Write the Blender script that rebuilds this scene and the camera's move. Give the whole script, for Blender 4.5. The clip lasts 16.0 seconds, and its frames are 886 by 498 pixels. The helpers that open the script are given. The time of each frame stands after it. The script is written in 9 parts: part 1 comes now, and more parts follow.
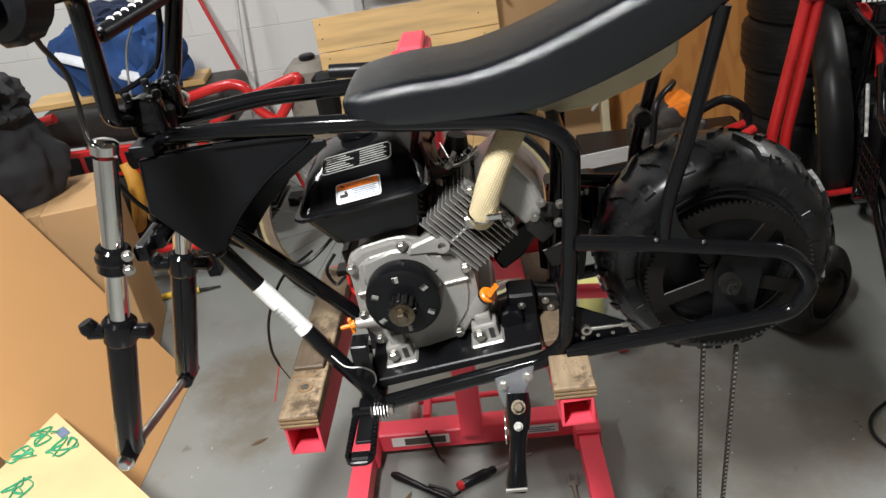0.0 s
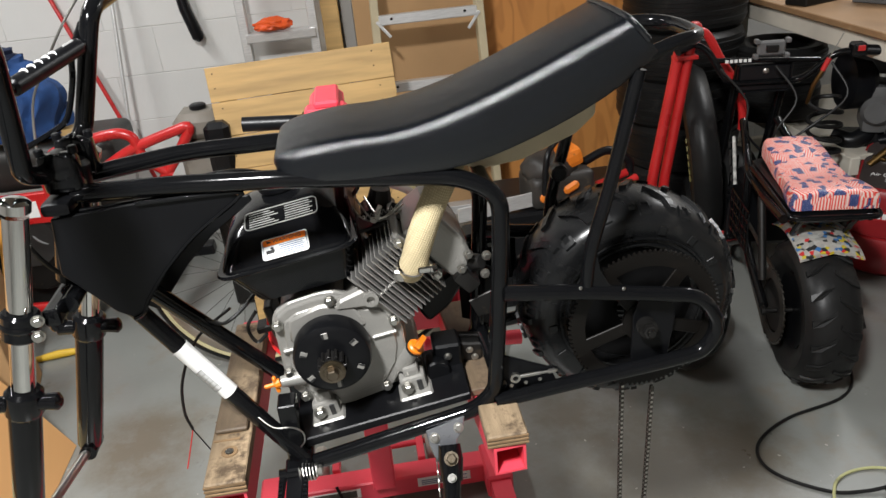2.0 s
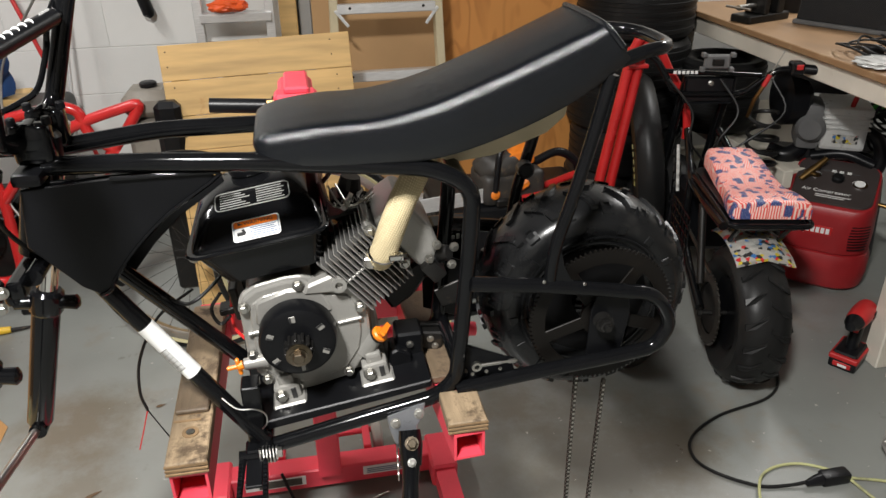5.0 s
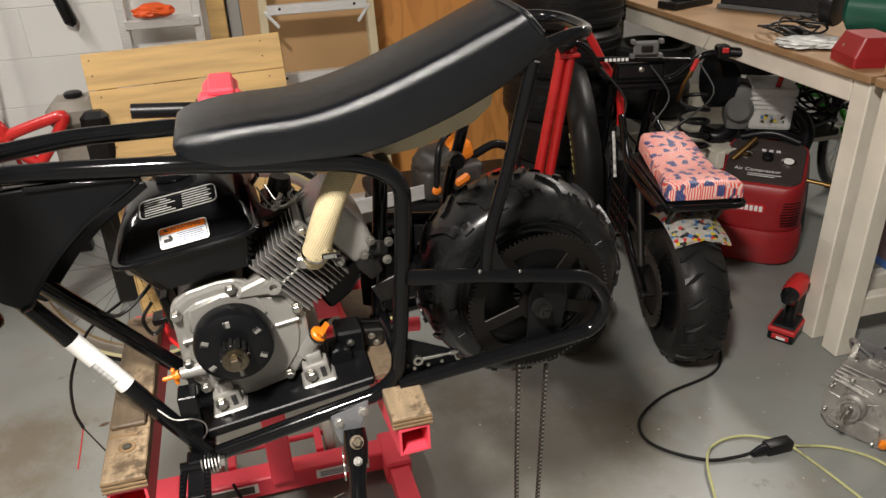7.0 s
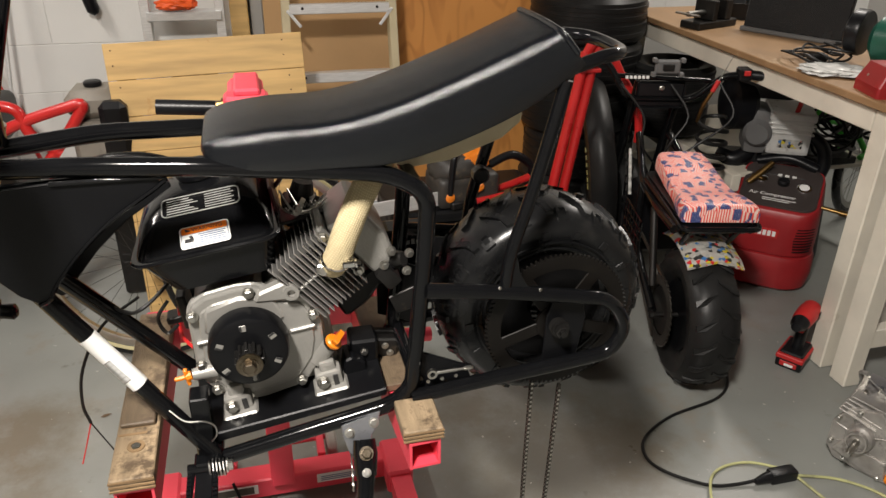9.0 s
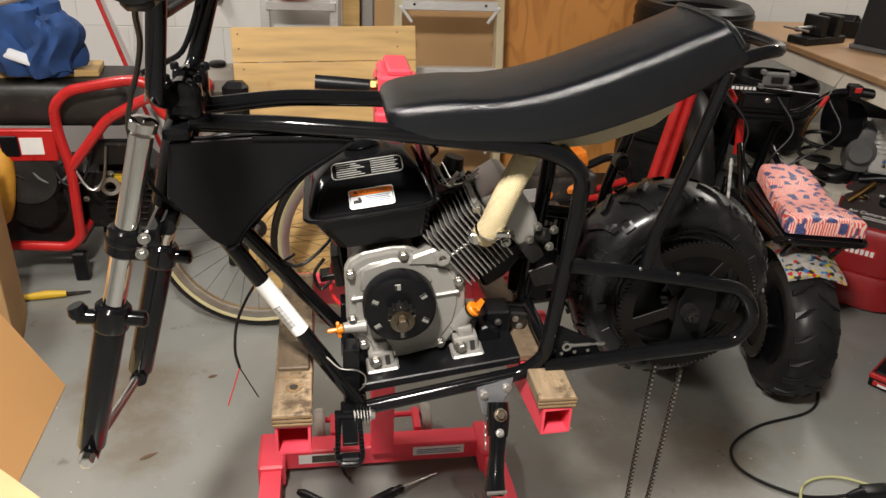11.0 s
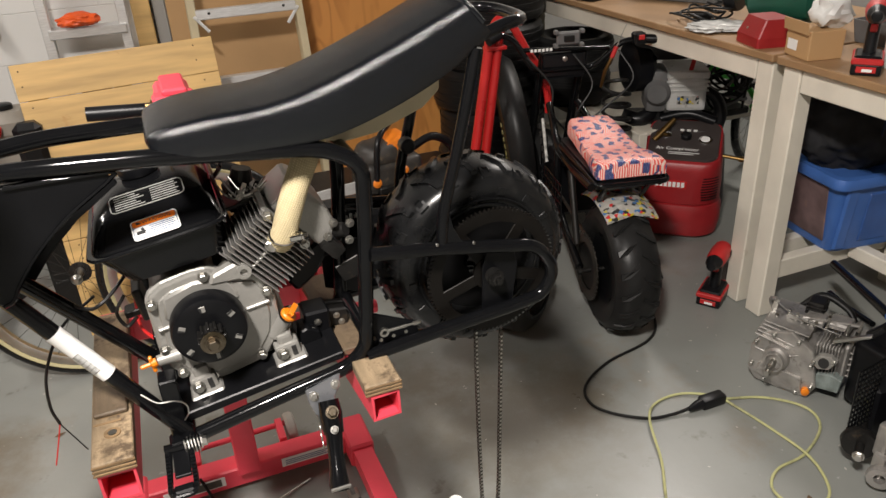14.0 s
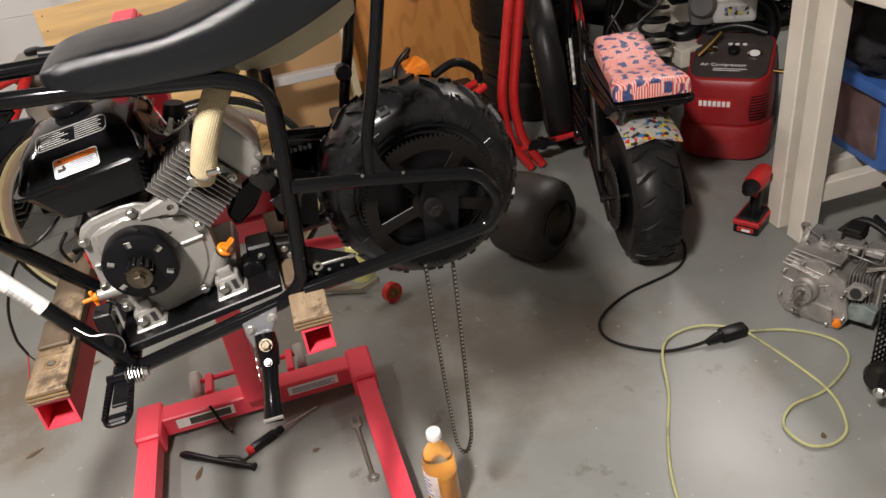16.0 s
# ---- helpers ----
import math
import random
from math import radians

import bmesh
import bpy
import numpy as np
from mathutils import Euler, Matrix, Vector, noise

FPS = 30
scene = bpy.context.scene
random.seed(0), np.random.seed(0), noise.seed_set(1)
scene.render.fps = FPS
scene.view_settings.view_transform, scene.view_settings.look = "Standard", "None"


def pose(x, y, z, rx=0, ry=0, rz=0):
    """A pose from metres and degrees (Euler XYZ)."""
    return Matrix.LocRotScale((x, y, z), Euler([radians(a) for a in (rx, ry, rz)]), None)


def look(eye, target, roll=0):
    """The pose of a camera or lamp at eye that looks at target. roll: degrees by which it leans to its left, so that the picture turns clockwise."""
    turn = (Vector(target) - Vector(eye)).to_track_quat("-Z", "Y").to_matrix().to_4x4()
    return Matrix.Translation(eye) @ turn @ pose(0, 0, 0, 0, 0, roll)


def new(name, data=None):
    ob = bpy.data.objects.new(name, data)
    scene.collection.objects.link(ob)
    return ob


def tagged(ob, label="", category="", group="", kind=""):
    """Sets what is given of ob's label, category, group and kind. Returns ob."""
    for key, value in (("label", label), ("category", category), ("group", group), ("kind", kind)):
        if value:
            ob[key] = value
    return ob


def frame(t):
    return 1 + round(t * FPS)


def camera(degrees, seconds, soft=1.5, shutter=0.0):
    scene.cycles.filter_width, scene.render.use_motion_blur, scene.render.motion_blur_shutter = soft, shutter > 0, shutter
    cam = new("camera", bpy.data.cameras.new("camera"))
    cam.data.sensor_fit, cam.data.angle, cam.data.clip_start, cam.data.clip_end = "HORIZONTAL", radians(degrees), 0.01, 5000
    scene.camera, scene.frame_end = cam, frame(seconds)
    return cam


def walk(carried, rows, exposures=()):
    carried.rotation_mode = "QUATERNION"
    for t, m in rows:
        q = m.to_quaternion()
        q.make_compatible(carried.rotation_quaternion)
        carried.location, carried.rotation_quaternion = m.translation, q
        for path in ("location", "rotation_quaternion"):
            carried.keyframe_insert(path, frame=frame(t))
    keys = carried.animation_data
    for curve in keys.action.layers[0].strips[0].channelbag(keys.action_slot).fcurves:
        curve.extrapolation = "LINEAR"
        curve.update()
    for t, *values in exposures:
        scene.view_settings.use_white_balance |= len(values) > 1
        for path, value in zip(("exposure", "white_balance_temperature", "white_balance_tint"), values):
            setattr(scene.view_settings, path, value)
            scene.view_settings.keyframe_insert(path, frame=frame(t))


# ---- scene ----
cam = camera(61.1, 16.0)
PATH = [
    (0, (0.209, 0.139, 1.459), (0.04, 1.883, 0.494), -9.2),
    (0.5, (0.163, 0.142, 1.474), (0.249, 1.899, 0.523), -5.6),
    (1, (0.146, 0.153, 1.479), (0.293, 1.925, 0.562), -5.3),
    (1.5, (0.145, 0.152, 1.478), (0.307, 1.93, 0.577), -5.7),
    (2, (0.139, 0.141, 1.48), (0.302, 1.922, 0.586), -5.6),
    (2.5, (0.132, 0.127, 1.483), (0.296, 1.915, 0.601), -5.2),
    (3, (0.114, 0.119, 1.485), (0.279, 1.911, 0.612), -3.8),
    (3.5, (0.08, 0.112, 1.486), (0.212, 1.898, 0.595), -3.0),
    (4, (0.061, 0.136, 1.486), (0.212, 1.893, 0.542), -2.5),
    (4.5, (0.062, 0.129, 1.489), (0.3, 1.88, 0.551), -0.9),
    (5, (0.087, 0.123, 1.488), (0.416, 1.871, 0.573), -0.7),
    (5.2, (0.093, 0.12, 1.491), (0.45, 1.863, 0.577), -0.8),
    (7.3, (0.116, 0.117, 1.478), (0.575, 1.829, 0.552), -2.2),
    (7.5, (0.119, 0.114, 1.482), (0.572, 1.824, 0.549), -2.6),
    (8, (0.122, 0.117, 1.482), (0.588, 1.822, 0.547), -2.6),
    (8.5, (0.129, 0.139, 1.482), (0.631, 1.835, 0.547), -1.0),
    (9, (0.09, 0.139, 1.488), (0.537, 1.862, 0.576), 0.9),
    (9.5, (0.023, 0.127, 1.489), (0.298, 1.898, 0.602), 0.8),
    (9.7, (-0.017, 0.119, 1.486), (0.204, 1.897, 0.598), 1.3),
    (11.8, (-0.068, 0.071, 1.468), (0.277, 1.821, 0.562), 3.6),
    (12, (-0.069, 0.068, 1.471), (0.274, 1.821, 0.571), 3.3),
    (12.5, (-0.061, 0.058, 1.479), (0.284, 1.814, 0.587), 1.5),
    (13, (-0.054, 0.06, 1.478), (0.327, 1.81, 0.588), 0.3),
    (13.4, (-0.036, 0.053, 1.497), (0.48, 1.76, 0.592), -0.7),
    (13.5, (-0.003, 0.057, 1.493), (0.502, 1.769, 0.592), -1.3),
    (14, (0.045, 0.039, 1.487), (0.667, 1.698, 0.559), -3.0),
    (14.5, (0.169, 0.021, 1.492), (0.828, 1.648, 0.533), -3.9),
    (15, (0.27, -0.014, 1.465), (0.861, 1.619, 0.473), -5.2),
    (15.5, (0.311, -0.028, 1.457), (0.756, 1.63, 0.431), -8.3),
    (16, (0.305, -0.013, 1.444), (0.644, 1.646, 0.38), -8.5),
]
TINTS = [(0, 0.0, 6150, 11), (1, 0.0, 6080, 11), (3, 0.0, 6250, 11), (5, 0.0, 6300, 11), (7.5, 0.0, 6750, 13), (9.5, 0.0, 6750, 13), (12, 0.0, 6800, 14), (14, 0.0, 6700, 14), (16, 0.0, 6650, 17)]
walk(cam, [(t, look(eye, target, roll)) for t, eye, target, roll in PATH], TINTS)

# ---- light ----
world = bpy.data.worlds.new("world")
scene.world = world
world.use_nodes = True
world.node_tree.nodes["Background"].inputs[0].default_value = (0.5, 0.55, 0.6, 1)
world.node_tree.nodes["Background"].inputs[1].default_value = 0.02
CEIL = 2.9


def unseen_lamp(x, y, sx, sy, watts, colour):
    data = bpy.data.lights.new("unseen_ceiling_light", "AREA")
    data.shape, data.size, data.size_y, data.energy, data.color = "RECTANGLE", sx, sy, watts, colour
    ob = new("unseen_ceiling_light", data)
    ob.matrix_world = pose(x, y, CEIL - 0.1)


# unseen key lamp, placed from the wheel's floor shadow and the seat highlight
unseen_lamp(-0.42, -0.1, 0.2, 0.42, 158, (1.0, 0.97, 0.91))
# two more unseen lamps, added as fill for the left side and the bench
unseen_lamp(-1.5, 2.2, 0.12, 1.25, 42, (1.0, 0.97, 0.91))
unseen_lamp(2.75, 3.0, 0.12, 1.0, 38, (1.0, 0.97, 0.91))


# ---- materials ----
def mat(name, base, rough=0.5, metal=0.0, vary=0.12, scale=12.0, bump=0.05, bscale=150.0, dirt=None, dirt_at=0.62, coat=0.0, dscale=5.0, stretch=None, rvary=0.1, spec=0.5):
    m = bpy.data.materials.new(name)
    m.use_nodes = True
    nt = m.node_tree
    n, l = nt.nodes, nt.links
    p = n["Principled BSDF"]
    p.inputs["Metallic"].default_value = metal
    p.inputs["Coat Weight"].default_value = coat
    p.inputs["Coat Roughness"].default_value = 0.08
    p.inputs["Specular IOR Level"].default_value = spec
    tc = n.new("ShaderNodeTexCoord")
    src = tc.outputs["Object"]
    if stretch:
        mp = n.new("ShaderNodeMapping")
        mp.inputs["Scale"].default_value = stretch
        l.new(src, mp.inputs[0])
        src = mp.outputs[0]
    n1 = n.new("ShaderNodeTexNoise")
    n1.inputs["Scale"].default_value, n1.inputs["Detail"].default_value = scale, 6
    l.new(src, n1.inputs["Vector"])
    ramp = n.new("ShaderNodeValToRGB")
    ramp.color_ramp.elements[0].position, ramp.color_ramp.elements[1].position = 0.3, 0.7
    ramp.color_ramp.elements[0].color = [max(0, c * (1 - vary)) for c in base] + [1]
    ramp.color_ramp.elements[1].color = [min(1, c * (1 + vary)) for c in base] + [1]
    l.new(n1.outputs["Fac"], ramp.inputs[0])
    col = ramp.outputs[0]
    if dirt:
        n2 = n.new("ShaderNodeTexNoise")
        n2.inputs["Scale"].default_value, n2.inputs["Detail"].default_value, n2.inputs["Roughness"].default_value = dscale, 10, 0.7
        l.new(tc.outputs["Object"], n2.inputs["Vector"])
        r2 = n.new("ShaderNodeMapRange")
        r2.inputs["From Min"].default_value, r2.inputs["From Max"].default_value = dirt_at, dirt_at + 0.12
        l.new(n2.outputs["Fac"], r2.inputs["Value"])
        mx = n.new("ShaderNodeMix")
        mx.data_type = "RGBA"
        l.new(r2.outputs[0], mx.inputs["Factor"])
        l.new(col, mx.inputs["A"])
        mx.inputs["B"].default_value = (*dirt, 1)
        col = mx.outputs["Result"]
    l.new(col, p.inputs["Base Color"])
    n3 = n.new("ShaderNodeTexNoise")
    n3.inputs["Scale"].default_value, n3.inputs["Detail"].default_value = bscale, 4
    l.new(src, n3.inputs["Vector"])
    rr = n.new("ShaderNodeMapRange")
    rr.inputs["To Min"].default_value, rr.inputs["To Max"].default_value = max(0.02, rough - rvary), min(1, rough + rvary)
    l.new(n1.outputs["Fac"], rr.inputs["Value"])
    l.new(rr.outputs[0], p.inputs["Roughness"])
    if bump:
        b = n.new("ShaderNodeBump")
        b.inputs["Strength"].default_value, b.inputs["Distance"].default_value = min(1, bump * 4), 0.0015
        l.new(n3.outputs["Fac"], b.inputs["Height"])
        l.new(b.outputs[0], p.inputs["Normal"])
    return m


BLACK = mat("black_gloss_paint", (0.0042, 0.0044, 0.005), 0.11, bump=0.01, scale=30, coat=0.0, rvary=0.05, spec=0.28)
BLACK_SATIN = mat("black_satin_paint", (0.0045, 0.0047, 0.0055), 0.32, bump=0.02, spec=0.2)
BLACK_PLASTIC = mat("black_plastic", (0.006, 0.0063, 0.0075), 0.33, bump=0.04, spec=0.28)
RUBBER = mat("tyre_rubber", (0.006, 0.0062, 0.0066), 0.27, bump=0.04, bscale=90, dirt=(0.016, 0.0155, 0.015), dirt_at=0.62, dscale=12, spec=0.36)
OLD_RUBBER = mat("old_tyre_rubber", (0.0105, 0.0105, 0.0105), 0.4, spec=0.22, bump=0.08, bscale=60, dirt=(0.026, 0.025, 0.024), dirt_at=0.6, dscale=9)
LEATHER = mat("black_vinyl", (0.0036, 0.0046, 0.0064), 0.19, bump=0.1, bscale=900, vary=0.2, rvary=0.04, spec=0.6)
CAST = mat("cast_aluminium", (0.285, 0.278, 0.258), 0.42, 0.35, bump=0.08, bscale=260, dirt=(0.2, 0.18, 0.15), dirt_at=0.66, dscale=20)
FIN = mat("finned_aluminium", (0.36, 0.35, 0.335), 0.28, 0.6, bump=0.05, bscale=200, dirt=(0.1, 0.09, 0.08), dirt_at=0.6, dscale=25)
# cylinder core, coloured dark to paint shade into the gaps between fins
CYLINDER = mat("shaded_gap_aluminium", (0.1, 0.095, 0.085), 0.5, 0.5, bump=0.06, dirt=(0.04, 0.035, 0.03), dirt_at=0.55, dscale=20)
CHROME = mat("chrome", (0.72, 0.71, 0.69), 0.07, 1.0, bump=0.0, vary=0.05, rvary=0.04)
ZINC = mat("zinc_steel", (0.5, 0.49, 0.46), 0.32, 1.0, bump=0.03, dirt=(0.25, 0.22, 0.17), dirt_at=0.64, dscale=30)
SPROCKET = mat("oiled_brown_steel", (0.0055, 0.0047, 0.004), 0.42, 0.0, spec=0.2, bump=0.03, dirt=(0.01, 0.008, 0.006), dirt_at=0.55, dscale=15)
WHEEL_BLACK = mat("dull_black_wheel_paint", (0.004, 0.004, 0.0042), 0.65, bump=0.03, spec=0.1)
STEEL_DARK = mat("dark_steel", (0.025, 0.024, 0.023), 0.42, 0.7, bump=0.05, dirt=(0.09, 0.07, 0.05), dirt_at=0.6, dscale=20)
CHAIN = mat("chain_steel", (0.085, 0.077, 0.067), 0.38, 0.8, bump=0.05)
STAND_RED = mat("stand_red_paint", (0.76, 0.062, 0.095), 0.4, bump=0.05, scale=6, dirt=(0.3, 0.025, 0.035), dirt_at=0.66, dscale=14)
RED = mat("red_paint", (0.5, 0.018, 0.018), 0.3, bump=0.02, coat=0.2, dirt=(0.18, 0.02, 0.02), dirt_at=0.68, dscale=10)
COMP_RED = mat("compressor_red_plastic", (0.3, 0.015, 0.018), 0.4, bump=0.05, dirt=(0.2, 0.03, 0.03), dirt_at=0.64, dscale=8)
DRILL_RED = mat("drill_red_plastic", (0.5, 0.02, 0.02), 0.45, bump=0.04)
ORANGE = mat("orange_plastic", (0.8, 0.22, 0.01), 0.4, bump=0.03)
SAW_ORANGE = mat("saw_orange_plastic", (0.75, 0.2, 0.015), 0.45, bump=0.03, dirt=(0.25, 0.1, 0.03), dirt_at=0.6, dscale=18)
WHITE_PAINT = mat("white_bench_paint", (0.66, 0.62, 0.53), 0.55, bump=0.08, scale=5, dirt=(0.4, 0.34, 0.25), dirt_at=0.64, dscale=9)
BENCH_TOP = mat("bench_hardboard", (0.3, 0.18, 0.09), 0.5, bump=0.06, scale=8, dirt=(0.45, 0.33, 0.2), dirt_at=0.6, dscale=4)
PLY = mat("plywood_sheet", (0.6, 0.25, 0.062), 0.55, vary=0.3, scale=3.0, bump=0.05, stretch=(6.0, 6.0, 0.7), dirt=(0.33, 0.14, 0.04), dirt_at=0.62, dscale=7)
PINE = mat("pine_boards", (0.57, 0.37, 0.145), 0.5, vary=0.22, scale=4.0, bump=0.06, stretch=(0.8, 8, 8.0), dirt=(0.42, 0.22, 0.07), dirt_at=0.63, dscale=12)
PLYBLOCK = mat("plywood_block", (0.28, 0.205, 0.125), 0.7, vary=0.45, scale=6, bump=0.16, bscale=90, stretch=(6, 1, 6), dirt=(0.09, 0.06, 0.035), dirt_at=0.5, dscale=22)
PLYDARK = mat("oily_plywood_block", (0.14, 0.1, 0.062), 0.6, vary=0.4, scale=6, bump=0.12, bscale=90, stretch=(6, 1, 6), dirt=(0.08, 0.055, 0.035), dirt_at=0.52, dscale=20)
PLYEDGE = mat("plywood_edge", (0.22, 0.14, 0.07), 0.7, vary=0.4, scale=5, bump=0.1, stretch=(4, 4, 90))
CARD = mat("cardboard", (0.46, 0.28, 0.13), 0.75, vary=0.08, scale=3, bump=0.04, bscale=80, dirt=(0.38, 0.22, 0.1), dirt_at=0.66, dscale=4)
CARD_ORANGE = mat("smooth_cardboard", (0.6, 0.33, 0.13), 0.6, vary=0.05, scale=2, bump=0.02, bscale=60)
CARD_PALE = mat("pale_printed_cardboard", (0.62, 0.47, 0.24), 0.7, vary=0.1, scale=5, bump=0.05)
ALU = mat("ladder_aluminium", (0.66, 0.66, 0.65), 0.35, 0.45, bump=0.04, stretch=(2, 30, 30))
FIBRE = mat("cream_fibreglass", (0.5, 0.43, 0.28), 0.5, bump=0.05)
CREAM = mat("cream_heat_wrap", (0.68, 0.58, 0.36), 0.85, vary=0.15, scale=60, bump=0.25, bscale=600)


def weave(m, period):
    """Crossed threads on a wrapped tape, as fine relief and shade."""
    n, l = m.node_tree.nodes, m.node_tree.links
    p = n["Principled BSDF"]
    tc = n.new("ShaderNodeTexCoord")
    mp = n.new("ShaderNodeMapping")
    mp.inputs["Rotation"].default_value = (0, radians(-30), 0)
    l.new(tc.outputs["Object"], mp.inputs[0])
    heights = []
    for axis in ("X", "Z"):
        wv = n.new("ShaderNodeTexWave")
        wv.bands_direction = axis
        wv.inputs["Scale"].default_value, wv.inputs["Distortion"].default_value = 0.314 / period, 0.6
        l.new(mp.outputs[0], wv.inputs["Vector"])
        heights.append(wv.outputs["Fac"])
    mul = n.new("ShaderNodeMath")
    mul.operation = "MULTIPLY"
    l.new(heights[0], mul.inputs[0])
    l.new(heights[1], mul.inputs[1])
    b = n.new("ShaderNodeBump")
    b.inputs["Strength"].default_value, b.inputs["Distance"].default_value = 0.9, 0.001
    l.new(mul.outputs[0], b.inputs["Height"])
    l.new(b.outputs[0], p.inputs["Normal"])
    col = p.inputs["Base Color"].links[0].from_socket
    mr = n.new("ShaderNodeMapRange")
    mr.inputs["To Min"].default_value, mr.inputs["To Max"].default_value = 0.55, 0.0
    l.new(mul.outputs[0], mr.inputs["Value"])
    mx = n.new("ShaderNodeMix")
    mx.data_type = "RGBA"
    l.new(mr.outputs[0], mx.inputs["Factor"])
    l.new(col, mx.inputs["A"])
    mx.inputs["B"].default_value = (0.36, 0.28, 0.15, 1)
    l.new(mx.outputs["Result"], p.inputs["Base Color"])


weave(CREAM, 0.0035)
YELLOW = mat("yellow_plastic", (0.7, 0.45, 0.03), 0.5)
LABEL_WHITE = mat("white_label", (0.8, 0.8, 0.78), 0.6, vary=0.04, bump=0.0, spec=0.15)
LABEL_GREY = mat("dulled_label", (0.4, 0.4, 0.38), 0.6, vary=0.5, scale=60, bump=0.0, spec=0.2)
LABEL_ORANGE = mat("orange_label", (0.85, 0.19, 0.012), 0.75, vary=0.03, bump=0.0, spec=0.1)
INK = mat("black_ink", (0.02, 0.02, 0.02), 0.5, bump=0.0)
GREY_INK = mat("grey_ink", (0.13, 0.18, 0.28), 0.5, bump=0.0)
GREEN_INK = mat("green_marker_ink", (0.05, 0.35, 0.18), 0.6, vary=0.3, scale=40, bump=0.0)
SILVER_INK = mat("silver_print", (0.34, 0.34, 0.32), 0.4, 0.3, vary=0.2, scale=80, bump=0.0)
CLOTH_BLUE = mat("blue_cloth", (0.014, 0.055, 0.18), 0.85, vary=0.35, scale=14, bump=0.25, bscale=500)
CLOTH_GREY = mat("reflective_cloth", (0.55, 0.57, 0.6), 0.6, bump=0.1)
CLOTH_BLACK = mat("black_cloth", (0.012, 0.012, 0.014), 0.9, bump=0.25, bscale=400)
CLOTH_NAVY = mat("navy_cloth", (0.012, 0.02, 0.05), 0.9, bump=0.25, bscale=400)
BIN_BLUE = mat("blue_storage_plastic", (0.05, 0.14, 0.42), 0.4, vary=0.08, bump=0.04)
GREEN = mat("dark_green_paint", (0.01, 0.09, 0.06), 0.35, bump=0.03)
LIME = mat("bright_green_plastic", (0.06, 0.6, 0.06), 0.4)
TYRE_WALL = mat("cream_tyre_wall", (0.4, 0.36, 0.2), 0.7, bump=0.05)
CORD_GREEN = mat("yellow_green_cord", (0.42, 0.42, 0.2), 0.55, bump=0.05, dirt=(0.24, 0.24, 0.13), dirt_at=0.55, dscale=10)
CORD_BLACK = mat("black_cord", (0.008, 0.008, 0.008), 0.45, bump=0.03, spec=0.3)
STEEL_BOLT = mat("greasy_bolt_steel", (0.17, 0.14, 0.105), 0.35, 1.0, bump=0.04, dirt=(0.1, 0.08, 0.05), dirt_at=0.5, dscale=40)
BRASS = mat("brass", (0.26, 0.16, 0.06), 0.35, 1.0, bump=0.04)
GREY_PLASTIC = mat("grey_plastic", (0.12, 0.12, 0.12), 0.5, bump=0.05)
PALE_WHEEL = mat("worn_pale_wheel", (0.42, 0.4, 0.36), 0.6, dirt=(0.2, 0.18, 0.15), dirt_at=0.55, dscale=20)
SCREEN = mat("dark_screen", (0.006, 0.006, 0.007), 0.25, bump=0.0)
BAG = mat("clear_plastic_bag", (0.62, 0.62, 0.6), 0.18, bump=0.35, bscale=35, vary=0.2)


def flame_grain(m, light, dark):
    """Rotary-cut plywood: broad wavering bands and a few dark knots."""
    n, l = m.node_tree.nodes, m.node_tree.links
    p = n["Principled BSDF"]
    tc = n.new("ShaderNodeTexCoord")
    mp = n.new("ShaderNodeMapping")
    mp.inputs["Scale"].default_value = (1.0, 1.0, 0.28)
    l.new(tc.outputs["Object"], mp.inputs[0])
    warp = n.new("ShaderNodeTexNoise")
    warp.inputs["Scale"].default_value, warp.inputs["Detail"].default_value = 3.2, 3
    l.new(mp.outputs[0], warp.inputs["Vector"])
    band = n.new("ShaderNodeMath")
    band.operation = "MULTIPLY"
    band.inputs[1].default_value = 95.0
    l.new(warp.outputs["Fac"], band.inputs[0])
    sine = n.new("ShaderNodeMath")
    sine.operation = "SINE"
    l.new(band.outputs[0], sine.inputs[0])
    ramp = n.new("ShaderNodeMapRange")
    ramp.inputs["From Min"].default_value, ramp.inputs["From Max"].default_value = 0.1, 1.0
    ramp.inputs["To Max"].default_value = 0.75
    l.new(sine.outputs[0], ramp.inputs["Value"])
    fine = n.new("ShaderNodeTexNoise")
    fine.inputs["Scale"].default_value, fine.inputs["Detail"].default_value = 14.0, 8
    l.new(mp.outputs[0], fine.inputs["Vector"])
    both = n.new("ShaderNodeMath")
    both.operation = "MULTIPLY"
    l.new(ramp.outputs[0], both.inputs[0])
    l.new(fine.outputs["Fac"], both.inputs[1])
    mx = n.new("ShaderNodeMix")
    mx.data_type = "RGBA"
    l.new(both.outputs[0], mx.inputs["Factor"])
    mx.inputs["A"].default_value, mx.inputs["B"].default_value = (*light, 1), (*dark, 1)
    knots = n.new("ShaderNodeTexVoronoi")
    knots.inputs["Scale"].default_value = 4.2
    l.new(tc.outputs["Object"], knots.inputs["Vector"])
    near = n.new("ShaderNodeMapRange")
    near.inputs["From Min"].default_value, near.inputs["From Max"].default_value = 0.14, 0.05
    l.new(knots.outputs["Distance"], near.inputs["Value"])
    mk = n.new("ShaderNodeMix")
    mk.data_type = "RGBA"
    l.new(near.outputs[0], mk.inputs["Factor"])
    l.new(mx.outputs["Result"], mk.inputs["A"])
    mk.inputs["B"].default_value = (0.17, 0.07, 0.022, 1)
    l.new(mk.outputs["Result"], p.inputs["Base Color"])


flame_grain(PLY, (0.62, 0.27, 0.068), (0.34, 0.115, 0.024))


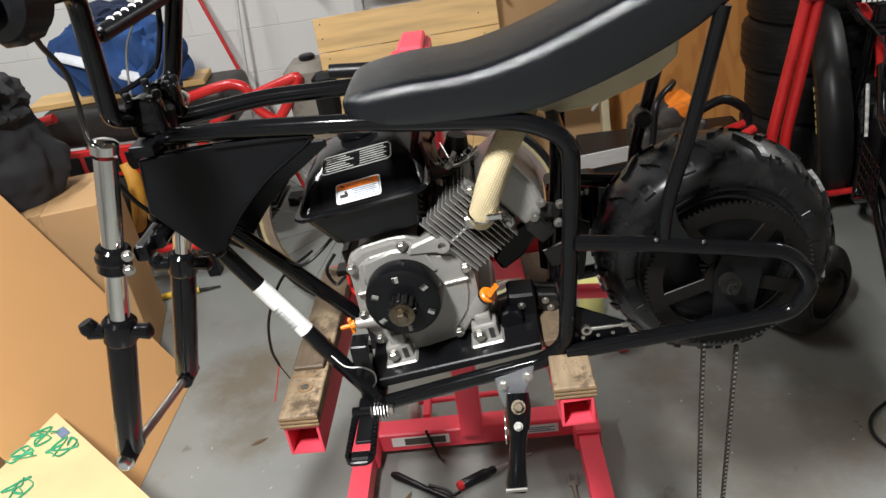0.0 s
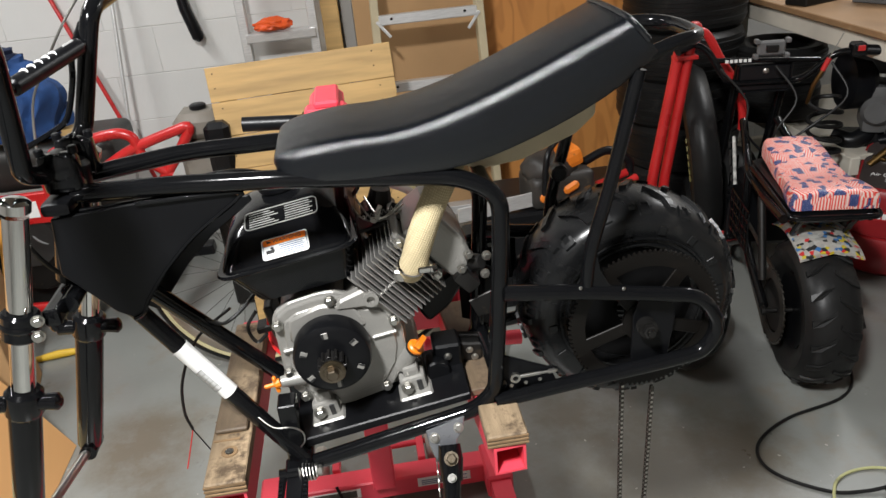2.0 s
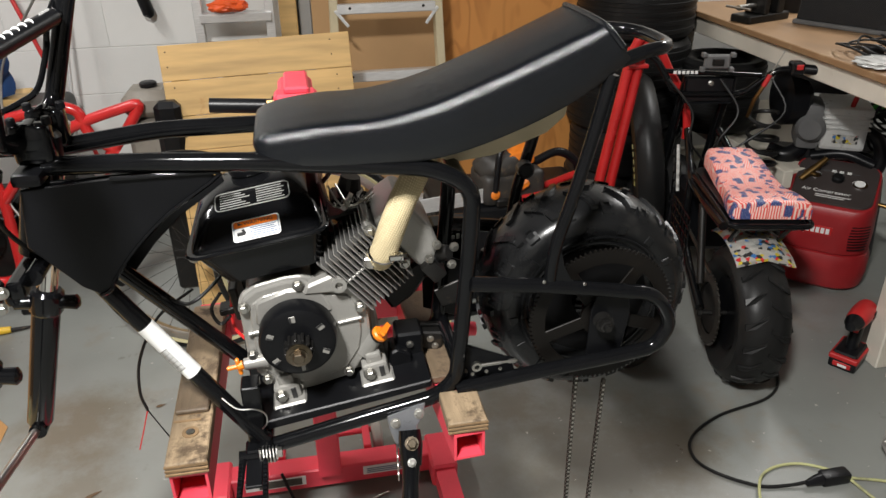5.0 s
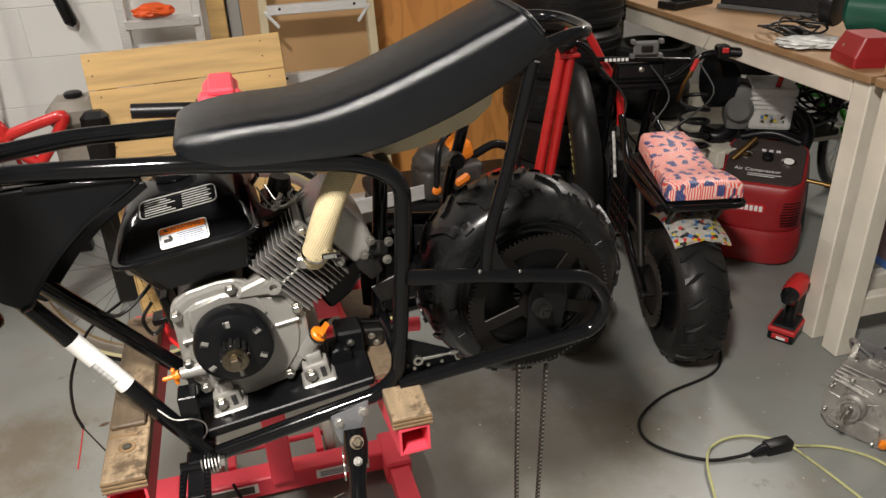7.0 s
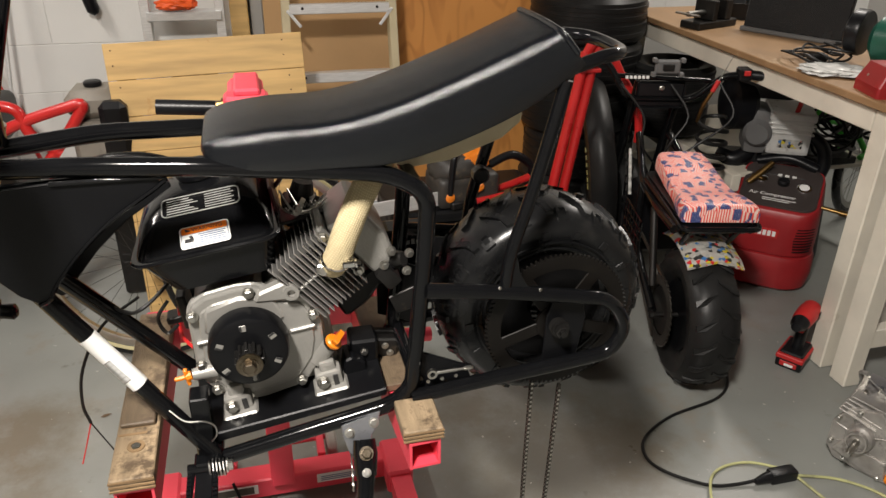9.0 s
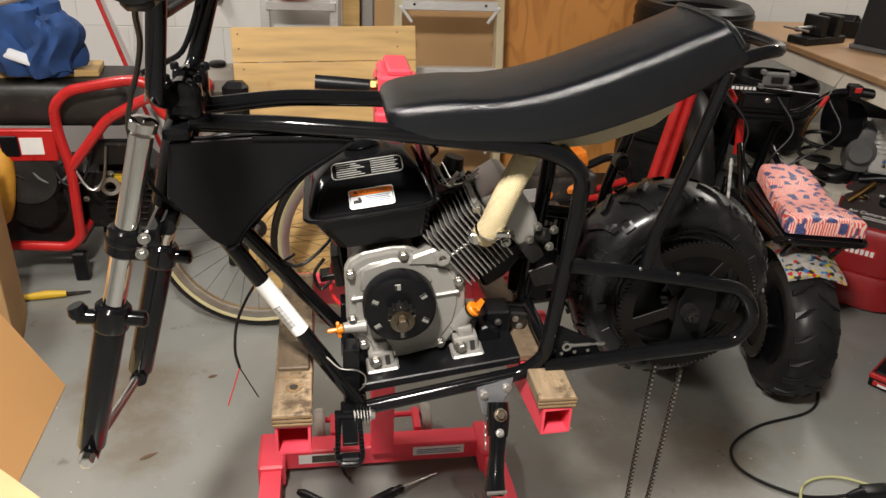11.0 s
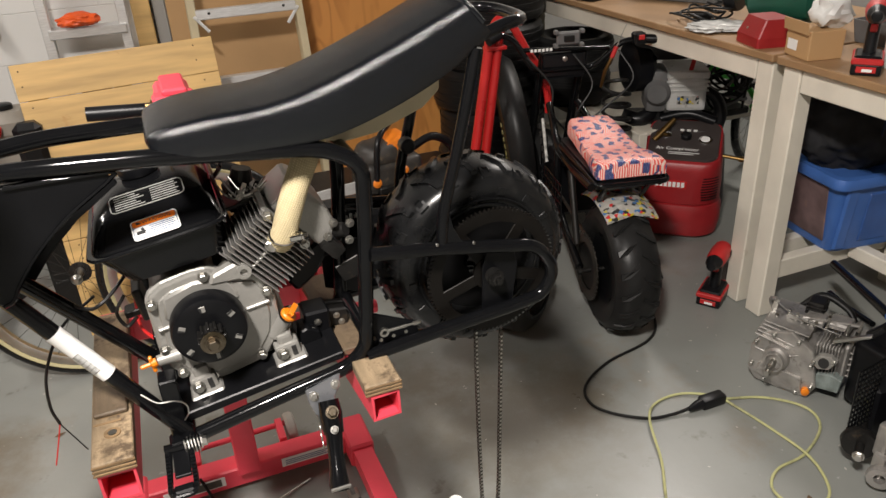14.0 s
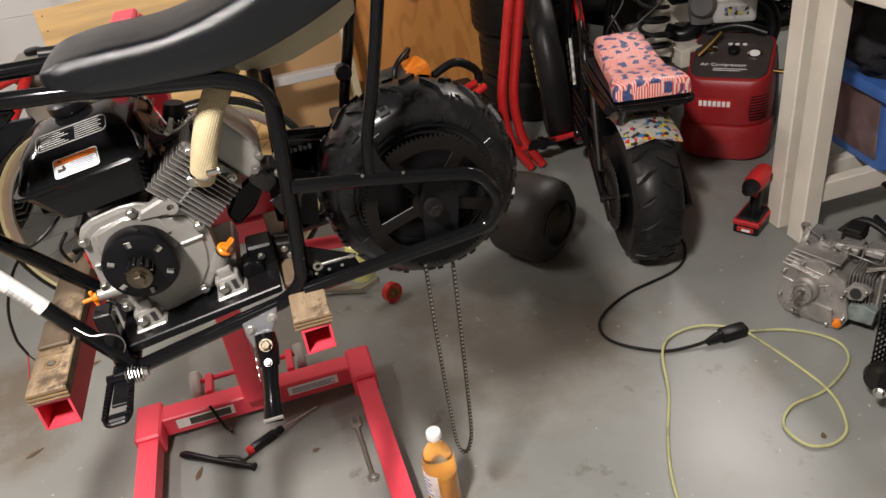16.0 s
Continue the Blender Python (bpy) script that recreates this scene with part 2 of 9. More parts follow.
def floor_paint():
    """Worn grey floor paint: brown stains, one with painted-in shadow, dark oil blots, pale scuffs and drips."""
    m = mat("painted_concrete_floor", (0.212, 0.22, 0.205), 0.33, vary=0.11, scale=2.2, bump=0.05, bscale=60, dirt=(0.2, 0.183, 0.155), dirt_at=0.56, dscale=2.6, rvary=0.12)
    n, l = m.node_tree.nodes, m.node_tree.links
    p = n["Principled BSDF"]
    col = p.inputs["Base Color"].links[0].from_socket
    tc = n.new("ShaderNodeTexCoord")
    for seed, scale, lo, hi, colour, amount in ((3.1, 7.0, 0.63, 0.7, (0.1, 0.09, 0.075), 0.7), (8.4, 22.0, 0.68, 0.73, (0.42, 0.42, 0.4), 0.6), (5.7, 60.0, 0.7, 0.74, (0.5, 0.49, 0.46), 0.7), (1.9, 1.3, 0.56, 0.72, (0.3, 0.31, 0.31), 0.6)):
        mp = n.new("ShaderNodeMapping")
        mp.inputs["Location"].default_value = (seed, seed * 2, 0)
        l.new(tc.outputs["Object"], mp.inputs[0])
        no = n.new("ShaderNodeTexNoise")
        no.inputs["Scale"].default_value, no.inputs["Detail"].default_value, no.inputs["Roughness"].default_value = scale, 6, 0.65
        l.new(mp.outputs[0], no.inputs["Vector"])
        mr = n.new("ShaderNodeMapRange")
        mr.inputs["From Min"].default_value, mr.inputs["From Max"].default_value, mr.inputs["To Max"].default_value = lo, hi, amount
        l.new(no.outputs["Fac"], mr.inputs["Value"])
        mx = n.new("ShaderNodeMix")
        mx.data_type = "RGBA"
        l.new(mr.outputs[0], mx.inputs["Factor"])
        l.new(col, mx.inputs["A"])
        mx.inputs["B"].default_value = (*colour, 1)
        col = mx.outputs["Result"]
    # brown spill stains with ragged edges; the last also paints in the bike's shadow
    for cx, cy, rad, amount in ((-0.66, 2.06, 0.34, 0.75), (-0.6, 1.8, 0.24, 0.6), (1.02, 1.62, 0.3, 0.55), (0.62, 1.9, 0.25, 0.5), (0.85, 2.35, 0.3, 0.45), (0.82, 1.6, 0.6, 0.5)):
        dist = n.new("ShaderNodeVectorMath")
        dist.operation = "DISTANCE"
        l.new(tc.outputs["Object"], dist.inputs[0])
        dist.inputs[1].default_value = (cx, cy, 0)
        near = n.new("ShaderNodeMapRange")
        near.inputs["From Min"].default_value, near.inputs["From Max"].default_value = rad, 0.0
        l.new(dist.outputs["Value"], near.inputs["Value"])
        ragged = n.new("ShaderNodeTexNoise")
        ragged.inputs["Scale"].default_value, ragged.inputs["Detail"].default_value, ragged.inputs["Roughness"].default_value = 9.0, 7, 0.72
        l.new(tc.outputs["Object"], ragged.inputs["Vector"])
        both = n.new("ShaderNodeMath")
        both.operation = "MULTIPLY"
        l.new(near.outputs[0], both.inputs[0])
        l.new(ragged.outputs["Fac"], both.inputs[1])
        cut_ = n.new("ShaderNodeMapRange")
        cut_.inputs["From Min"].default_value, cut_.inputs["From Max"].default_value, cut_.inputs["To Max"].default_value = 0.16, 0.4, amount
        l.new(both.outputs[0], cut_.inputs["Value"])
        mx = n.new("ShaderNodeMix")
        mx.data_type = "RGBA"
        l.new(cut_.outputs[0], mx.inputs["Factor"])
        l.new(col, mx.inputs["A"])
        mx.inputs["B"].default_value = (0.13, 0.105, 0.07, 1)
        col = mx.outputs["Result"]
    l.new(col, p.inputs["Base Color"])
    return m


FLOORM = floor_paint()
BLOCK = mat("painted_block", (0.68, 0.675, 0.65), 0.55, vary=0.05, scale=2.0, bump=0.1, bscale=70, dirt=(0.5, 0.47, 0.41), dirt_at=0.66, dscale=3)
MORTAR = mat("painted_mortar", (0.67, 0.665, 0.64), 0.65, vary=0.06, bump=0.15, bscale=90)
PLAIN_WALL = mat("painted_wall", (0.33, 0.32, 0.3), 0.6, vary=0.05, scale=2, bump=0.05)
CEILM = mat("dark_ceiling", (0.17, 0.16, 0.145), 0.7, vary=0.04, scale=2, bump=0.06)


def glass(name, colour, rough=0.05):
    m = bpy.data.materials.new(name)
    m.use_nodes = True
    p = m.node_tree.nodes["Principled BSDF"]
    p.inputs["Base Color"].default_value = (*colour, 1)
    p.inputs["Roughness"].default_value = rough
    p.inputs["Transmission Weight"].default_value = 1.0
    p.inputs["IOR"].default_value = 1.4
    return m


BOTTLE = glass("clear_bottle_plastic", (0.92, 0.93, 0.9), 0.08)
JUICE = glass("orange_liquid", (0.95, 0.42, 0.07), 0.2)
JUICE.node_tree.nodes["Principled BSDF"].inputs["Transmission Weight"].default_value = 0.12


def flag_cloth():
    m = bpy.data.materials.new("flag_print_vinyl")
    m.use_nodes = True
    n, l = m.node_tree.nodes, m.node_tree.links
    p = n["Principled BSDF"]
    p.inputs["Roughness"].default_value = 0.4
    tc = n.new("ShaderNodeTexCoord")
    vo = n.new("ShaderNodeTexVoronoi")
    vo.inputs["Scale"].default_value = 26
    vo.distance = "CHEBYCHEV"
    l.new(tc.outputs["Object"], vo.inputs["Vector"])
    sep = n.new("ShaderNodeSeparateColor")
    l.new(vo.outputs["Color"], sep.inputs[0])
    ang = n.new("ShaderNodeMath")
    ang.operation = "MULTIPLY"
    ang.inputs[1].default_value = 6.28
    l.new(sep.outputs[0], ang.inputs[0])
    off_ = n.new("ShaderNodeVectorMath")
    off_.operation = "SUBTRACT"
    l.new(tc.outputs["Object"], off_.inputs[0])
    l.new(vo.outputs["Position"], off_.inputs[1])
    rot = n.new("ShaderNodeVectorRotate")
    rot.rotation_type = "Z_AXIS"
    l.new(off_.outputs[0], rot.inputs["Vector"])
    l.new(ang.outputs[0], rot.inputs["Angle"])
    xyz = n.new("ShaderNodeSeparateXYZ")
    l.new(rot.outputs[0], xyz.inputs[0])
    wv = n.new("ShaderNodeMath")
    wv.operation = "PINGPONG"
    wv.inputs[1].default_value = 0.0036
    l.new(xyz.outputs["Y"], wv.inputs[0])
    st = n.new("ShaderNodeMix")
    st.data_type = "RGBA"
    cutoff = n.new("ShaderNodeMath")
    cutoff.operation = "GREATER_THAN"
    cutoff.inputs[1].default_value = 0.0018
    l.new(wv.outputs[0], cutoff.inputs[0])
    l.new(cutoff.outputs[0], st.inputs["Factor"])
    st.inputs["A"].default_value, st.inputs["B"].default_value = (0.74, 0.075, 0.055, 1), (0.8, 0.62, 0.56, 1)
    left_ = n.new("ShaderNodeMath")
    left_.operation = "LESS_THAN"
    left_.inputs[1].default_value = -0.0005
    l.new(xyz.outputs["X"], left_.inputs[0])
    upper = n.new("ShaderNodeMath")
    upper.operation = "GREATER_THAN"
    upper.inputs[1].default_value = 0.0
    l.new(xyz.outputs["Y"], upper.inputs[0])
    gt = n.new("ShaderNodeMath")
    gt.operation = "MULTIPLY"
    l.new(left_.outputs[0], gt.inputs[0])
    l.new(upper.outputs[0], gt.inputs[1])
    star = n.new("ShaderNodeTexNoise")
    star.inputs["Scale"].default_value = 500
    l.new(tc.outputs["Object"], star.inputs["Vector"])
    sr = n.new("ShaderNodeValToRGB")
    sr.color_ramp.elements[0].position, sr.color_ramp.elements[1].position = 0.58, 0.66
    sr.color_ramp.elements[0].color, sr.color_ramp.elements[1].color = (0.03, 0.05, 0.17, 1), (0.4, 0.4, 0.5, 1)
    l.new(star.outputs["Fac"], sr.inputs[0])
    mx = n.new("ShaderNodeMix")
    mx.data_type = "RGBA"
    l.new(gt.outputs[0], mx.inputs["Factor"])
    l.new(st.outputs["Result"], mx.inputs["A"])
    l.new(sr.outputs[0], mx.inputs["B"])
    l.new(mx.outputs["Result"], p.inputs["Base Color"])
    return m


FLAG = flag_cloth()


def sticker_print():
    m = bpy.data.materials.new("sticker_print")
    m.use_nodes = True
    n, l = m.node_tree.nodes, m.node_tree.links
    tc = n.new("ShaderNodeTexCoord")
    vo = n.new("ShaderNodeTexVoronoi")
    vo.inputs["Scale"].default_value = 85
    l.new(tc.outputs["Object"], vo.inputs["Vector"])
    sep = n.new("ShaderNodeSeparateColor")
    l.new(vo.outputs["Color"], sep.inputs[0])
    r = n.new("ShaderNodeValToRGB")
    r.color_ramp.interpolation = "CONSTANT"
    cols = [(0.03, 0.03, 0.03), (0.36, 0.34, 0.31), (0.5, 0.03, 0.03), (0.4, 0.4, 0.37), (0.5, 0.4, 0.03), (0.04, 0.14, 0.34), (0.3, 0.3, 0.28)]
    e = r.color_ramp.elements
    e[0].color = (*cols[0], 1)
    e[1].position, e[1].color = 0.15, (*cols[1], 1)
    for i, c in enumerate(cols[2:]):
        k = e.new((0.45, 0.53, 0.72, 0.8, 0.87)[i])
        k.color = (*c, 1)
    l.new(sep.outputs[0], r.inputs[0])
    l.new(r.outputs[0], n["Principled BSDF"].inputs["Base Color"])
    n["Principled BSDF"].inputs["Roughness"].default_value = 0.3
    return m


STICKERS = sticker_print()

# ---- mesh helpers ----
FRAMES = {}


def thing(name, loc, label, category, group="", rz=0.0, m=None, world=False):
    """A thing's empty at its base. world: its parts are given in the room's own coordinates."""
    ob = new(name)
    ob.empty_display_size = 0.05
    mm = m if m is not None else pose(*loc, 0, 0, rz)
    ob.matrix_world = mm
    FRAMES[ob.name] = mm.inverted() if world else None
    return tagged(ob, label, category, group)


def part(name, bm, material, parent, label="", smooth=False, kind=""):
    me = bpy.data.meshes.new(name)
    f = FRAMES.get(parent.name) if parent else None
    if f is not None:
        bm.transform(f)
    bmesh.ops.recalc_face_normals(bm, faces=bm.faces)
    if smooth:
        for fc in bm.faces:
            fc.smooth = True
    bm.to_mesh(me)
    bm.free()
    if smooth:
        me.set_sharp_from_angle(angle=radians(38))
    me.materials.append(material)
    ob = new(name, me)
    if parent:
        ob.parent = parent
        FRAMES[ob.name] = f
    return tagged(ob, label, kind=kind)


def solid(name, bm, material, label, category, group="", kind="", smooth=False):
    """A thing or a piece of the setting that is one mesh."""
    ob = part(name, bm, material, None, "", smooth)
    return tagged(ob, label, category, group, kind)


def join(*bms):
    out = bmesh.new()
    for b in bms:
        me = bpy.data.meshes.new("tmp")
        b.to_mesh(me)
        b.free()
        out.from_mesh(me)
        bpy.data.meshes.remove(me)
    return out


def box(x0, x1, y0, y1, z0, z1, bev=0.002, m=None, seg=1):
    bm = bmesh.new()
    s = Matrix.Translation(((x0 + x1) / 2, (y0 + y1) / 2, (z0 + z1) / 2)) @ Matrix.Diagonal((abs(x1 - x0), abs(y1 - y0), abs(z1 - z0), 1))
    bmesh.ops.create_cube(bm, size=1, matrix=s)
    if bev:
        bmesh.ops.bevel(bm, geom=bm.edges[:], offset=bev, segments=seg, affect="EDGES", profile=0.6)
    if m is not None:
        bm.transform(m)
    return bm


def spline(pts, n=6, closed=False):
    pts = [Vector(p) for p in pts]
    out = []
    k = len(pts)
    for i in range(k if closed else k - 1):
        p1, p2 = pts[i], pts[(i + 1) % k]
        p0 = pts[i - 1] if closed or i > 0 else p1 * 2 - p2
        p3 = pts[(i + 2) % k] if closed or i + 2 < k else p2 * 2 - p1
        for j in range(n):
            t = j / n
            out.append(0.5 * (2 * p1 + (p2 - p0) * t + (2 * p0 - 5 * p1 + 4 * p2 - p3) * t * t + (3 * p1 - p0 - 3 * p2 + p3) * t ** 3))
    if not closed:
        out.append(pts[-1])
    return out


def rounded(pts, r=0.03, n=5):
    """Straight runs joined by bends of about that radius."""
    pts = [Vector(p) for p in pts]
    out = [pts[0]]
    for a, b, c in zip(pts, pts[1:], pts[2:]):
        ra = min(r, (a - b).length * 0.45, (c - b).length * 0.45)
        s, e = b + (a - b).normalized() * ra, b + (c - b).normalized() * ra
        for j in range(n + 1):
            t = j / n
            out.append(s * (1 - t) ** 2 + b * 2 * t * (1 - t) + e * t * t)
    out.append(pts[-1])
    return out


def tube(pts, r, seg=10, closed=False, flat=1.0):
    """A pipe along pts; r: one radius, or one for each point."""
    pts = [Vector(p) for p in pts]
    k = len(pts)
    rs = r if isinstance(r, (list, tuple)) else [r] * k
    bm = bmesh.new()
    up = None
    rings = []
    for i, p in enumerate(pts):
        d = (pts[(i + 1) % k] - pts[i - 1]) if closed else (pts[min(i + 1, k - 1)] - pts[max(i - 1, 0)])
        d = d.normalized() if d.length else Vector((0, 0, 1))
        if up is None:
            up = d.orthogonal().normalized()
        up = (up - d * up.dot(d))
        up = up.normalized() if up.length > 1e-6 else d.orthogonal().normalized()
        side = d.cross(up)
        rings.append([bm.verts.new(p + (up * math.cos(a) + side * math.sin(a) * flat) * rs[i]) for a in (2 * math.pi * j / seg for j in range(seg))])
    for i in range(k if closed else k - 1):
        a, b = rings[i], rings[(i + 1) % k]
        for j in range(seg):
            bm.faces.new((a[j], a[(j + 1) % seg], b[(j + 1) % seg], b[j]))
    if not closed:
        bm.faces.new(rings[0][::-1])
        bm.faces.new(rings[-1])
    return bm


def rod(a, b, r, r2=None, seg=12):
    return tube([a, b], [r, r if r2 is None else r2], seg)


def aim(at, axis):
    """The pose whose z lies along axis."""
    return Matrix.Translation(at) @ Vector(axis).to_track_quat("Z", "Y").to_matrix().to_4x4()


def lathe(profile, at=(0, 0, 0), axis=(0, 0, 1), seg=24, closed=False):
    """A body turned from (radius, height) points."""
    bm = bmesh.new()
    rings = []
    for r, h in profile:
        rings.append([bm.verts.new((r * math.cos(a), r * math.sin(a), h)) for a in (2 * math.pi * j / seg for j in range(seg))])
    pairs = list(zip(rings, rings[1:])) + ([(rings[-1], rings[0])] if closed else [])
    for a, b in pairs:
        for j in range(seg):
            bm.faces.new((a[j], a[(j + 1) % seg], b[(j + 1) % seg], b[j]))
    if not closed:
        bm.faces.new(rings[0][::-1])
        bm.faces.new(rings[-1])
    bmesh.ops.remove_doubles(bm, verts=bm.verts, dist=1e-6)
    bm.transform(aim(at, axis))
    return bm


def plate(pts, y0, y1, bev=0.0, seg=1):
    """An outline in x and z, as thick as from y0 to y1."""
    bm = bmesh.new()
    a = [bm.verts.new((x, y0, z)) for x, z in pts]
    b = [bm.verts.new((x, y1, z)) for x, z in pts]
    k = len(pts)
    bm.faces.new(a)
    bm.faces.new(b[::-1])
    for i in range(k):
        bm.faces.new((a[i], b[i], b[(i + 1) % k], a[(i + 1) % k]))
    bmesh.ops.recalc_face_normals(bm, faces=bm.faces)
    if bev:
        bmesh.ops.bevel(bm, geom=bm.edges[:], offset=bev, segments=seg, affect="EDGES", profile=0.6)
    return bm


def loft(rings, caps=True):
    bm = bmesh.new()
    vs = [[bm.verts.new(p) for p in ring] for ring in rings]
    k = len(vs[0])
    for a, b in zip(vs, vs[1:]):
        for j in range(k):
            bm.faces.new((a[j], a[(j + 1) % k], b[(j + 1) % k], b[j]))
    if caps:
        bm.faces.new(vs[0][::-1])
        bm.faces.new(vs[-1])
    return bm


def bolt(at, axis, r=0.006, h=0.006):
    """A hexagon head on a washer."""
    a = Vector(axis).normalized()
    return join(lathe([(r * 1.35, 0), (r * 1.35, h * 0.25)], at, a, 14), lathe([(r, h * 0.25), (r, h * 0.9), (r * 0.8, h)], at, a, 6))


def text_mesh(words, size, m, depth=0.0004, align="CENTER"):
    cu = bpy.data.curves.new("words", "FONT")
    cu.body, cu.size, cu.extrude, cu.align_x, cu.align_y = words, size, depth, align, "CENTER"
    ob = new("words", cu)
    me = bpy.data.meshes.new_from_object(ob.evaluated_get(bpy.context.evaluated_depsgraph_get()))
    bpy.data.objects.remove(ob)
    bm = bmesh.new()
    bm.from_mesh(me)
    bpy.data.meshes.remove(me)
    bm.transform(m)
    return bm


def facing(at, right, up):
    """A pose whose x runs along right and y along up."""
    x = Vector(right).normalized()
    z = x.cross(Vector(up)).normalized()
    y = z.cross(x)
    return Matrix.Translation(at) @ Matrix((x, y, z)).transposed().to_4x4()


def card(w, h, r, thick, m):
    """A thin card with rounded corners, lying in the m plane."""
    bm = bmesh.new()
    pts = [(sx * (w / 2 - r) + r * math.cos(a), sy * (h / 2 - r) + r * math.sin(a)) for sx, sy, a0 in ((1, 1, 0), (-1, 1, 90), (-1, -1, 180), (1, -1, 270)) for a in (math.radians(a0 + 22.5 * q) for q in range(5))]
    lo = [bm.verts.new((x, y, 0)) for x, y in pts]
    hi = [bm.verts.new((x, y, thick)) for x, y in pts]
    bm.faces.new(lo[::-1])
    bm.faces.new(hi)
    for k in range(len(pts)):
        j = (k + 1) % len(pts)
        bm.faces.new((lo[k], lo[j], hi[j], hi[k]))
    bm.transform(m)
    return bm


def sheet(w, h, t, m, bev=0.0):
    return box(-w / 2, w / 2, -h / 2, h / 2, 0, t, bev, m)


# ---- structure ----
X0, X1, Y0, Y1 = -3.2, 3.3, -2.2, 3.6
solid("floor", box(X0, X1, Y0, Y1, -0.1, 0, 0), FLOORM, "grey painted concrete floor with brown stains, specks and painted-in bike shadow", "floor", kind="structure")
wall = solid("wall_north", box(X0, X1, Y1, Y1 + 0.2, 0, CEIL, 0), MORTAR, "off-white painted concrete block wall", "wall", kind="structure")
# south and west walls are unseen; the dark wall colour cuts bounced light
solid("wall_south", box(X0, X1, Y0 - 0.15, Y0, 0, CEIL, 0), PLAIN_WALL, "plain unseen workshop wall, toned down to cut bounced light", "wall", kind="structure")
solid("wall_west", box(X0 - 0.15, X0, Y0, Y1, 0, CEIL, 0), PLAIN_WALL, "plain unseen workshop wall, toned down to cut bounced light", "wall", kind="structure")
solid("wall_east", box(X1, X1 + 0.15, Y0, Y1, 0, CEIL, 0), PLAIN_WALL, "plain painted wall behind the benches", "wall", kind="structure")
# ceiling is out of view, darkened so it bounces less light onto the seat
solid("ceiling", box(X0, X1, Y0, Y1, CEIL, CEIL + 0.1, 0), CEILM, "plain unseen ceiling, coloured dark to cut bounced light", "ceiling", kind="structure")

# ---- mini bike on the stand ----
NEAR, FAR, MID = 1.06, 1.225, 1.142
bike = thing("mini_bike", (0.1, MID, 0.69), "black mini bike with vinyl seat, front wheel off, on red stand", "mini bike", world=True)
TR = 0.0125


def lump_bead(at, r):
    """A small bright drop of weld."""
    return lathe([(0.0, -r * 0.5), (r * 0.8, -r * 0.3), (r, 0.0), (r * 0.7, r * 0.4), (0.0, r * 0.55)], at, (0.2, -1, 0.3), 10)


def rail(y, yn):
    return rounded([(-0.24, yn, 1.152), (-0.12, y - (y - yn) * 0.35, 1.156), (0.03, y, 1.149), (0.25, y, 1.123), (0.307, y, 1.09), (0.303, y, 1.0), (0.282, y, 0.766), (0.25, y, 0.737), (0.12, y, 0.711), (-0.012, y, 0.683)], 0.035, 6)


part("frame_rail", tube(rail(NEAR, 1.095), TR, 14), BLACK, bike, smooth=True)
part("frame_rail", tube(rail(FAR, 1.17), TR, 14), BLACK, bike, smooth=True)
part("down_tube", tube([(-0.212, 1.085, 0.99), (-0.02, NEAR, 0.695)], 0.0128, 14), BLACK, bike, smooth=True)
part("down_tube", tube([(-0.2, 1.135, 0.985), (-0.02, FAR, 0.7)], 0.0128, 14), BLACK, bike, smooth=True)
part("cross_tube", rod((-0.02, NEAR - 0.02, 0.69), (-0.02, FAR + 0.02, 0.69), 0.013), BLACK, bike, smooth=True)
part("cross_tube", rod((0.29, NEAR, 0.775), (0.29, FAR, 0.775), 0.011), BLACK, bike, smooth=True)
part("cross_tube", rod((0.29, NEAR, 1.10), (0.29, FAR, 1.10), 0.011), BLACK, bike, smooth=True)
part("upright_bracket", box(-0.045, -0.018, NEAR - 0.005, NEAR + 0.03, 0.69, 0.80, 0.002), BLACK, bike)
part("upright_bracket", box(-0.045, -0.018, FAR - 0.03, FAR + 0.005, 0.69, 0.80, 0.002), BLACK, bike)
part("engine_plate", plate([(-0.03, 0.702), (0.245, 0.748), (0.245, 0.762), (-0.03, 0.72)], NEAR + 0.01, FAR - 0.01, 0.002), BLACK_SATIN, bike, "black steel engine plate")
part("rear_brace", plate([(0.185, 0.742), (0.225, 0.748), (0.222, 0.772), (0.2, 0.785), (0.188, 0.78)], NEAR + 0.07, NEAR + 0.11, 0.003), BLACK_SATIN, bike)
part("rear_brace", box(0.2, 0.245, 1.15, 1.2, 0.755, 0.8, 0.004), BLACK_SATIN, bike)

# gusset panels at the neck
GUS = [(-0.268, 1.133), (-0.16, 1.14), (-0.037, 1.139), (-0.034, 1.13), (-0.06, 1.112), (-0.1, 1.085), (-0.145, 1.043), (-0.178, 1.003), (-0.19, 0.983), (-0.204, 0.976), (-0.225, 0.99), (-0.278, 1.055)]
part("gusset_panel", plate(GUS, 1.066, 1.072, 0.0015), BLACK_SATIN, bike, "flat black steel neck panel")
part("gusset_panel", plate([(x, z - 0.045) for x, z in GUS], 1.165, 1.171, 0.0015), BLACK_SATIN, bike, "flat black steel neck panel")
edge = [(x, 1.064, z) for x, z in GUS[1:10]]
part("panel_edge", tube(spline(edge, 4), 0.003, 6), BLACK, bike, smooth=True)
# filler sheet, added to close the see-through gap below the rail
part("panel_filler", plate([(-0.268, 1.11), (-0.04, 1.118), (-0.03, 1.148), (-0.12, 1.14), (-0.262, 1.134)], 1.082, 1.088, 0.001), BLACK_SATIN, bike)
part("head_tube", rod((-0.29, 1.13, 1.02), (-0.248, 1.13, 1.175), 0.024, seg=18), BLACK, bike, smooth=True)

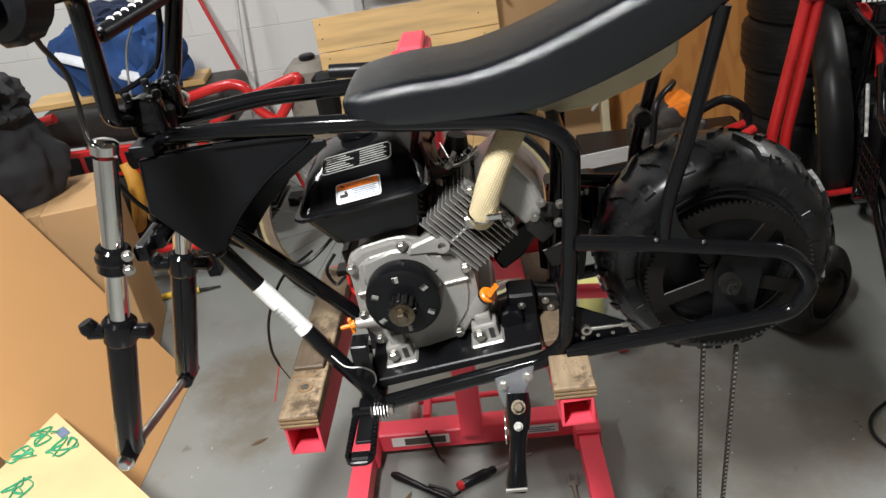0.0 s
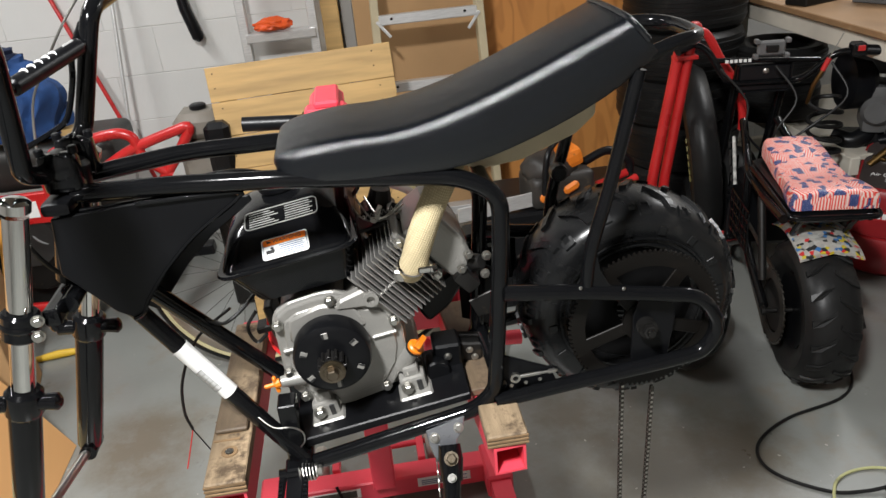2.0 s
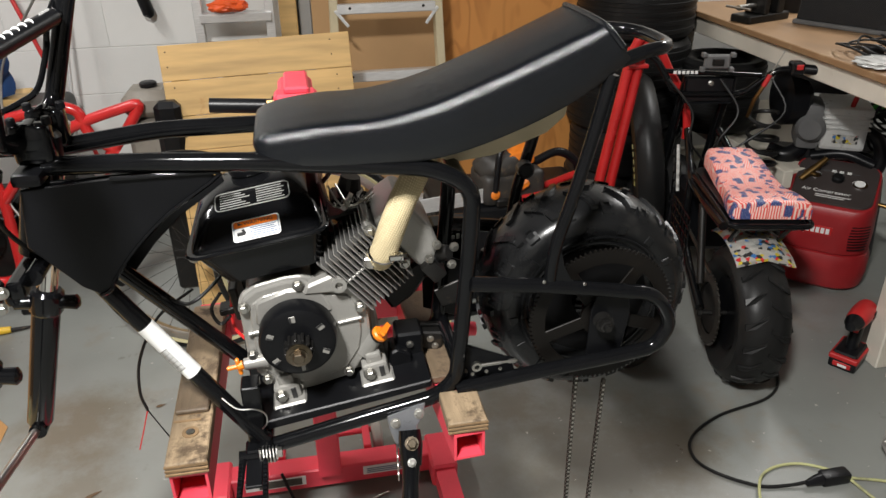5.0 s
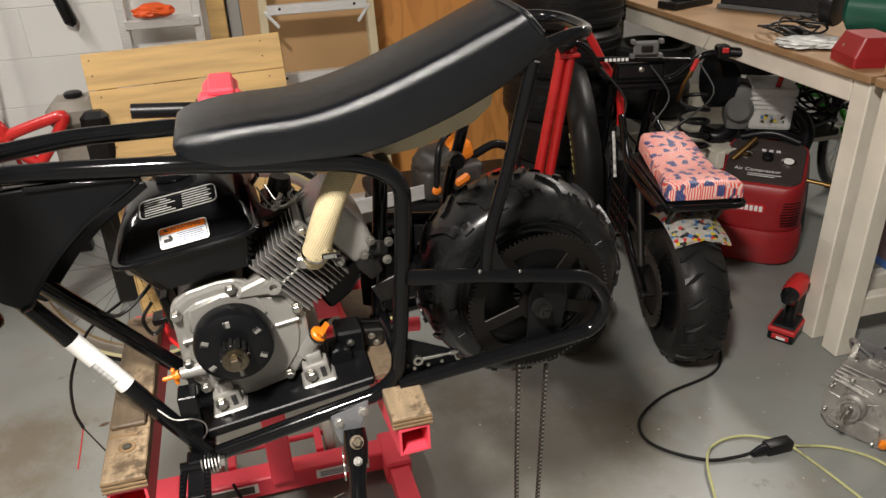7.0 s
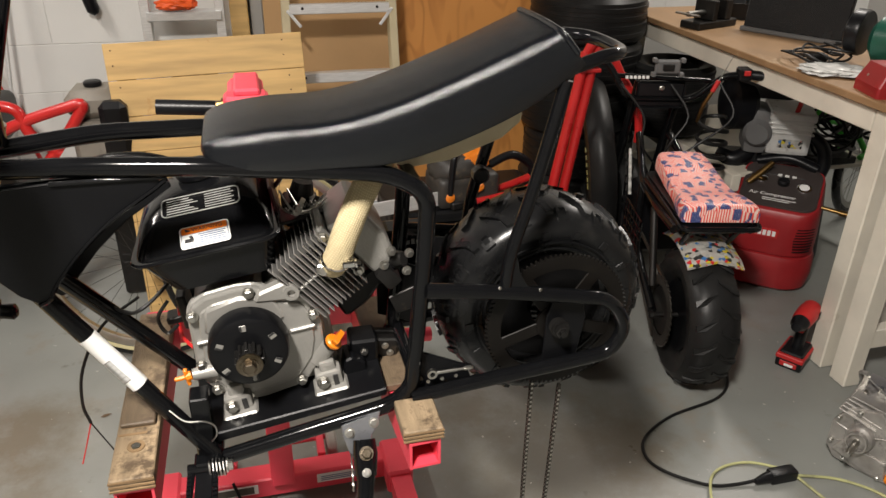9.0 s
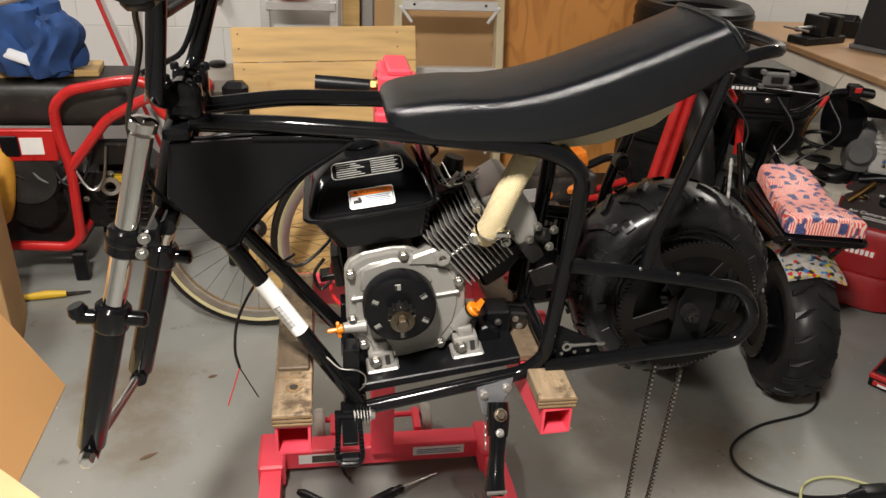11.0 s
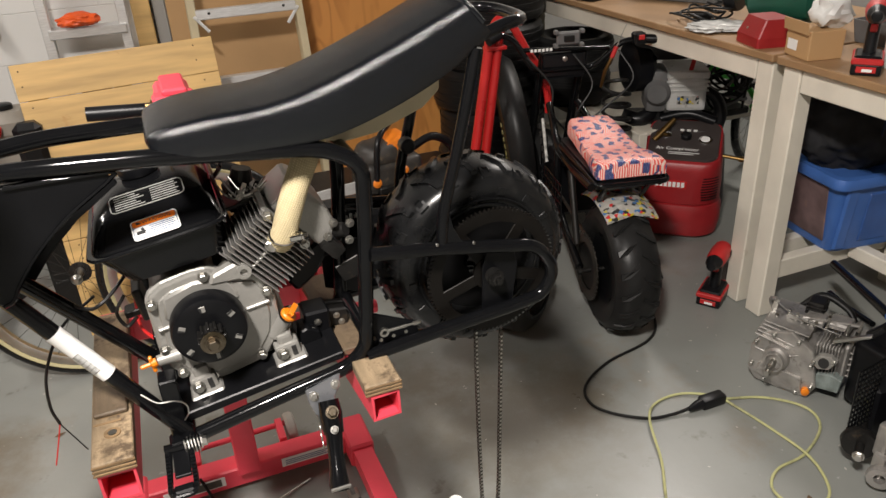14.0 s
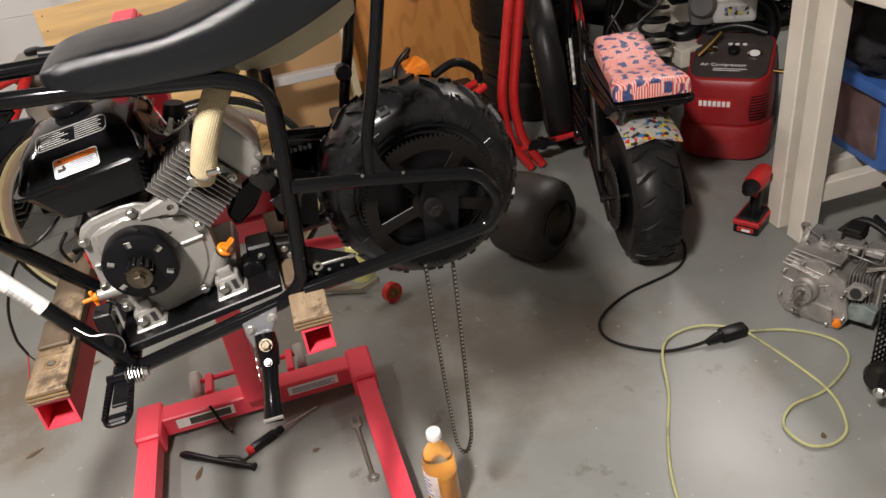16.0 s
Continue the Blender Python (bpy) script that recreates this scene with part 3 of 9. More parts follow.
# barcode sticker wrapped round the near down tube
D0, D1 = Vector((-0.212, 1.085, 0.99)), Vector((-0.02, NEAR, 0.695))
sa, sb = D0.lerp(D1, 0.26), D0.lerp(D1, 0.545)
sticker = part("sticker", tube([sa, sb], 0.0132, 16), LABEL_WHITE, bike, "white barcode sticker", smooth=True)
dd = (D1 - D0).normalized()
nn = dd.cross(Vector((0, -1, 0))).normalized()
bars = [sheet(0.011, 0.0006 + 0.0006 * (i % 3 == 0), 0.0004, facing(sa.lerp(sb, 0.42 + i * 0.026) + Vector((0, -0.0129, 0)) + nn * 0.002, nn, dd)) for i in range(16)]
part("barcode", join(*bars), INK, sticker)

# rear loops, struts and tail
LOOP = [(0.302, 0.94), (0.43, 0.921), (0.52, 0.903), (0.6, 0.888), (0.632, 0.83), (0.61, 0.786), (0.54, 0.777), (0.4, 0.765), (0.28, 0.752)]
for y in (1.052, FAR + 0.04):
    part("rear_loop", tube(rounded([(x, y, z) for x, z in LOOP], 0.055, 7), 0.0118, 14), BLACK, bike, smooth=True)
    part("seat_strut", tube(spline([(0.424, y + 0.003, 0.925), (0.431, y + 0.003, 0.986), (0.452, y + 0.003, 1.062), (0.472, y + 0.004, 1.139), (0.494, y + 0.004, 1.236)], 4), 0.0098, 12), BLACK, bike, smooth=True)
    part("strut_gusset", plate([(0.416, 0.925), (0.425, 0.99), (0.437, 0.99), (0.444, 0.955), (0.456, 0.932), (0.47, 0.918)], y - 0.003, y + 0.004, 0.001), BLACK, bike)
    part("axle_plate", plate([(0.498, 0.775), (0.556, 0.78), (0.566, 0.85), (0.556, 0.898), (0.514, 0.906), (0.5, 0.86)], y + 0.012, y + 0.017, 0.001), BLACK_SATIN, bike)
    for x, z in ((0.412, 0.935), (0.476, 0.924)):
        part("weld_bead", lump_bead((x, y - 0.0095, z), 0.003), ZINC, bike, smooth=True)
part("tail_loop", tube(spline([(0.487, 1.06, 1.245), (0.54, 1.06, 1.262), (0.578, 1.08, 1.263), (0.59, 1.12, 1.262), (0.585, 1.19, 1.262), (0.545, 1.215, 1.264), (0.47, 1.215, 1.262)], 6), 0.0095, 12), BLACK, bike, smooth=True)
part("strut_knob", lathe([(0.012, 0), (0.014, 0.004), (0.014, 0.022), (0.01, 0.026)], (0.434, 1.245, 1.04), (0, -1, 0), 12), BLACK_PLASTIC, bike, smooth=True)

# seat
TOP = [(0.018, 1.168), (0.024, 1.179), (0.05, 1.188), (0.105, 1.195), (0.183, 1.198), (0.262, 1.216), (0.357, 1.251), (0.435, 1.284), (0.478, 1.302)]
BOT = [(0.02, 1.16), (0.026, 1.15), (0.046, 1.142), (0.1, 1.137), (0.172, 1.136), (0.262, 1.139), (0.358, 1.166), (0.45, 1.207), (0.518, 1.254)]
NY, FY = 1.046, 1.228
EDGE = [(0.03, 0.0), (0.004, 0.1), (0.0, 0.4), (0.003, 0.64), (0.012, 0.79), (0.03, 0.885), (0.052, 0.94), (0.07, 0.966), (0.1, 0.986), (0.16, 1.0), (0.22, 1.012), (0.32, 1.035)]
rings = []
for i, ((xt, zt), (xb, zb)) in enumerate(zip(TOP, BOT)):
    g = 0.03 if i == 0 else 0.014 if i == 1 else 0.004 if i == 2 else 0.0
    ring = []
    t, b = Vector((xt, 0, zt)), Vector((xb, 0, zb))
    for fy, ft in EDGE + [(0.5, 1.045)] + [(1 - a, f) for a, f in EDGE[::-1]]:
        p = b.lerp(t, ft)
        ring.append(Vector((p.x, NY + g + (FY - NY - 2 * g) * fy, p.z)))
    rings.append(ring)
dense = []
for j in range(len(rings[0])):
    dense.append(spline([r[j] for r in rings], 5))
seat = part("seat", loft(list(map(list, zip(*dense)))), LEATHER, bike, "padded black grained vinyl seat", smooth=True)
part("rear_piping", tube(rings[-1][2:-2], 0.0042, 8), LEATHER, seat, smooth=True)
part("seat_pan", plate([(0.27, 1.112), (0.296, 1.104), (0.352, 1.11), (0.43, 1.138), (0.458, 1.162), (0.462, 1.214), (0.42, 1.202), (0.33, 1.16), (0.26, 1.138)], 1.12, 1.205, 0.003), FIBRE, bike, "cream seat pan underneath")

# fork, leaning back
fn0, fn1 = Vector((-0.289, 1.035, 1.165)), Vector((-0.424, 1.02, 0.67))
off = Vector((0.033, 0.187, 0.0))


def fork_leg(o):
    a, b = fn0 + o, fn1 + o
    ax = (b - a).normalized()
    leg = part("fork_leg", join(tube([a.lerp(b, 0.53), a.lerp(b, 0.56), a.lerp(b, 0.985), b], [0.0215, 0.021, 0.02, 0.016], 18)), BLACK, bike, smooth=True)
    part("stanchion", rod(a.lerp(b, 0.02), a.lerp(b, 0.56), 0.0152, seg=18), CHROME, leg, "bright chromed fork tube", smooth=True)
    part("fork_cap", lathe([(0.018, -0.004), (0.0185, 0.008), (0.014, 0.012), (0.006, 0.0145)], a, -ax, 18), CHROME, leg, smooth=True)
    part("fork_collar", tube([a.lerp(b, 0.505), a.lerp(b, 0.515), a.lerp(b, 0.575), a.lerp(b, 0.585)], [0.02, 0.0245, 0.0245, 0.021], 18), BLACK, leg, smooth=True)
    c = a.lerp(b, 0.545)
    part("collar_lug", join(tube([c + Vector((-0.046, -0.004, 0.005)), c + Vector((-0.043, -0.004, 0.005)), c + Vector((-0.03, -0.004, 0.003)), c + Vector((0.03, -0.002, -0.004)), c + Vector((0.043, -0.002, -0.006)), c + Vector((0.047, -0.002, -0.006))], [0.008, 0.0125, 0.0115, 0.0115, 0.0125, 0.008], 14), lathe([(0.013, 0), (0.014, 0.006), (0.011, 0.016)], c + Vector((-0.04, -0.004, 0.006)), (-0.3, 0, 1), 12)), BLACK, leg, smooth=True)
    part("clamp_ring", tube([a.lerp(b, 0.275), a.lerp(b, 0.282), a.lerp(b, 0.345), a.lerp(b, 0.352)], [0.02, 0.0235, 0.0235, 0.02], 18), BLACK, leg, smooth=True)
    part("clamp_lip", tube([a.lerp(b, 0.3), a.lerp(b, 0.306), a.lerp(b, 0.314), a.lerp(b, 0.32)], [0.0235, 0.0255, 0.0255, 0.0235], 18), BLACK, leg, smooth=True)
    part("axle_lug", lathe([(0.014, -0.022), (0.014, 0.022)], b + Vector((0.002, 0, 0.0)), (0, 1, 0), 14), BLACK, leg, smooth=True)
    k = a.lerp(b, 0.295)
    for s in (0.0, 0.022):
        part("clamp_bolt", bolt(k + Vector((0.026 - s * 0.25, -0.014, -s)), (0.35, -1, 0), 0.0062, 0.009), ZINC, leg)


fork_leg(Vector((0, 0, 0)))
fork_leg(off)
part("axle_bolt", bolt(fn1 + Vector((0.002, -0.024, 0)), (0, -1, 0), 0.0105, 0.012), CHROME, bike)
part("front_axle", rod(fn1 + Vector((0.002, 0, 0)), fn1 + off + Vector((0.002, 0, 0)), 0.0075, seg=12), ZINC, bike, "bare zinc front axle rod", smooth=True)
m35 = (fn0.lerp(fn1, 0.31) + off * 0.5)
part("lower_clamp", join(box(m35.x + 0.004, m35.x + 0.026, m35.y - 0.08, m35.y + 0.08, m35.z - 0.02, m35.z + 0.004, 0.006, seg=2), rod(m35 + Vector((0.03, -0.05, -0.005)), m35 + Vector((0.03, 0.05, -0.005)), 0.012)), BLACK, bike)
mt = fn0 + off * 0.5
part("upper_clamp", join(box(mt.x - 0.002, mt.x + 0.035, mt.y - 0.07, mt.y + 0.07, mt.z - 0.028, mt.z - 0.01, 0.008, seg=2), lathe([(0.02, 0), (0.024, 0.004), (0.022, 0.03), (0.016, 0.036)], (mt.x + 0.022, mt.y, mt.z - 0.01), (0.2, 0, 1), 20)), BLACK_SATIN, bike, smooth=True)
for sy in (-0.034, 0.034):
    part("bar_clamp", join(box(mt.x + 0.002, mt.x + 0.05, mt.y + sy - 0.013, mt.y + sy + 0.013, mt.z - 0.008, mt.z + 0.045, 0.01, seg=3), lathe([(0.016, -0.014), (0.019, -0.012), (0.019, 0.012), (0.016, 0.014)], (mt.x + 0.024, mt.y + sy, mt.z + 0.028), (0, 1, 0), 20)), BLACK, bike, smooth=True)
for sx in (0.006, 0.047):
    for sy in (-0.034, 0.034):
        part("clamp_bolt", lathe([(0.006, 0), (0.006, 0.008), (0.004, 0.01)], (mt.x + sx, mt.y + sy, mt.z + 0.042), (0, 0, 1), 10), BLACK_SATIN, bike, smooth=True)

bar = part("handlebar", tube(rounded([(-0.264, 0.64, 1.4), (-0.25, 0.76, 1.388), (-0.236, 0.88, 1.374), (-0.246, 1.02, 1.364), (-0.272, 1.047, 1.2), (-0.262, 1.075, 1.188), (-0.255, 1.19, 1.19), (-0.247, 1.215, 1.205), (-0.2, 1.235, 1.36), (-0.19, 1.42, 1.372), (-0.2, 1.6, 1.36)], 0.03, 6), 0.0125, 14), BLACK, bike, "black high-rise handlebar", smooth=True)
part("grip", tube([(-0.264, 0.63, 1.405), (-0.262, 0.65, 1.402), (-0.245, 0.82, 1.382), (-0.243, 0.835, 1.38)], [0.016, 0.0185, 0.0185, 0.022], 14), BLACK_PLASTIC, bar, "ribbed black rubber grip", smooth=True)
part("grip", tube([(-0.193, 1.45, 1.37), (-0.2, 1.6, 1.36)], 0.018, 14), BLACK_PLASTIC, bar, "ribbed black rubber grip", smooth=True)
part("brake_lever", tube(spline([(-0.25, 0.87, 1.362), (-0.272, 0.835, 1.366), (-0.31, 0.805, 1.36), (-0.37, 0.79, 1.345), (-0.43, 0.785, 1.33)], 5), 0.0075, 10, flat=0.6), ZINC, bar, "bare alloy brake lever", smooth=True)
part("throttle_housing", join(lathe([(0.012, -0.03), (0.024, -0.03), (0.034, -0.022), (0.035, 0.02), (0.026, 0.03), (0.012, 0.03)], (-0.236, 0.87, 1.375), (0.1, 1, -0.12), 24), box(-0.252, -0.22, 0.85, 0.9, 1.336, 1.358, 0.006)), BLACK_PLASTIC, bar, "dark grey throttle housing", smooth=True)
cb0, cb1 = Vector((-0.264, 1.045, 1.298)), Vector((-0.215, 1.228, 1.318))
part("crossbar", rod(cb0, cb1, 0.007), BLACK, bar, smooth=True)
pad = part("crossbar_pad", tube([cb0.lerp(cb1, 0.1), cb0.lerp(cb1, 0.12), cb0.lerp(cb1, 0.88), cb0.lerp(cb1, 0.9)], [0.008, 0.0112, 0.0112, 0.008], 14), BLACK_PLASTIC, bar, "black crossbar pad with pale print", smooth=True)
cd = (cb1 - cb0).normalized()
for i in range(5):
    c = cb0.lerp(cb1, 0.3 + i * 0.082) + Vector((-0.001, -0.009, 0.0072))
    part("pad_print", lathe([(0.0028, 0), (0.0055, 0), (0.0055, 0.0016), (0.0028, 0.0016)], c, (0, -0.78, 0.62), 14, True), LABEL_WHITE, pad)
part("pad_print", join(*[sheet(0.024, 0.0022, 0.001, facing(cb0.lerp(cb1, 0.8) + Vector((0, -0.0112 + k * 0.002, 0.0035 + k * 0.0026)), cd, (0, 0.6, 0.8))) for k in range(4)]), LABEL_WHITE, pad)
part("control_cable", tube(spline([(-0.242, 0.9, 1.35), (-0.256, 0.93, 1.322), (-0.264, 0.97, 1.283), (-0.28, 1.0, 1.239), (-0.295, 1.02, 1.205), (-0.31, 1.05, 1.15), (-0.3, 1.09, 1.06), (-0.25, 1.11, 1.0)], 6), 0.0034, 8), CORD_BLACK, bike, smooth=True)
part("brake_cable", tube(spline([(-0.215, 1.25, 1.375), (-0.241, 1.23, 1.341), (-0.277, 1.225, 1.291), (-0.306, 1.22, 1.243), (-0.32, 1.2, 1.15)], 6), 0.0018, 8), ZINC, bike, "bare silver cable", smooth=True)
part("brake_hose", tube(spline([(-0.222, 1.25, 1.34), (-0.228, 1.2, 1.309), (-0.238, 1.2, 1.273), (-0.259, 1.2, 1.226), (-0.281, 1.19, 1.211), (-0.313, 1.17, 1.199)], 6), 0.0042, 8), BLACK, bike, smooth=True)
part("wiring", tube(spline([(-0.19, 1.14, 0.96), (-0.13, 1.16, 0.9), (-0.1, 1.15, 0.905), (-0.06, 1.18, 0.93), (-0.03, 1.2, 0.97)], 6), 0.003, 8), CORD_BLACK, bike, smooth=True)
loose = part("loose_lead", tube(spline([(-0.12, 1.25, 0.87), (-0.18, 1.24, 0.83), (-0.22, 1.23, 0.76), (-0.23, 1.22, 0.7), (-0.225, 1.22, 0.66)], 6), 0.0026, 8), CORD_BLACK, bike, "black lead with bare red and black wire ends", smooth=True)
part("wire_end", tube(spline([(-0.225, 1.22, 0.66), (-0.238, 1.215, 0.62), (-0.25, 1.21, 0.585)], 4), 0.0012, 6), RED, loose, smooth=True)
part("wire_end", tube(spline([(-0.225, 1.22, 0.66), (-0.21, 1.215, 0.63), (-0.195, 1.21, 0.6)], 4), 0.0012, 6), CORD_BLACK, loose, smooth=True)
part("tie_wire", tube(spline([(-0.07, 1.04, 0.8), (-0.05, 1.03, 0.785), (-0.025, 1.03, 0.78), (-0.012, 1.035, 0.765), (-0.012, 1.04, 0.745), (-0.02, 1.045, 0.73)], 5), 0.0012, 6), ZINC, bike, smooth=True)

# pegs, stand and small fittings
peg = part("foot_peg", join(tube(rounded([(-0.053, 1.035, 0.685), (-0.058, 0.95, 0.68), (-0.053, 0.937, 0.679), (-0.025, 0.937, 0.679), (-0.02, 0.95, 0.68), (-0.021, 1.035, 0.685)], 0.01, 3), 0.0042, 8), plate([(-0.049, 0.679), (-0.025, 0.679), (-0.025, 0.685), (-0.049, 0.685)], 0.975, 1.035, 0.001), box(-0.053, -0.023, 0.94, 0.958, 0.673, 0.685, 0.003)), BLACK_SATIN, bike, "folding black foot peg with toothed edge")
part("peg_teeth", join(*[box(x - 0.003, x + 0.003, 0.945 + i * 0.0085, 0.95 + i * 0.0085, 0.682, 0.689, 0) for i in range(10) for x in (-0.057, -0.0205)]), BLACK_SATIN, peg, kind="stuff")
part("peg_pivot", join(rod((-0.06, 1.04, 0.685), (-0.005, 1.04, 0.685), 0.0095), box(-0.05, -0.01, 1.035, 1.065, 0.675, 0.697, 0.003)), BLACK, bike)
part("peg_spring", tube([(-0.03 + i * 0.0007, 1.038 + 0.0125 * math.cos(i * 0.9), 0.685 + 0.0125 * math.sin(i * 0.9)) for i in range(34)], 0.0016, 6), ZINC, bike, smooth=True)
part("peg_clamp", bolt((-0.005, 1.04, 0.685), (1, 0, 0), 0.008, 0.01), ZINC, bike)
ks = part("kickstand", join(tube([(0.2, 1.022, 0.709), (0.199, 1.008, 0.692), (0.196, 0.988, 0.668)], [0.017, 0.019, 0.0165], 14), tube([(0.197, 0.992, 0.674), (0.191, 0.966, 0.648), (0.187, 0.947, 0.628), (0.184, 0.932, 0.613), (0.183, 0.924, 0.605)], [0.0145, 0.0125, 0.0138, 0.0165, 0.0135], 14)), BLACK, bike, "folded black side stand", smooth=True)
part("stand_bolt", bolt((0.199, 0.995, 0.705), (0, -0.75, 0.66), 0.008, 0.008), STEEL_BOLT, ks)
part("stand_bolt", bolt((0.196, 0.977, 0.684), (0, -0.75, 0.66), 0.005, 0.006), ZINC, ks)
part("foot_rib", tube([(0.168, 0.917, 0.619), (0.199, 0.917, 0.619)], 0.003, 8), ZINC, ks, smooth=True)
part("stand_spring", tube([(0.178 - i * 0.0001, 1.012 - i * 0.0012 + 0.004 * math.cos(i * 0.9), 0.69 - i * 0.0014 + 0.004 * math.sin(i * 0.9)) for i in range(30)], 0.0012, 6), ZINC, ks, smooth=True)
bkm = Matrix.Translation((0.2, 1.046, 0.733)) @ Matrix.Rotation(radians(-28), 4, "X") @ Matrix.Translation((-0.2, -1.036, -0.733))
bkb = plate([(0.168, 0.724), (0.23, 0.738), (0.224, 0.716), (0.214, 0.704), (0.21, 0.684), (0.2, 0.67), (0.186, 0.662), (0.176, 0.684), (0.17, 0.704)], 1.034, 1.039, 0.0015)
bkb.transform(bkm)
brk = part("stand_bracket", bkb, mat("dull_zinc_plate", (0.26, 0.27, 0.29), 0.3, 0.8, bump=0.05, dirt=(0.1, 0.1, 0.1), dirt_at=0.6, dscale=30), bike, "bright side stand bracket")
for x, z in ((0.218, 0.722), (0.18, 0.712)):
    part("bracket_bolt", bolt(bkm @ Vector((x, 1.033, z)), bkm.to_3x3() @ Vector((0, -1, 0)), 0.006, 0.006), ZINC, brk)
adj = part("brake_arm", join(rod((0.318, 1.045, 0.797), (0.35, 1.045, 0.798), 0.003), rod((0.335, 1.045, 0.798), (0.368, 1.045, 0.798), 0.0022), lathe([(0.004, 0), (0.008, 0), (0.008, 0.006), (0.004, 0.006)], (0.311, 1.048, 0.796), (0, -1, 0), 18, True)), ZINC, bike, "zinc-plated adjuster arm", smooth=True)
part("arm_tip", lathe([(0.0036, 0), (0.0036, 0.01), (0.002, 0.014)], (0.362, 1.045, 0.798), (1, 0, 0.05), 8), ZINC, adj)
for i in range(3):
    part("frame_bolt", bolt((0.306 + 0.022 * i, 1.05, 0.779 + 0.002 * i), (0, -1, 0), 0.0022, 0.003), ZINC, bike)
part("plate_bolt", bolt((0.222, 1.149, 0.78), (0, -1, 0), 0.005, 0.005), ZINC, bike)


part("lower_plate", plate([(0.285, 0.742), (0.285, 0.822), (0.302, 0.82), (0.372, 0.786), (0.384, 0.75)], 1.068, 1.074, 0.001), BLACK_SATIN, bike, "black steel plate ahead of the wheel")

# rear wheel
WC = Vector((0.522, 1.18, 0.843))
wheel = part("rear_wheel", lathe([(0.03, -0.05), (0.05, -0.045), (0.07, -0.045), (0.09, -0.055), (0.097, -0.054), (0.09, -0.04), (0.082, 0), (0.09, 0.04), (0.097, 0.054), (0.09, 0.055), (0.07, 0.045), (0.03, 0.05)], WC, (0, 1, 0), 48), WHEEL_BLACK, bike, "black steel rear wheel", smooth=True)
HALF = [(0.094, 0.051), (0.104, 0.061), (0.122, 0.069), (0.142, 0.07), (0.156, 0.065), (0.165, 0.054), (0.1705, 0.038), (0.174, 0.019), (0.175, 0.0)]
tp = [(r, -h) for r, h in HALF] + [(r, h) for r, h in HALF[-2::-1]] + [(0.088, 0.03), (0.088, -0.03)]
tyre = part("tyre", lathe(tp, WC, (0, 1, 0), 72, True), RUBBER, wheel, "wide knobbly black tyre", smooth=True)


def crown(h):
    """The tyre's radius at a distance from its middle plane."""
    h = abs(h)
    for (r0, h0), (r1, h1) in zip(HALF[3:], HALF[4:]):
        if h1 <= h <= h0:
            return r1 + (r0 - r1) * (h - h1) / (h0 - h1)
    return 0.148


def lug(sec, ang0, m, high=0.0032):
    """A tread block that follows the tyre's round: sec lists (angle, height across, radius)."""
    bm = bmesh.new()
    lo, hi = [], []
    for a, h, r in sec:
        c, s = math.cos(ang0 + a), math.sin(ang0 + a)
        lo.append(bm.verts.new((c * (r - 0.004), s * (r - 0.004), h)))
        hi.append(bm.verts.new((c * (r + high), s * (r + high), h)))
    k = len(sec)
    bm.faces.new(hi)
    bm.faces.new(lo[::-1])
    for i in range(k):
        bm.faces.new((lo[i], lo[(i + 1) % k], hi[(i + 1) % k], hi[i]))
    bm.transform(m)
    return bm


mw = aim(WC, (0, 1, 0))
lugs = []


def bar(a0, h0, a1, h1, wa, wh, ang, high=0.0032):
    """A straight raised bar on the tyre from one (angle, height) to another."""
    n = 4
    pts = [(a0 + (a1 - a0) * k / n, h0 + (h1 - h0) * k / n) for k in range(n + 1)]
    for (pa, ph), (qa, qh) in zip(pts, pts[1:]):
        ring = [(pa - wa, ph - wh), (qa - wa, qh - wh), (qa + wa, qh + wh), (pa + wa, ph + wh)]
        lugs.append(lug([(a, h, crown(h)) for a, h in ring], ang, mw, high))


for i in range(16):
    a = i * 2 * math.pi / 16
    for s, sh in ((1, 0.0), (-1, math.pi / 16)):
        bar(0.0, s * 0.003, 0.13, s * 0.034, 0.034, 0.0, a + sh, 0.006)
        bar(0.13, s * 0.034, 0.16, s * 0.055, 0.03, 0.0, a + sh, 0.0055)
        # a hollow block on the shoulder
        for p, q in (((0.24, 0.044), (0.33, 0.044)), ((0.24, 0.062), (0.33, 0.062))):
            bar(p[0], s * p[1], q[0], s * q[1], 0.0, 0.0024, a + sh, 0.004)
        for aa in (0.24, 0.33):
            bar(aa, s * 0.044, aa, s * 0.064, 0.014, 0.0, a + sh, 0.004)
part("tread", join(*lugs), RUBBER, tyre, kind="stuff")
walls = []
for i in range(16):
    a = i * 2 * math.pi / 16 + 0.28
    for s in (1, -1):
        bmx = box(0.128, 0.142, -0.006, 0.006, 0.068, 0.0718, 0.0005)
        bmx.transform(Matrix.Diagonal((1, 1, s, 1)))
        bmx.transform(mw @ Matrix.Rotation(a, 4, "Z"))
        walls.append(bmx)
part("sidewall_tread", join(*walls), RUBBER, tyre, kind="stuff")
part("sidewall_ring", join(*[lathe([(r, -h), (r + 0.003, -h), (r + 0.003, -h + 0.006), (r, -h + 0.006)], WC, (0, 1, 0), 64, True) for r, h in ((0.108, 0.0655), (0.12, 0.0705))]), RUBBER, tyre, smooth=True)
teeth = 92
prof = []
for i in range(teeth * 4):
    a = 2 * math.pi * i / (teeth * 4)
    prof.append((a, 0.115 if i % 4 in (0, 3) else 0.1195))
bmS = bmesh.new()
SY0, SY1 = 1.0735, 1.078
oa = [bmS.verts.new((WC.x + r * math.cos(a), SY0, WC.z + r * math.sin(a))) for a, r in prof]
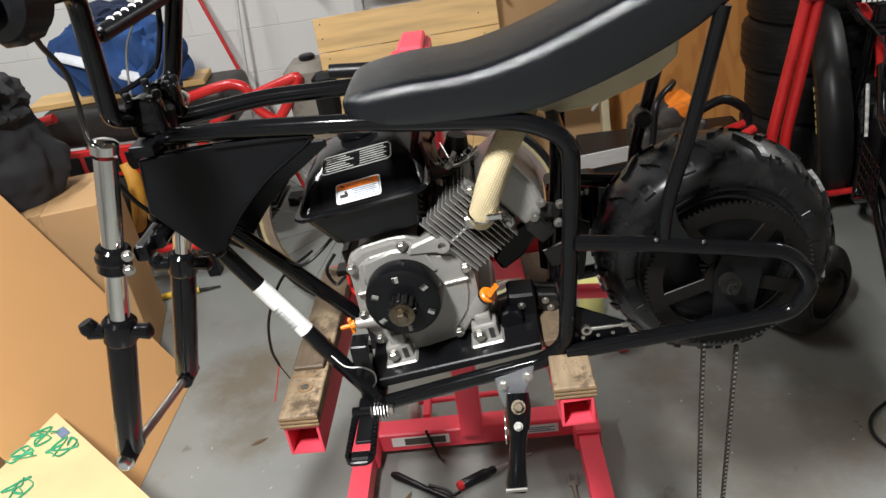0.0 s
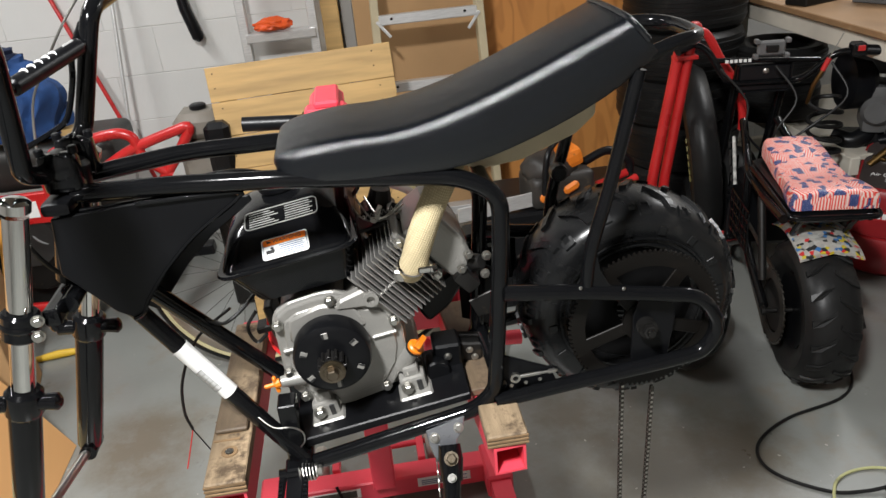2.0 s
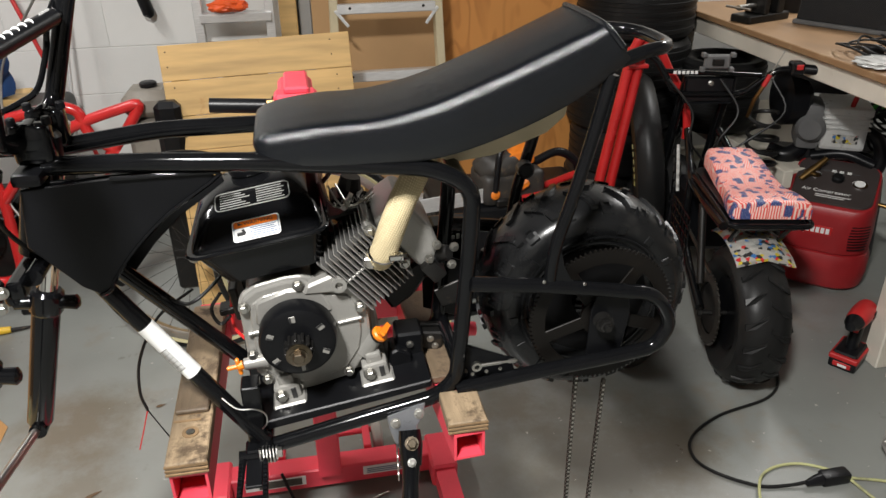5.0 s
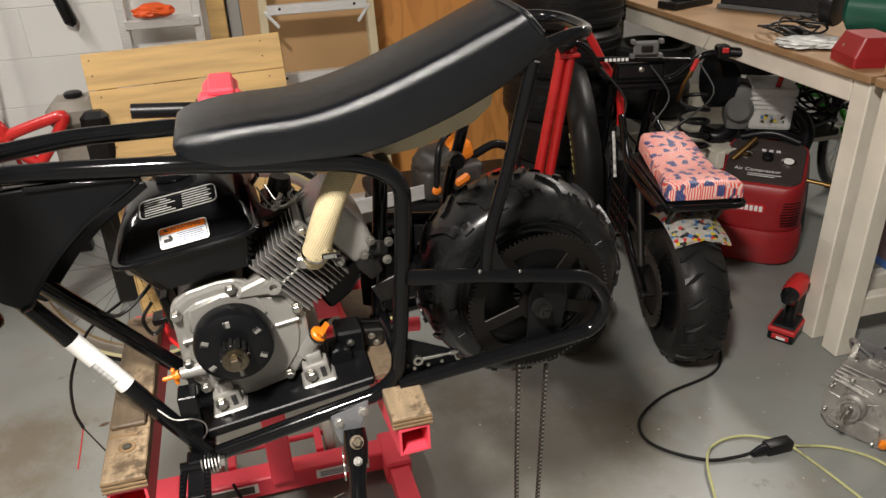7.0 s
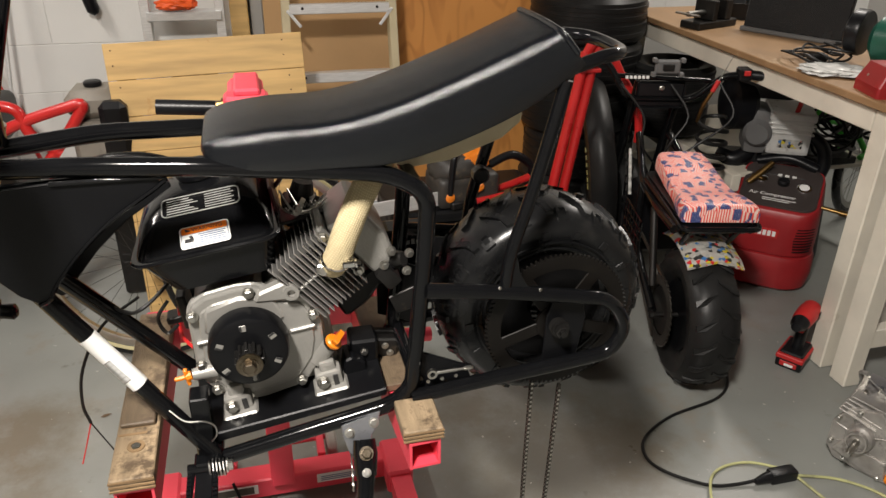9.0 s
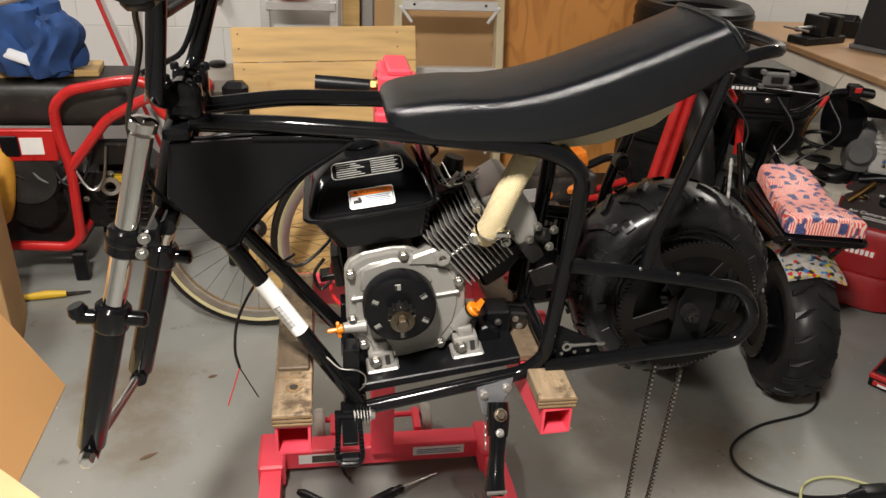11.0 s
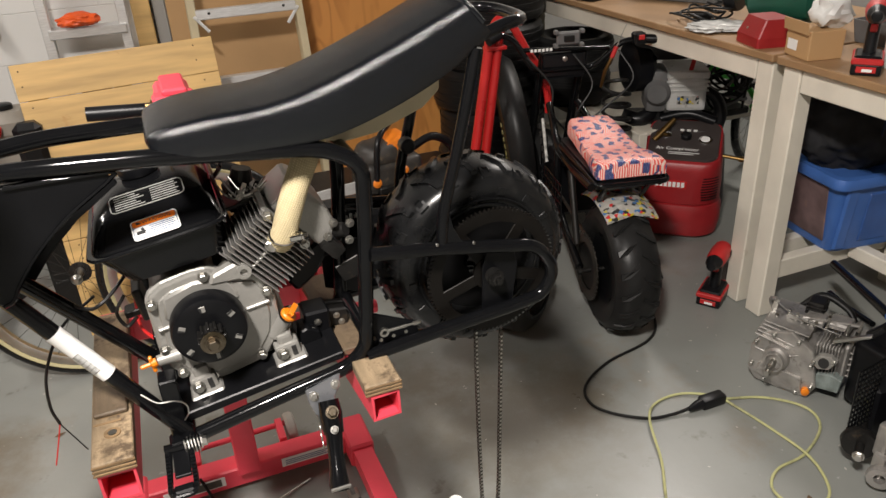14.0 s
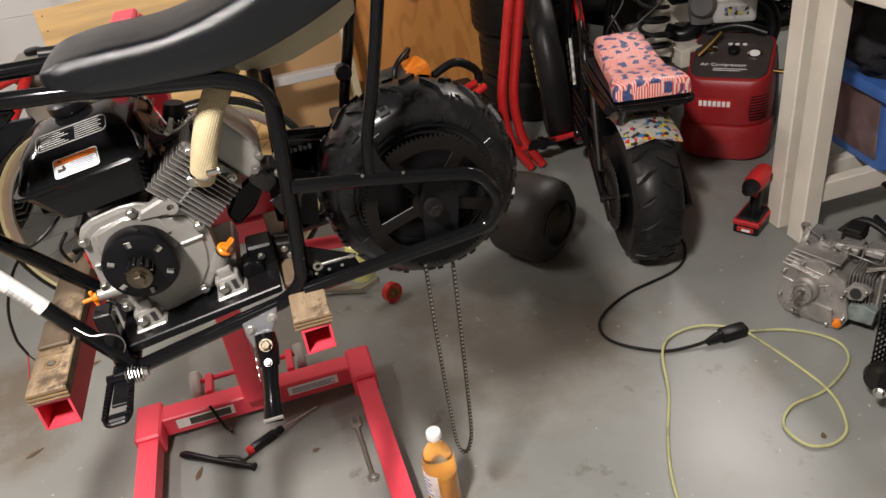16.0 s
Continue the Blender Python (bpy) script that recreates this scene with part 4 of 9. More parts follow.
ob_ = [bmS.verts.new((WC.x + r * math.cos(a), SY1, WC.z + r * math.sin(a))) for a, r in prof]
ia = [bmS.verts.new((WC.x + 0.094 * math.cos(a), SY0, WC.z + 0.094 * math.sin(a))) for a, r in prof]
ib = [bmS.verts.new((WC.x + 0.094 * math.cos(a), SY1, WC.z + 0.094 * math.sin(a))) for a, r in prof]
K = len(prof)
for i in range(K):
    j = (i + 1) % K
    bmS.faces.new((oa[i], oa[j], ia[j], ia[i]))
    bmS.faces.new((ob_[i], ib[i], ib[j], ob_[j]))
    bmS.faces.new((oa[i], ob_[i], ob_[j], oa[j]))
    bmS.faces.new((ia[i], ia[j], ib[j], ib[i]))
spokes = []
for i in range(5):
    s = box(0.02, 0.097, -0.011, 0.011, SY0 + 0.0004, SY1 - 0.0004, 0.001)
    s.transform(Matrix.Translation((WC.x, 0, WC.z)) @ Matrix.Rotation(i * 2 * math.pi / 5 - 0.95, 4, "Y") @ Matrix(((1, 0, 0, 0), (0, 0, 1, 0), (0, 1, 0, 0), (0, 0, 0, 1))))
    spokes.append(s)
spr = part("sprocket", bmS, SPROCKET, wheel, "large toothed dark steel sprocket")
for s in spokes:
    part("spoke", s, SPROCKET, spr)
part("centre_boss", lathe([(0.035, 0), (0.035, 0.006)], (WC.x, 1.0725, WC.z), (0, 1, 0), 24), SPROCKET, spr)
part("hub", lathe([(0.015, -0.005), (0.018, 0.0), (0.02, 0.03), (0.03, 0.035), (0.03, 0.1)], (WC.x, 1.08, WC.z), (0, 1, 0), 20), BLACK, wheel, smooth=True)
AXX, AXZ = 0.518, 0.843
part("axle", rod((AXX, 1.033, AXZ), (AXX, 1.08, AXZ), 0.0055, seg=14), STEEL_DARK, wheel, smooth=True)
part("axle_nut", join(bolt((AXX, 1.05, AXZ), (0, -1, 0), 0.0105, 0.011), lathe([(0.015, 0), (0.015, 0.002)], (AXX, 1.051, AXZ), (0, -1, 0), 20)), STEEL_DARK, wheel)
for k in range(5):
    part("washer", lathe([(0.0125, 0), (0.0145, 0.0008), (0.0125, 0.0016)], (AXX, 1.053 + 0.0024 * k, AXZ), (0, 1, 0), 18), STEEL_DARK, wheel, smooth=True)

# chain hanging in a loop under the wheel
pts = [Vector((x, 1.09, z)) for x, z in ((0.494, 0.715), (0.494, 0.5), (0.497, 0.3), (0.502, 0.245), (0.514, 0.224), (0.526, 0.245), (0.534, 0.3), (0.54, 0.5), (0.545, 0.715))]
cpts = spline(pts, 60)
lens = [0.0]
for a, b in zip(cpts, cpts[1:]):
    lens.append(lens[-1] + (b - a).length)


def along(s):
    for i in range(len(lens) - 1):
        if lens[i + 1] >= s:
            f = (s - lens[i]) / max(1e-9, lens[i + 1] - lens[i])
            return cpts[i].lerp(cpts[i + 1], f)
    return cpts[-1]


P = 0.0095
links, pins = [], []
for i in range(int(lens[-1] / P) - 1):
    a, b = along(i * P), along((i + 1) * P)
    d = (b - a).normalized()
    m = facing((a + b) / 2, d, (0, 1, 0))
    w = 0.0034 if i % 2 else 0.0024
    for s in (-1, 1):
        links.append(box(-P * 0.72, P * 0.72, s * w - 0.0005, s * w + 0.0005, -0.0029, 0.0029, 0, m))
    pins.append(box(-0.0019, 0.0019, -0.0046, 0.0046, -0.0019, 0.0019, 0, facing(a, d, (0, 1, 0))))
loop = part("chain", join(*links), CHAIN, bike, "drive chain hanging in a loose loop", kind="stuff")
part("roller", join(*pins), ZINC, loop, kind="stuff")

# ---- engine, tilted as it sits on the plate ----
TILT8 = radians(8.7)
CR = Vector((0.046, 0.0, 0.853))


def eng(u, y, w):
    return Vector((CR.x + u * math.cos(TILT8) - w * math.sin(TILT8), y, CR.z + u * math.sin(TILT8) + w * math.cos(TILT8)))


EM = Matrix.Translation(CR) @ Matrix.Rotation(-TILT8, 4, "Y")


def ep(bm):
    bm.transform(EM)
    return bm


def spread(pts, k):
    cx, cz = sum(p[0] for p in pts) / len(pts), sum(p[1] for p in pts) / len(pts)
    return [(cx + (x - cx) * k, cz + (z - cz) * k) for x, z in pts]


COVER = [(-0.086, -0.035), (-0.079, 0.02), (-0.075, 0.055), (-0.066, 0.068), (-0.045, 0.078), (0.0, 0.081), (0.025, 0.077), (0.05, 0.06), (0.072, 0.05), (0.098, 0.042), (0.108, 0.02), (0.11, -0.01), (0.107, -0.04), (0.095, -0.075), (0.062, -0.113), (0.0, -0.12), (-0.035, -0.119), (-0.066, -0.095), (-0.082, -0.065)]
engine = part("engine", ep(join(plate(COVER, 1.128, 1.15, 0.004, 2), plate(spread(COVER, 0.94), 1.15, 1.31, 0.003))), CAST, bike, "bare cast aluminium single-cylinder engine")
part("cover_rim", ep(join(plate(spread(COVER, 1.03), 1.138, 1.152, 0.003))), CAST, engine)
part("cover_boss", ep(join(lathe([(0.06, 0.016), (0.05, 0.0), (0.044, -0.006)], (0.0, 1.122, 0.0), (0, 1, 0), 36), plate([(-0.06, 0.02), (0.06, 0.015), (0.05, 0.06), (0.0, 0.07), (-0.05, 0.06)], 1.121, 1.13, 0.004))), CAST, engine, smooth=True)
for u, w in ((-0.068, 0.055), (-0.078, -0.03), (-0.068, -0.08), (0.018, 0.072), (0.1, 0.01), (-0.028, -0.108), (0.058, -0.103)):
    part("cover_bolt", ep(bolt((u, 1.125, w), (0, -1, 0), 0.0065, 0.009)), ZINC, engine)
part("cover_lug", ep(join(plate([(0.02, 0.055), (0.08, 0.045), (0.092, 0.056), (0.088, 0.07), (0.07, 0.078), (0.03, 0.07)], 1.118, 1.14, 0.004), lathe([(0.006, 0), (0.012, 0), (0.012, 0.012), (0.006, 0.012)], (0.078, 1.122, 0.062), (0, -1, 0), 18, True))), CAST, engine)
part("filler_neck", ep(tube([(0.09, 1.138, -0.08), (0.104, 1.13, -0.063), (0.119, 1.124, -0.046)], [0.017, 0.013, 0.012], 14)), CAST, engine, smooth=True)
capm = aim(EM @ Vector((0.117, 1.121, -0.048)), EM.to_3x3() @ Vector((0.7, -0.3, 0.66)))
capb = join(lathe([(0.0005, 0), (0.0125, 0.0), (0.0138, 0.002), (0.0138, 0.006), (0.0115, 0.0085), (0.0005, 0.009)], seg=20), loft([[Vector((sx * hw, sy * 0.0042, z)) for sx, sy in ((-1, -1), (1, -1), (1, 1), (-1, 1))] for z, hw in ((0.008, 0.0105), (0.013, 0.0125), (0.018, 0.0155), (0.0205, 0.0145))]))
capb.transform(capm)
part("oil_cap", capb, ORANGE, engine, "orange winged oil filler cap", smooth=True)
oring = lathe([(0.0005, -0.003), (0.0138, -0.003), (0.0142, -0.0015), (0.0138, 0.0002), (0.0005, 0.0002)], seg=20)
oring.transform(capm)
part("cap_seal", oring, CORD_BLACK, engine, smooth=True)
part("dipstick", ep(join(lathe([(0.007, 0), (0.0075, 0.008), (0.005, 0.01)], (-0.096, 1.12, -0.04), (-1, -0.1, -0.1), 10), plate([(-0.106, -0.056), (-0.1, -0.056), (-0.1, -0.026), (-0.106, -0.026)], 1.115, 1.123, 0.002), box(-0.122, -0.104, 1.116, 1.122, -0.044, -0.037, 0.002))), ORANGE, engine, "orange dipstick cap")
part("dipstick_boss", ep(tube([(-0.095, 1.12, -0.04), (-0.06, 1.125, -0.045)], [0.009, 0.012], 12)), CAST, engine, smooth=True)

part("cover_ridge", ep(join(*[plate(spread(COVER, k), y, y + 0.006, 0.002) for k, y in ((0.86, 1.1245),)])), CAST, engine)
part("cover_rib", ep(box(0.06, 0.1, 1.12, 1.13, -0.012, -0.006, 0.002)), CAST, engine)
part("cover_rib", ep(box(-0.075, -0.05, 1.12, 1.13, 0.006, 0.012, 0.002)), CAST, engine)

# clutch
clutch = part("clutch", ep(join(lathe([(0.03, -0.004), (0.05, -0.004), (0.056, -0.001), (0.0585, 0.006), (0.0585, 0.03), (0.05, 0.032), (0.03, 0.032)], (0, 1.082, 0), (0, 1, 0), 48, True))), BLACK_SATIN, engine, "black clutch drum with round holes", smooth=True)
face = bmesh.new()
N = 72
ring_o = [face.verts.new((0.0315 * math.cos(2 * math.pi * i / N), 1.0775, 0.0315 * math.sin(2 * math.pi * i / N))) for i in range(N)]
face.faces.new(ring_o)
part("clutch_face", ep(face), BLACK_SATIN, clutch)
for i in range(6):
    a = radians(60 * i + 28)
    c = Vector((0.0425 * math.cos(a), 1.0765, 0.0425 * math.sin(a)))
    hole = part("clutch_hole", ep(plate([(c.x + k * math.cos(a + q), c.z + k * math.sin(a + q)) for q, k in ((0.62, 0.0078), (2.3, 0.0058), (3.9, 0.0058), (5.66, 0.0078))], 1.0762, 1.0772, 0.0004)), CAST, clutch, "pale cover seen through the hole")
    part("hole_edge", ep(plate([(c.x + k * math.cos(a + q), c.z + k * math.sin(a + q)) for q, k in ((0.2, 0.0066), (0.75, 0.0078), (2.4, 0.006), (2.6, 0.003))], 1.0756, 1.0763, 0.0002)), INK, hole)
part("drive_sprocket", ep(join(*[box(-0.002, 0.002, 1.055, 1.077, 0.016, 0.0215, 0.0005, Matrix.Rotation(i * 2 * math.pi / 12, 4, "Y")) for i in range(12)], lathe([(0.017, 0), (0.017, 0.03)], (0, 1.05, 0), (0, 1, 0), 20))), STEEL_DARK, clutch, kind="stuff")
part("crank_washer", ep(lathe([(0.019, 0), (0.019, 0.003), (0.017, 0.004)], (0, 1.05, 0), (0, -1, 0), 24)), STEEL_BOLT, clutch, smooth=True)
part("crank_bolt", ep(bolt((0, 1.046, 0), (0, -1, 0), 0.0095, 0.01)), STEEL_BOLT, clutch)

# feet on the plate
for u in (-0.043, 0.1):
    foot = part("engine_foot", ep(join(box(u - 0.027, u + 0.027, 1.094, 1.14, -0.128, -0.117, 0.003), box(u - 0.021, u + 0.021, 1.108, 1.14, -0.12, -0.092, 0.006, seg=2), box(u - 0.012, u + 0.014, 1.114, 1.14, -0.098, -0.076, 0.006, seg=2))), CAST, engine, "slotted bright mounting foot")
    part("slot", ep(box(u + 0.006, u + 0.014, 1.1065, 1.1082, -0.122, -0.097, 0.0005)), INK, foot)
    part("foot_bolt", ep(bolt((u - 0.01, 1.108, -0.106), (0.1, -1, 0.1), 0.0075, 0.012)), ZINC, foot)
part("crankcase_base", ep(box(-0.06, 0.12, 1.15, 1.31, -0.124, -0.09, 0.004)), CAST, engine)

# cylinder with fins, leaning back
CA = radians(31)
AX = Vector((math.cos(CA), 0, math.sin(CA)))
for i in range(12):
    c = AX * (0.096 + i * 0.0083)
    h = 0.056 + 0.001 * (i % 2)
    m = EM @ Matrix.Translation(c) @ Matrix.Rotation(-CA, 4, "Y")
    part("cooling_fin", box(-0.0009, 0.0009, 1.112 if i else 1.13, 1.205, -h, h, 0.0006, m), FIN, engine)
mC = EM @ Matrix.Rotation(-CA, 4, "Y")
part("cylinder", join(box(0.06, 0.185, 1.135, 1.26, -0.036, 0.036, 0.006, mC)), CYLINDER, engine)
part("cylinder_rib", join(box(0.085, 0.178, 1.118, 1.126, 0.002, 0.006, 0.001, mC)), FIN, engine)
head = part("cylinder_head", join(box(0.186, 0.198, 1.125, 1.265, -0.048, 0.056, 0.005, mC)), CAST, engine, smooth=False)
for w in (-0.036, 0.042):
    part("head_bolt", join(bolt(mC @ Vector((0.19, 1.122, w)), (0, -1, 0), 0.006, 0.008)), ZINC, head)
vc = [(0.2, -0.064), (0.23, -0.067), (0.246, -0.058), (0.256, -0.03), (0.257, 0.03), (0.25, 0.042), (0.2, 0.046)]
bmv = plate(vc, 1.13, 1.25, 0.01, 3)
bmv.transform(mC)
part("valve_cover", bmv, CAST, head, "rounded dull metal valve cover")
part("spark_plug", join(lathe([(0.007, 0), (0.007, 0.02), (0.011, 0.022), (0.011, 0.05), (0.006, 0.055)], mC @ Vector((0.2, 1.155, -0.04)), mC.to_3x3() @ Vector((0.6, -0.3, -0.8)), 12)), BLACK_PLASTIC, head, smooth=True)
part("head_stub", join(box(0.2, 0.226, 1.118, 1.16, -0.098, -0.06, 0.006, mC, 2), lathe([(0.012, 0), (0.014, 0.006), (0.011, 0.02)], mC @ Vector((0.235, 1.14, -0.07)), mC.to_3x3() @ Vector((0.7, -0.6, -0.2)), 14)), STEEL_DARK, head, "oily dark fitting under the head", smooth=True)
for u, w in ((0.222, -0.058), (0.245, -0.048), (0.262, -0.07), (0.24, -0.09)):
    part("stub_bolt", bolt(mC @ Vector((u, 1.124, w)), (0.1, -1, 0.1), 0.0055, 0.009), ZINC, head)
part("head_bracket", plate([(0.262, 0.885), (0.302, 0.9), (0.318, 0.885), (0.31, 0.862), (0.275, 0.855)], 1.135, 1.14, 0.001), STEEL_DARK, head)
part("plug_lead", tube(spline([mC @ Vector((0.22, 1.14, -0.075)), mC @ Vector((0.2, 1.16, -0.1)), mC @ Vector((0.16, 1.2, -0.1))], 5), 0.0035, 8), CORD_BLACK, head, smooth=True)
part("cooling_shroud", join(plate([(0.2, 0.835), (0.235, 0.86), (0.262, 0.9), (0.255, 0.93), (0.21, 0.90), (0.185, 0.86)], 1.17, 1.27, 0.005)), BLACK_SATIN, engine)

# exhaust wrapped in heat tape
pipe = spline([(0.176, 1.11, 0.966), (0.182, 1.096, 0.984), (0.194, 1.092, 1.02), (0.212, 1.1, 1.058), (0.234, 1.115, 1.092), (0.255, 1.14, 1.115), (0.27, 1.17, 1.125)], 8)
wrap = part("exhaust_pipe", tube(pipe, 0.0198, 20), CREAM, engine, "exhaust pipe wrapped in cream woven heat tape", smooth=True)
part("hose_clamp", tube([pipe[8] + Vector((0.0215 * math.cos(t), 0.0, 0.0)) + Vector((0, 0.021 * math.sin(t), 0.009 * math.sin(t))) for t in (2 * math.pi * q / 24 for q in range(24))], 0.0022, 6, closed=True), CHROME, wrap, smooth=True)
part("clamp_screw", join(box(0.186, 0.205, 1.066, 1.078, 0.981, 0.991, 0.002), bolt((0.204, 1.071, 0.986), (1, 0, 0.1), 0.0055, 0.01)), CHROME, wrap)
part("exhaust_flange", join(plate([(0.152, 0.958), (0.2, 0.972), (0.2, 0.984), (0.152, 0.972)], 1.1, 1.13, 0.002), bolt((0.163, 1.102, 0.966), (-0.2, -1, 0.2), 0.008, 0.01)), ZINC, engine)

# black fuel tank
def tring(u0, u1, y0, y1, w, c):
    pts = []
    for (cu, cy, a0) in ((u1 - c, y1 - c, 0), (u0 + c, y1 - c, 90), (u0 + c, y0 + c, 180), (u1 - c, y0 + c, 270)):
        for q in range(5):
            a = radians(a0 + q * 22.5)
            pts.append(Vector((cu + c * math.cos(a), cy + c * math.sin(a), w)))
    return pts


low = [tring(-0.06, 0.05, 1.16, 1.34, 0.082, 0.02), tring(-0.085, 0.066, 1.13, 1.37, 0.098, 0.025), tring(-0.108, 0.074, 1.124, 1.38, 0.14, 0.022), tring(-0.114, 0.077, 1.122, 1.38, 0.152, 0.02)]
tank = part("fuel_tank", ep(loft(low)), BLACK, engine, "glossy black steel fuel tank", smooth=True)
part("tank_flange", ep(loft([tring(-0.12, 0.082, 1.115, 1.387, 0.1515, 0.024), tring(-0.1235, 0.0855, 1.1115, 1.3905, 0.1535, 0.026), tring(-0.1245, 0.0865, 1.1105, 1.3915, 0.156, 0.026), tring(-0.1225, 0.0845, 1.1125, 1.3895, 0.159, 0.025)])), BLACK, tank, smooth=True)
up = [tring(-0.115, 0.078, 1.119, 1.382, 0.157, 0.02), tring(-0.1145, 0.0775, 1.121, 1.38, 0.162, 0.02), tring(-0.108, 0.072, 1.151, 1.36, 0.179, 0.024), tring(-0.102, 0.066, 1.163, 1.35, 0.191, 0.028), tring(-0.098, 0.062, 1.17, 1.34, 0.1955, 0.03), tring(-0.082, 0.046, 1.202, 1.31, 0.207, 0.035), tring(-0.06, 0.026, 1.23, 1.28, 0.212, 0.024)]
part("tank_top", ep(loft(up)), BLACK, tank, smooth=True)
part("tank_cap", ep(lathe([(0.03, 0), (0.032, 0.004), (0.032, 0.016), (0.026, 0.02)], (-0.02, 1.27, 0.214), (0, 0, 1), 20)), BLACK_PLASTIC, tank, smooth=True)
part("tank_strap", ep(tube(spline([(0.06, 1.3, 0.14), (0.09, 1.27, 0.17), (0.1, 1.23, 0.2), (0.075, 1.2, 0.235)], 5), 0.004, 8)), CHROME, tank, smooth=True)
# warning label and silver print on the tank
mL = facing((-0.016, 1.1438, 0.1791), (1, 0, 0), (0, 1, 0.577))
lab = part("warning_label", ep(card(0.069, 0.0365, 0.005, 0.0006, mL @ Matrix.Translation((0, -0.0104, 0)))), LABEL_WHITE, tank, "white and orange warning label with a blue border")
part("label_border", ep(card(0.0655, 0.033, 0.004, 0.0005, mL @ Matrix.Translation((0, -0.0104, 0.0007)))), GREY_INK, lab)
part("label_band", ep(card(0.0635, 0.0105, 0.0025, 0.0005, mL @ Matrix.Translation((0, 0.0, 0.0013)))), LABEL_ORANGE, lab)
part("label_field", ep(card(0.0635, 0.0193, 0.0025, 0.0005, mL @ Matrix.Translation((0, -0.0162, 0.0013)))), LABEL_WHITE, lab)
part("label_words", ep(text_mesh("WARNING", 0.0088, mL @ Matrix.Translation((0.004, 0, 0.002)), 0.0002)), INK, lab)
part("label_triangle", ep(join(*[lathe([(0.0, 0), (0.0045, 0), (0.0045, 0.0003)], mL @ Vector((-0.0235, -0.0005, 0.0021)), (0, -1, 0.1), 3)])), INK, lab)
part("label_print", ep(join(*[sheet(0.038 - 0.005 * (i % 2), 0.0015, 0.0003, mL @ Matrix.Translation((0.01, -0.0093 - i * 0.0034, 0.0021))) for i in range(5)])), GREY_INK, lab)
part("label_picture", ep(join(sheet(0.012, 0.006, 0.0003, mL @ Matrix.Translation((-0.022, -0.017, 0.0021))), sheet(0.004, 0.009, 0.0003, mL @ Matrix.Translation((-0.018, -0.0135, 0.0022)) @ Matrix.Rotation(0.4, 4, "Z")))), INK, lab)
mS = facing((-0.016, 1.1865, 0.2024), (1, 0, 0.0), (0, 1, 0.36))
rim_pts = [(sx * 0.047 + 0.008 * math.cos(a), sy * 0.0105 + 0.008 * math.sin(a)) for sx, sy, a0 in ((1, 1, 0), (-1, 1, 90), (-1, -1, 180), (1, -1, 270)) for a in (radians(a0 + 22.5 * q) for q in range(5))]
sil = part("tank_print", ep(tube([mS @ Vector((x, y, 0.0004)) for x, y in rim_pts], 0.0009, 6, closed=True)), SILVER_INK, tank, "silver printed border")
part("print_text", ep(join(*[box(-0.048, -0.004 - 0.006 * (i % 3), -0.0135 + i * 0.0052, -0.0118 + i * 0.0052, 0, 0.0005, 0, mS) for i in range(6)], *[box(0.006, 0.048 - 0.004 * (i % 2), -0.0135 + i * 0.0052, -0.0118 + i * 0.0052, 0, 0.0005, 0, mS) for i in range(6)])), SILVER_INK, sil, kind="stuff")

# carburettor side, governor rods and shroud behind the tank
carb = part("carburettor", join(box(0.115, 0.172, 1.23, 1.29, 0.975, 1.015, 0.006), lathe([(0.018, 0), (0.02, 0.01), (0.016, 0.03)], (0.145, 1.26, 1.012), (0.2, 0, 1), 16), plate([(0.108, 0.998), (0.175, 1.012), (0.178, 1.017), (0.108, 1.004)], 1.19, 1.25, 0.001)), STEEL_DARK, engine, "oily dark carburettor with linkage")
for k in range(3):
    part("linkage_rod", tube(spline([(0.1 + 0.012 * k, 1.2 + 0.015 * k, 1.05 - 0.004 * k), (0.118 + 0.012 * k, 1.205, 1.016), (0.15 + 0.006 * k, 1.2, 1.012 + 0.006 * k), (0.182, 1.21, 1.022 + 0.008 * k)], 4), 0.0016, 6), ZINC, carb, smooth=True)
part("governor_spring", tube([(0.118 + i * 0.0011, 1.196 + 0.0035 * math.cos(i * 1.1), 1.022 + i * 0.0002 + 0.0035 * math.sin(i * 1.1)) for i in range(46)], 0.0008, 5), ZINC, carb, smooth=True)
part("throttle_lever", join(plate([(0.128, 1.012), (0.14, 1.01), (0.15, 1.034), (0.144, 1.038)], 1.2, 1.203, 0.0005), bolt((0.134, 1.198, 1.015), (0, -1, 0), 0.004, 0.004), bolt((0.165, 1.195, 1.012), (0, -1, 0.3), 0.004, 0.004)), ZINC, carb)
part("choke_lever", plate([(0.155, 1.015), (0.163, 1.014), (0.172, 1.03), (0.166, 1.033)], 1.215, 1.218, 0.0005), BLACK_PLASTIC, carb)
airbox = part("air_box", join(box(0.285, 0.375, 1.3, 1.36, 0.82, 0.915, 0.01, seg=2), *[box(0.29 + 0.016 * k, 0.298 + 0.016 * k, 1.295, 1.301, 0.83, 0.9, 0.001) for k in range(5)]), BLACK, engine, "black ribbed air box with pale print")
part("box_print", join(*[box(0.305 + 0.009 * k, 0.311 + 0.009 * k, 1.2935, 1.2945, 0.893, 0.9 + 0.003 * (k % 2), 0) for k in range(6)]), LABEL_GREY, airbox)
part("rear_bracket", join(plate([(0.262, 0.868), (0.282, 0.895), (0.35, 0.862), (0.335, 0.755), (0.262, 0.785)], 1.25, 1.256, 0.001), bolt((0.3, 1.25, 0.85), (0, -1, 0), 0.005, 0.005)), BLACK_SATIN, engine)
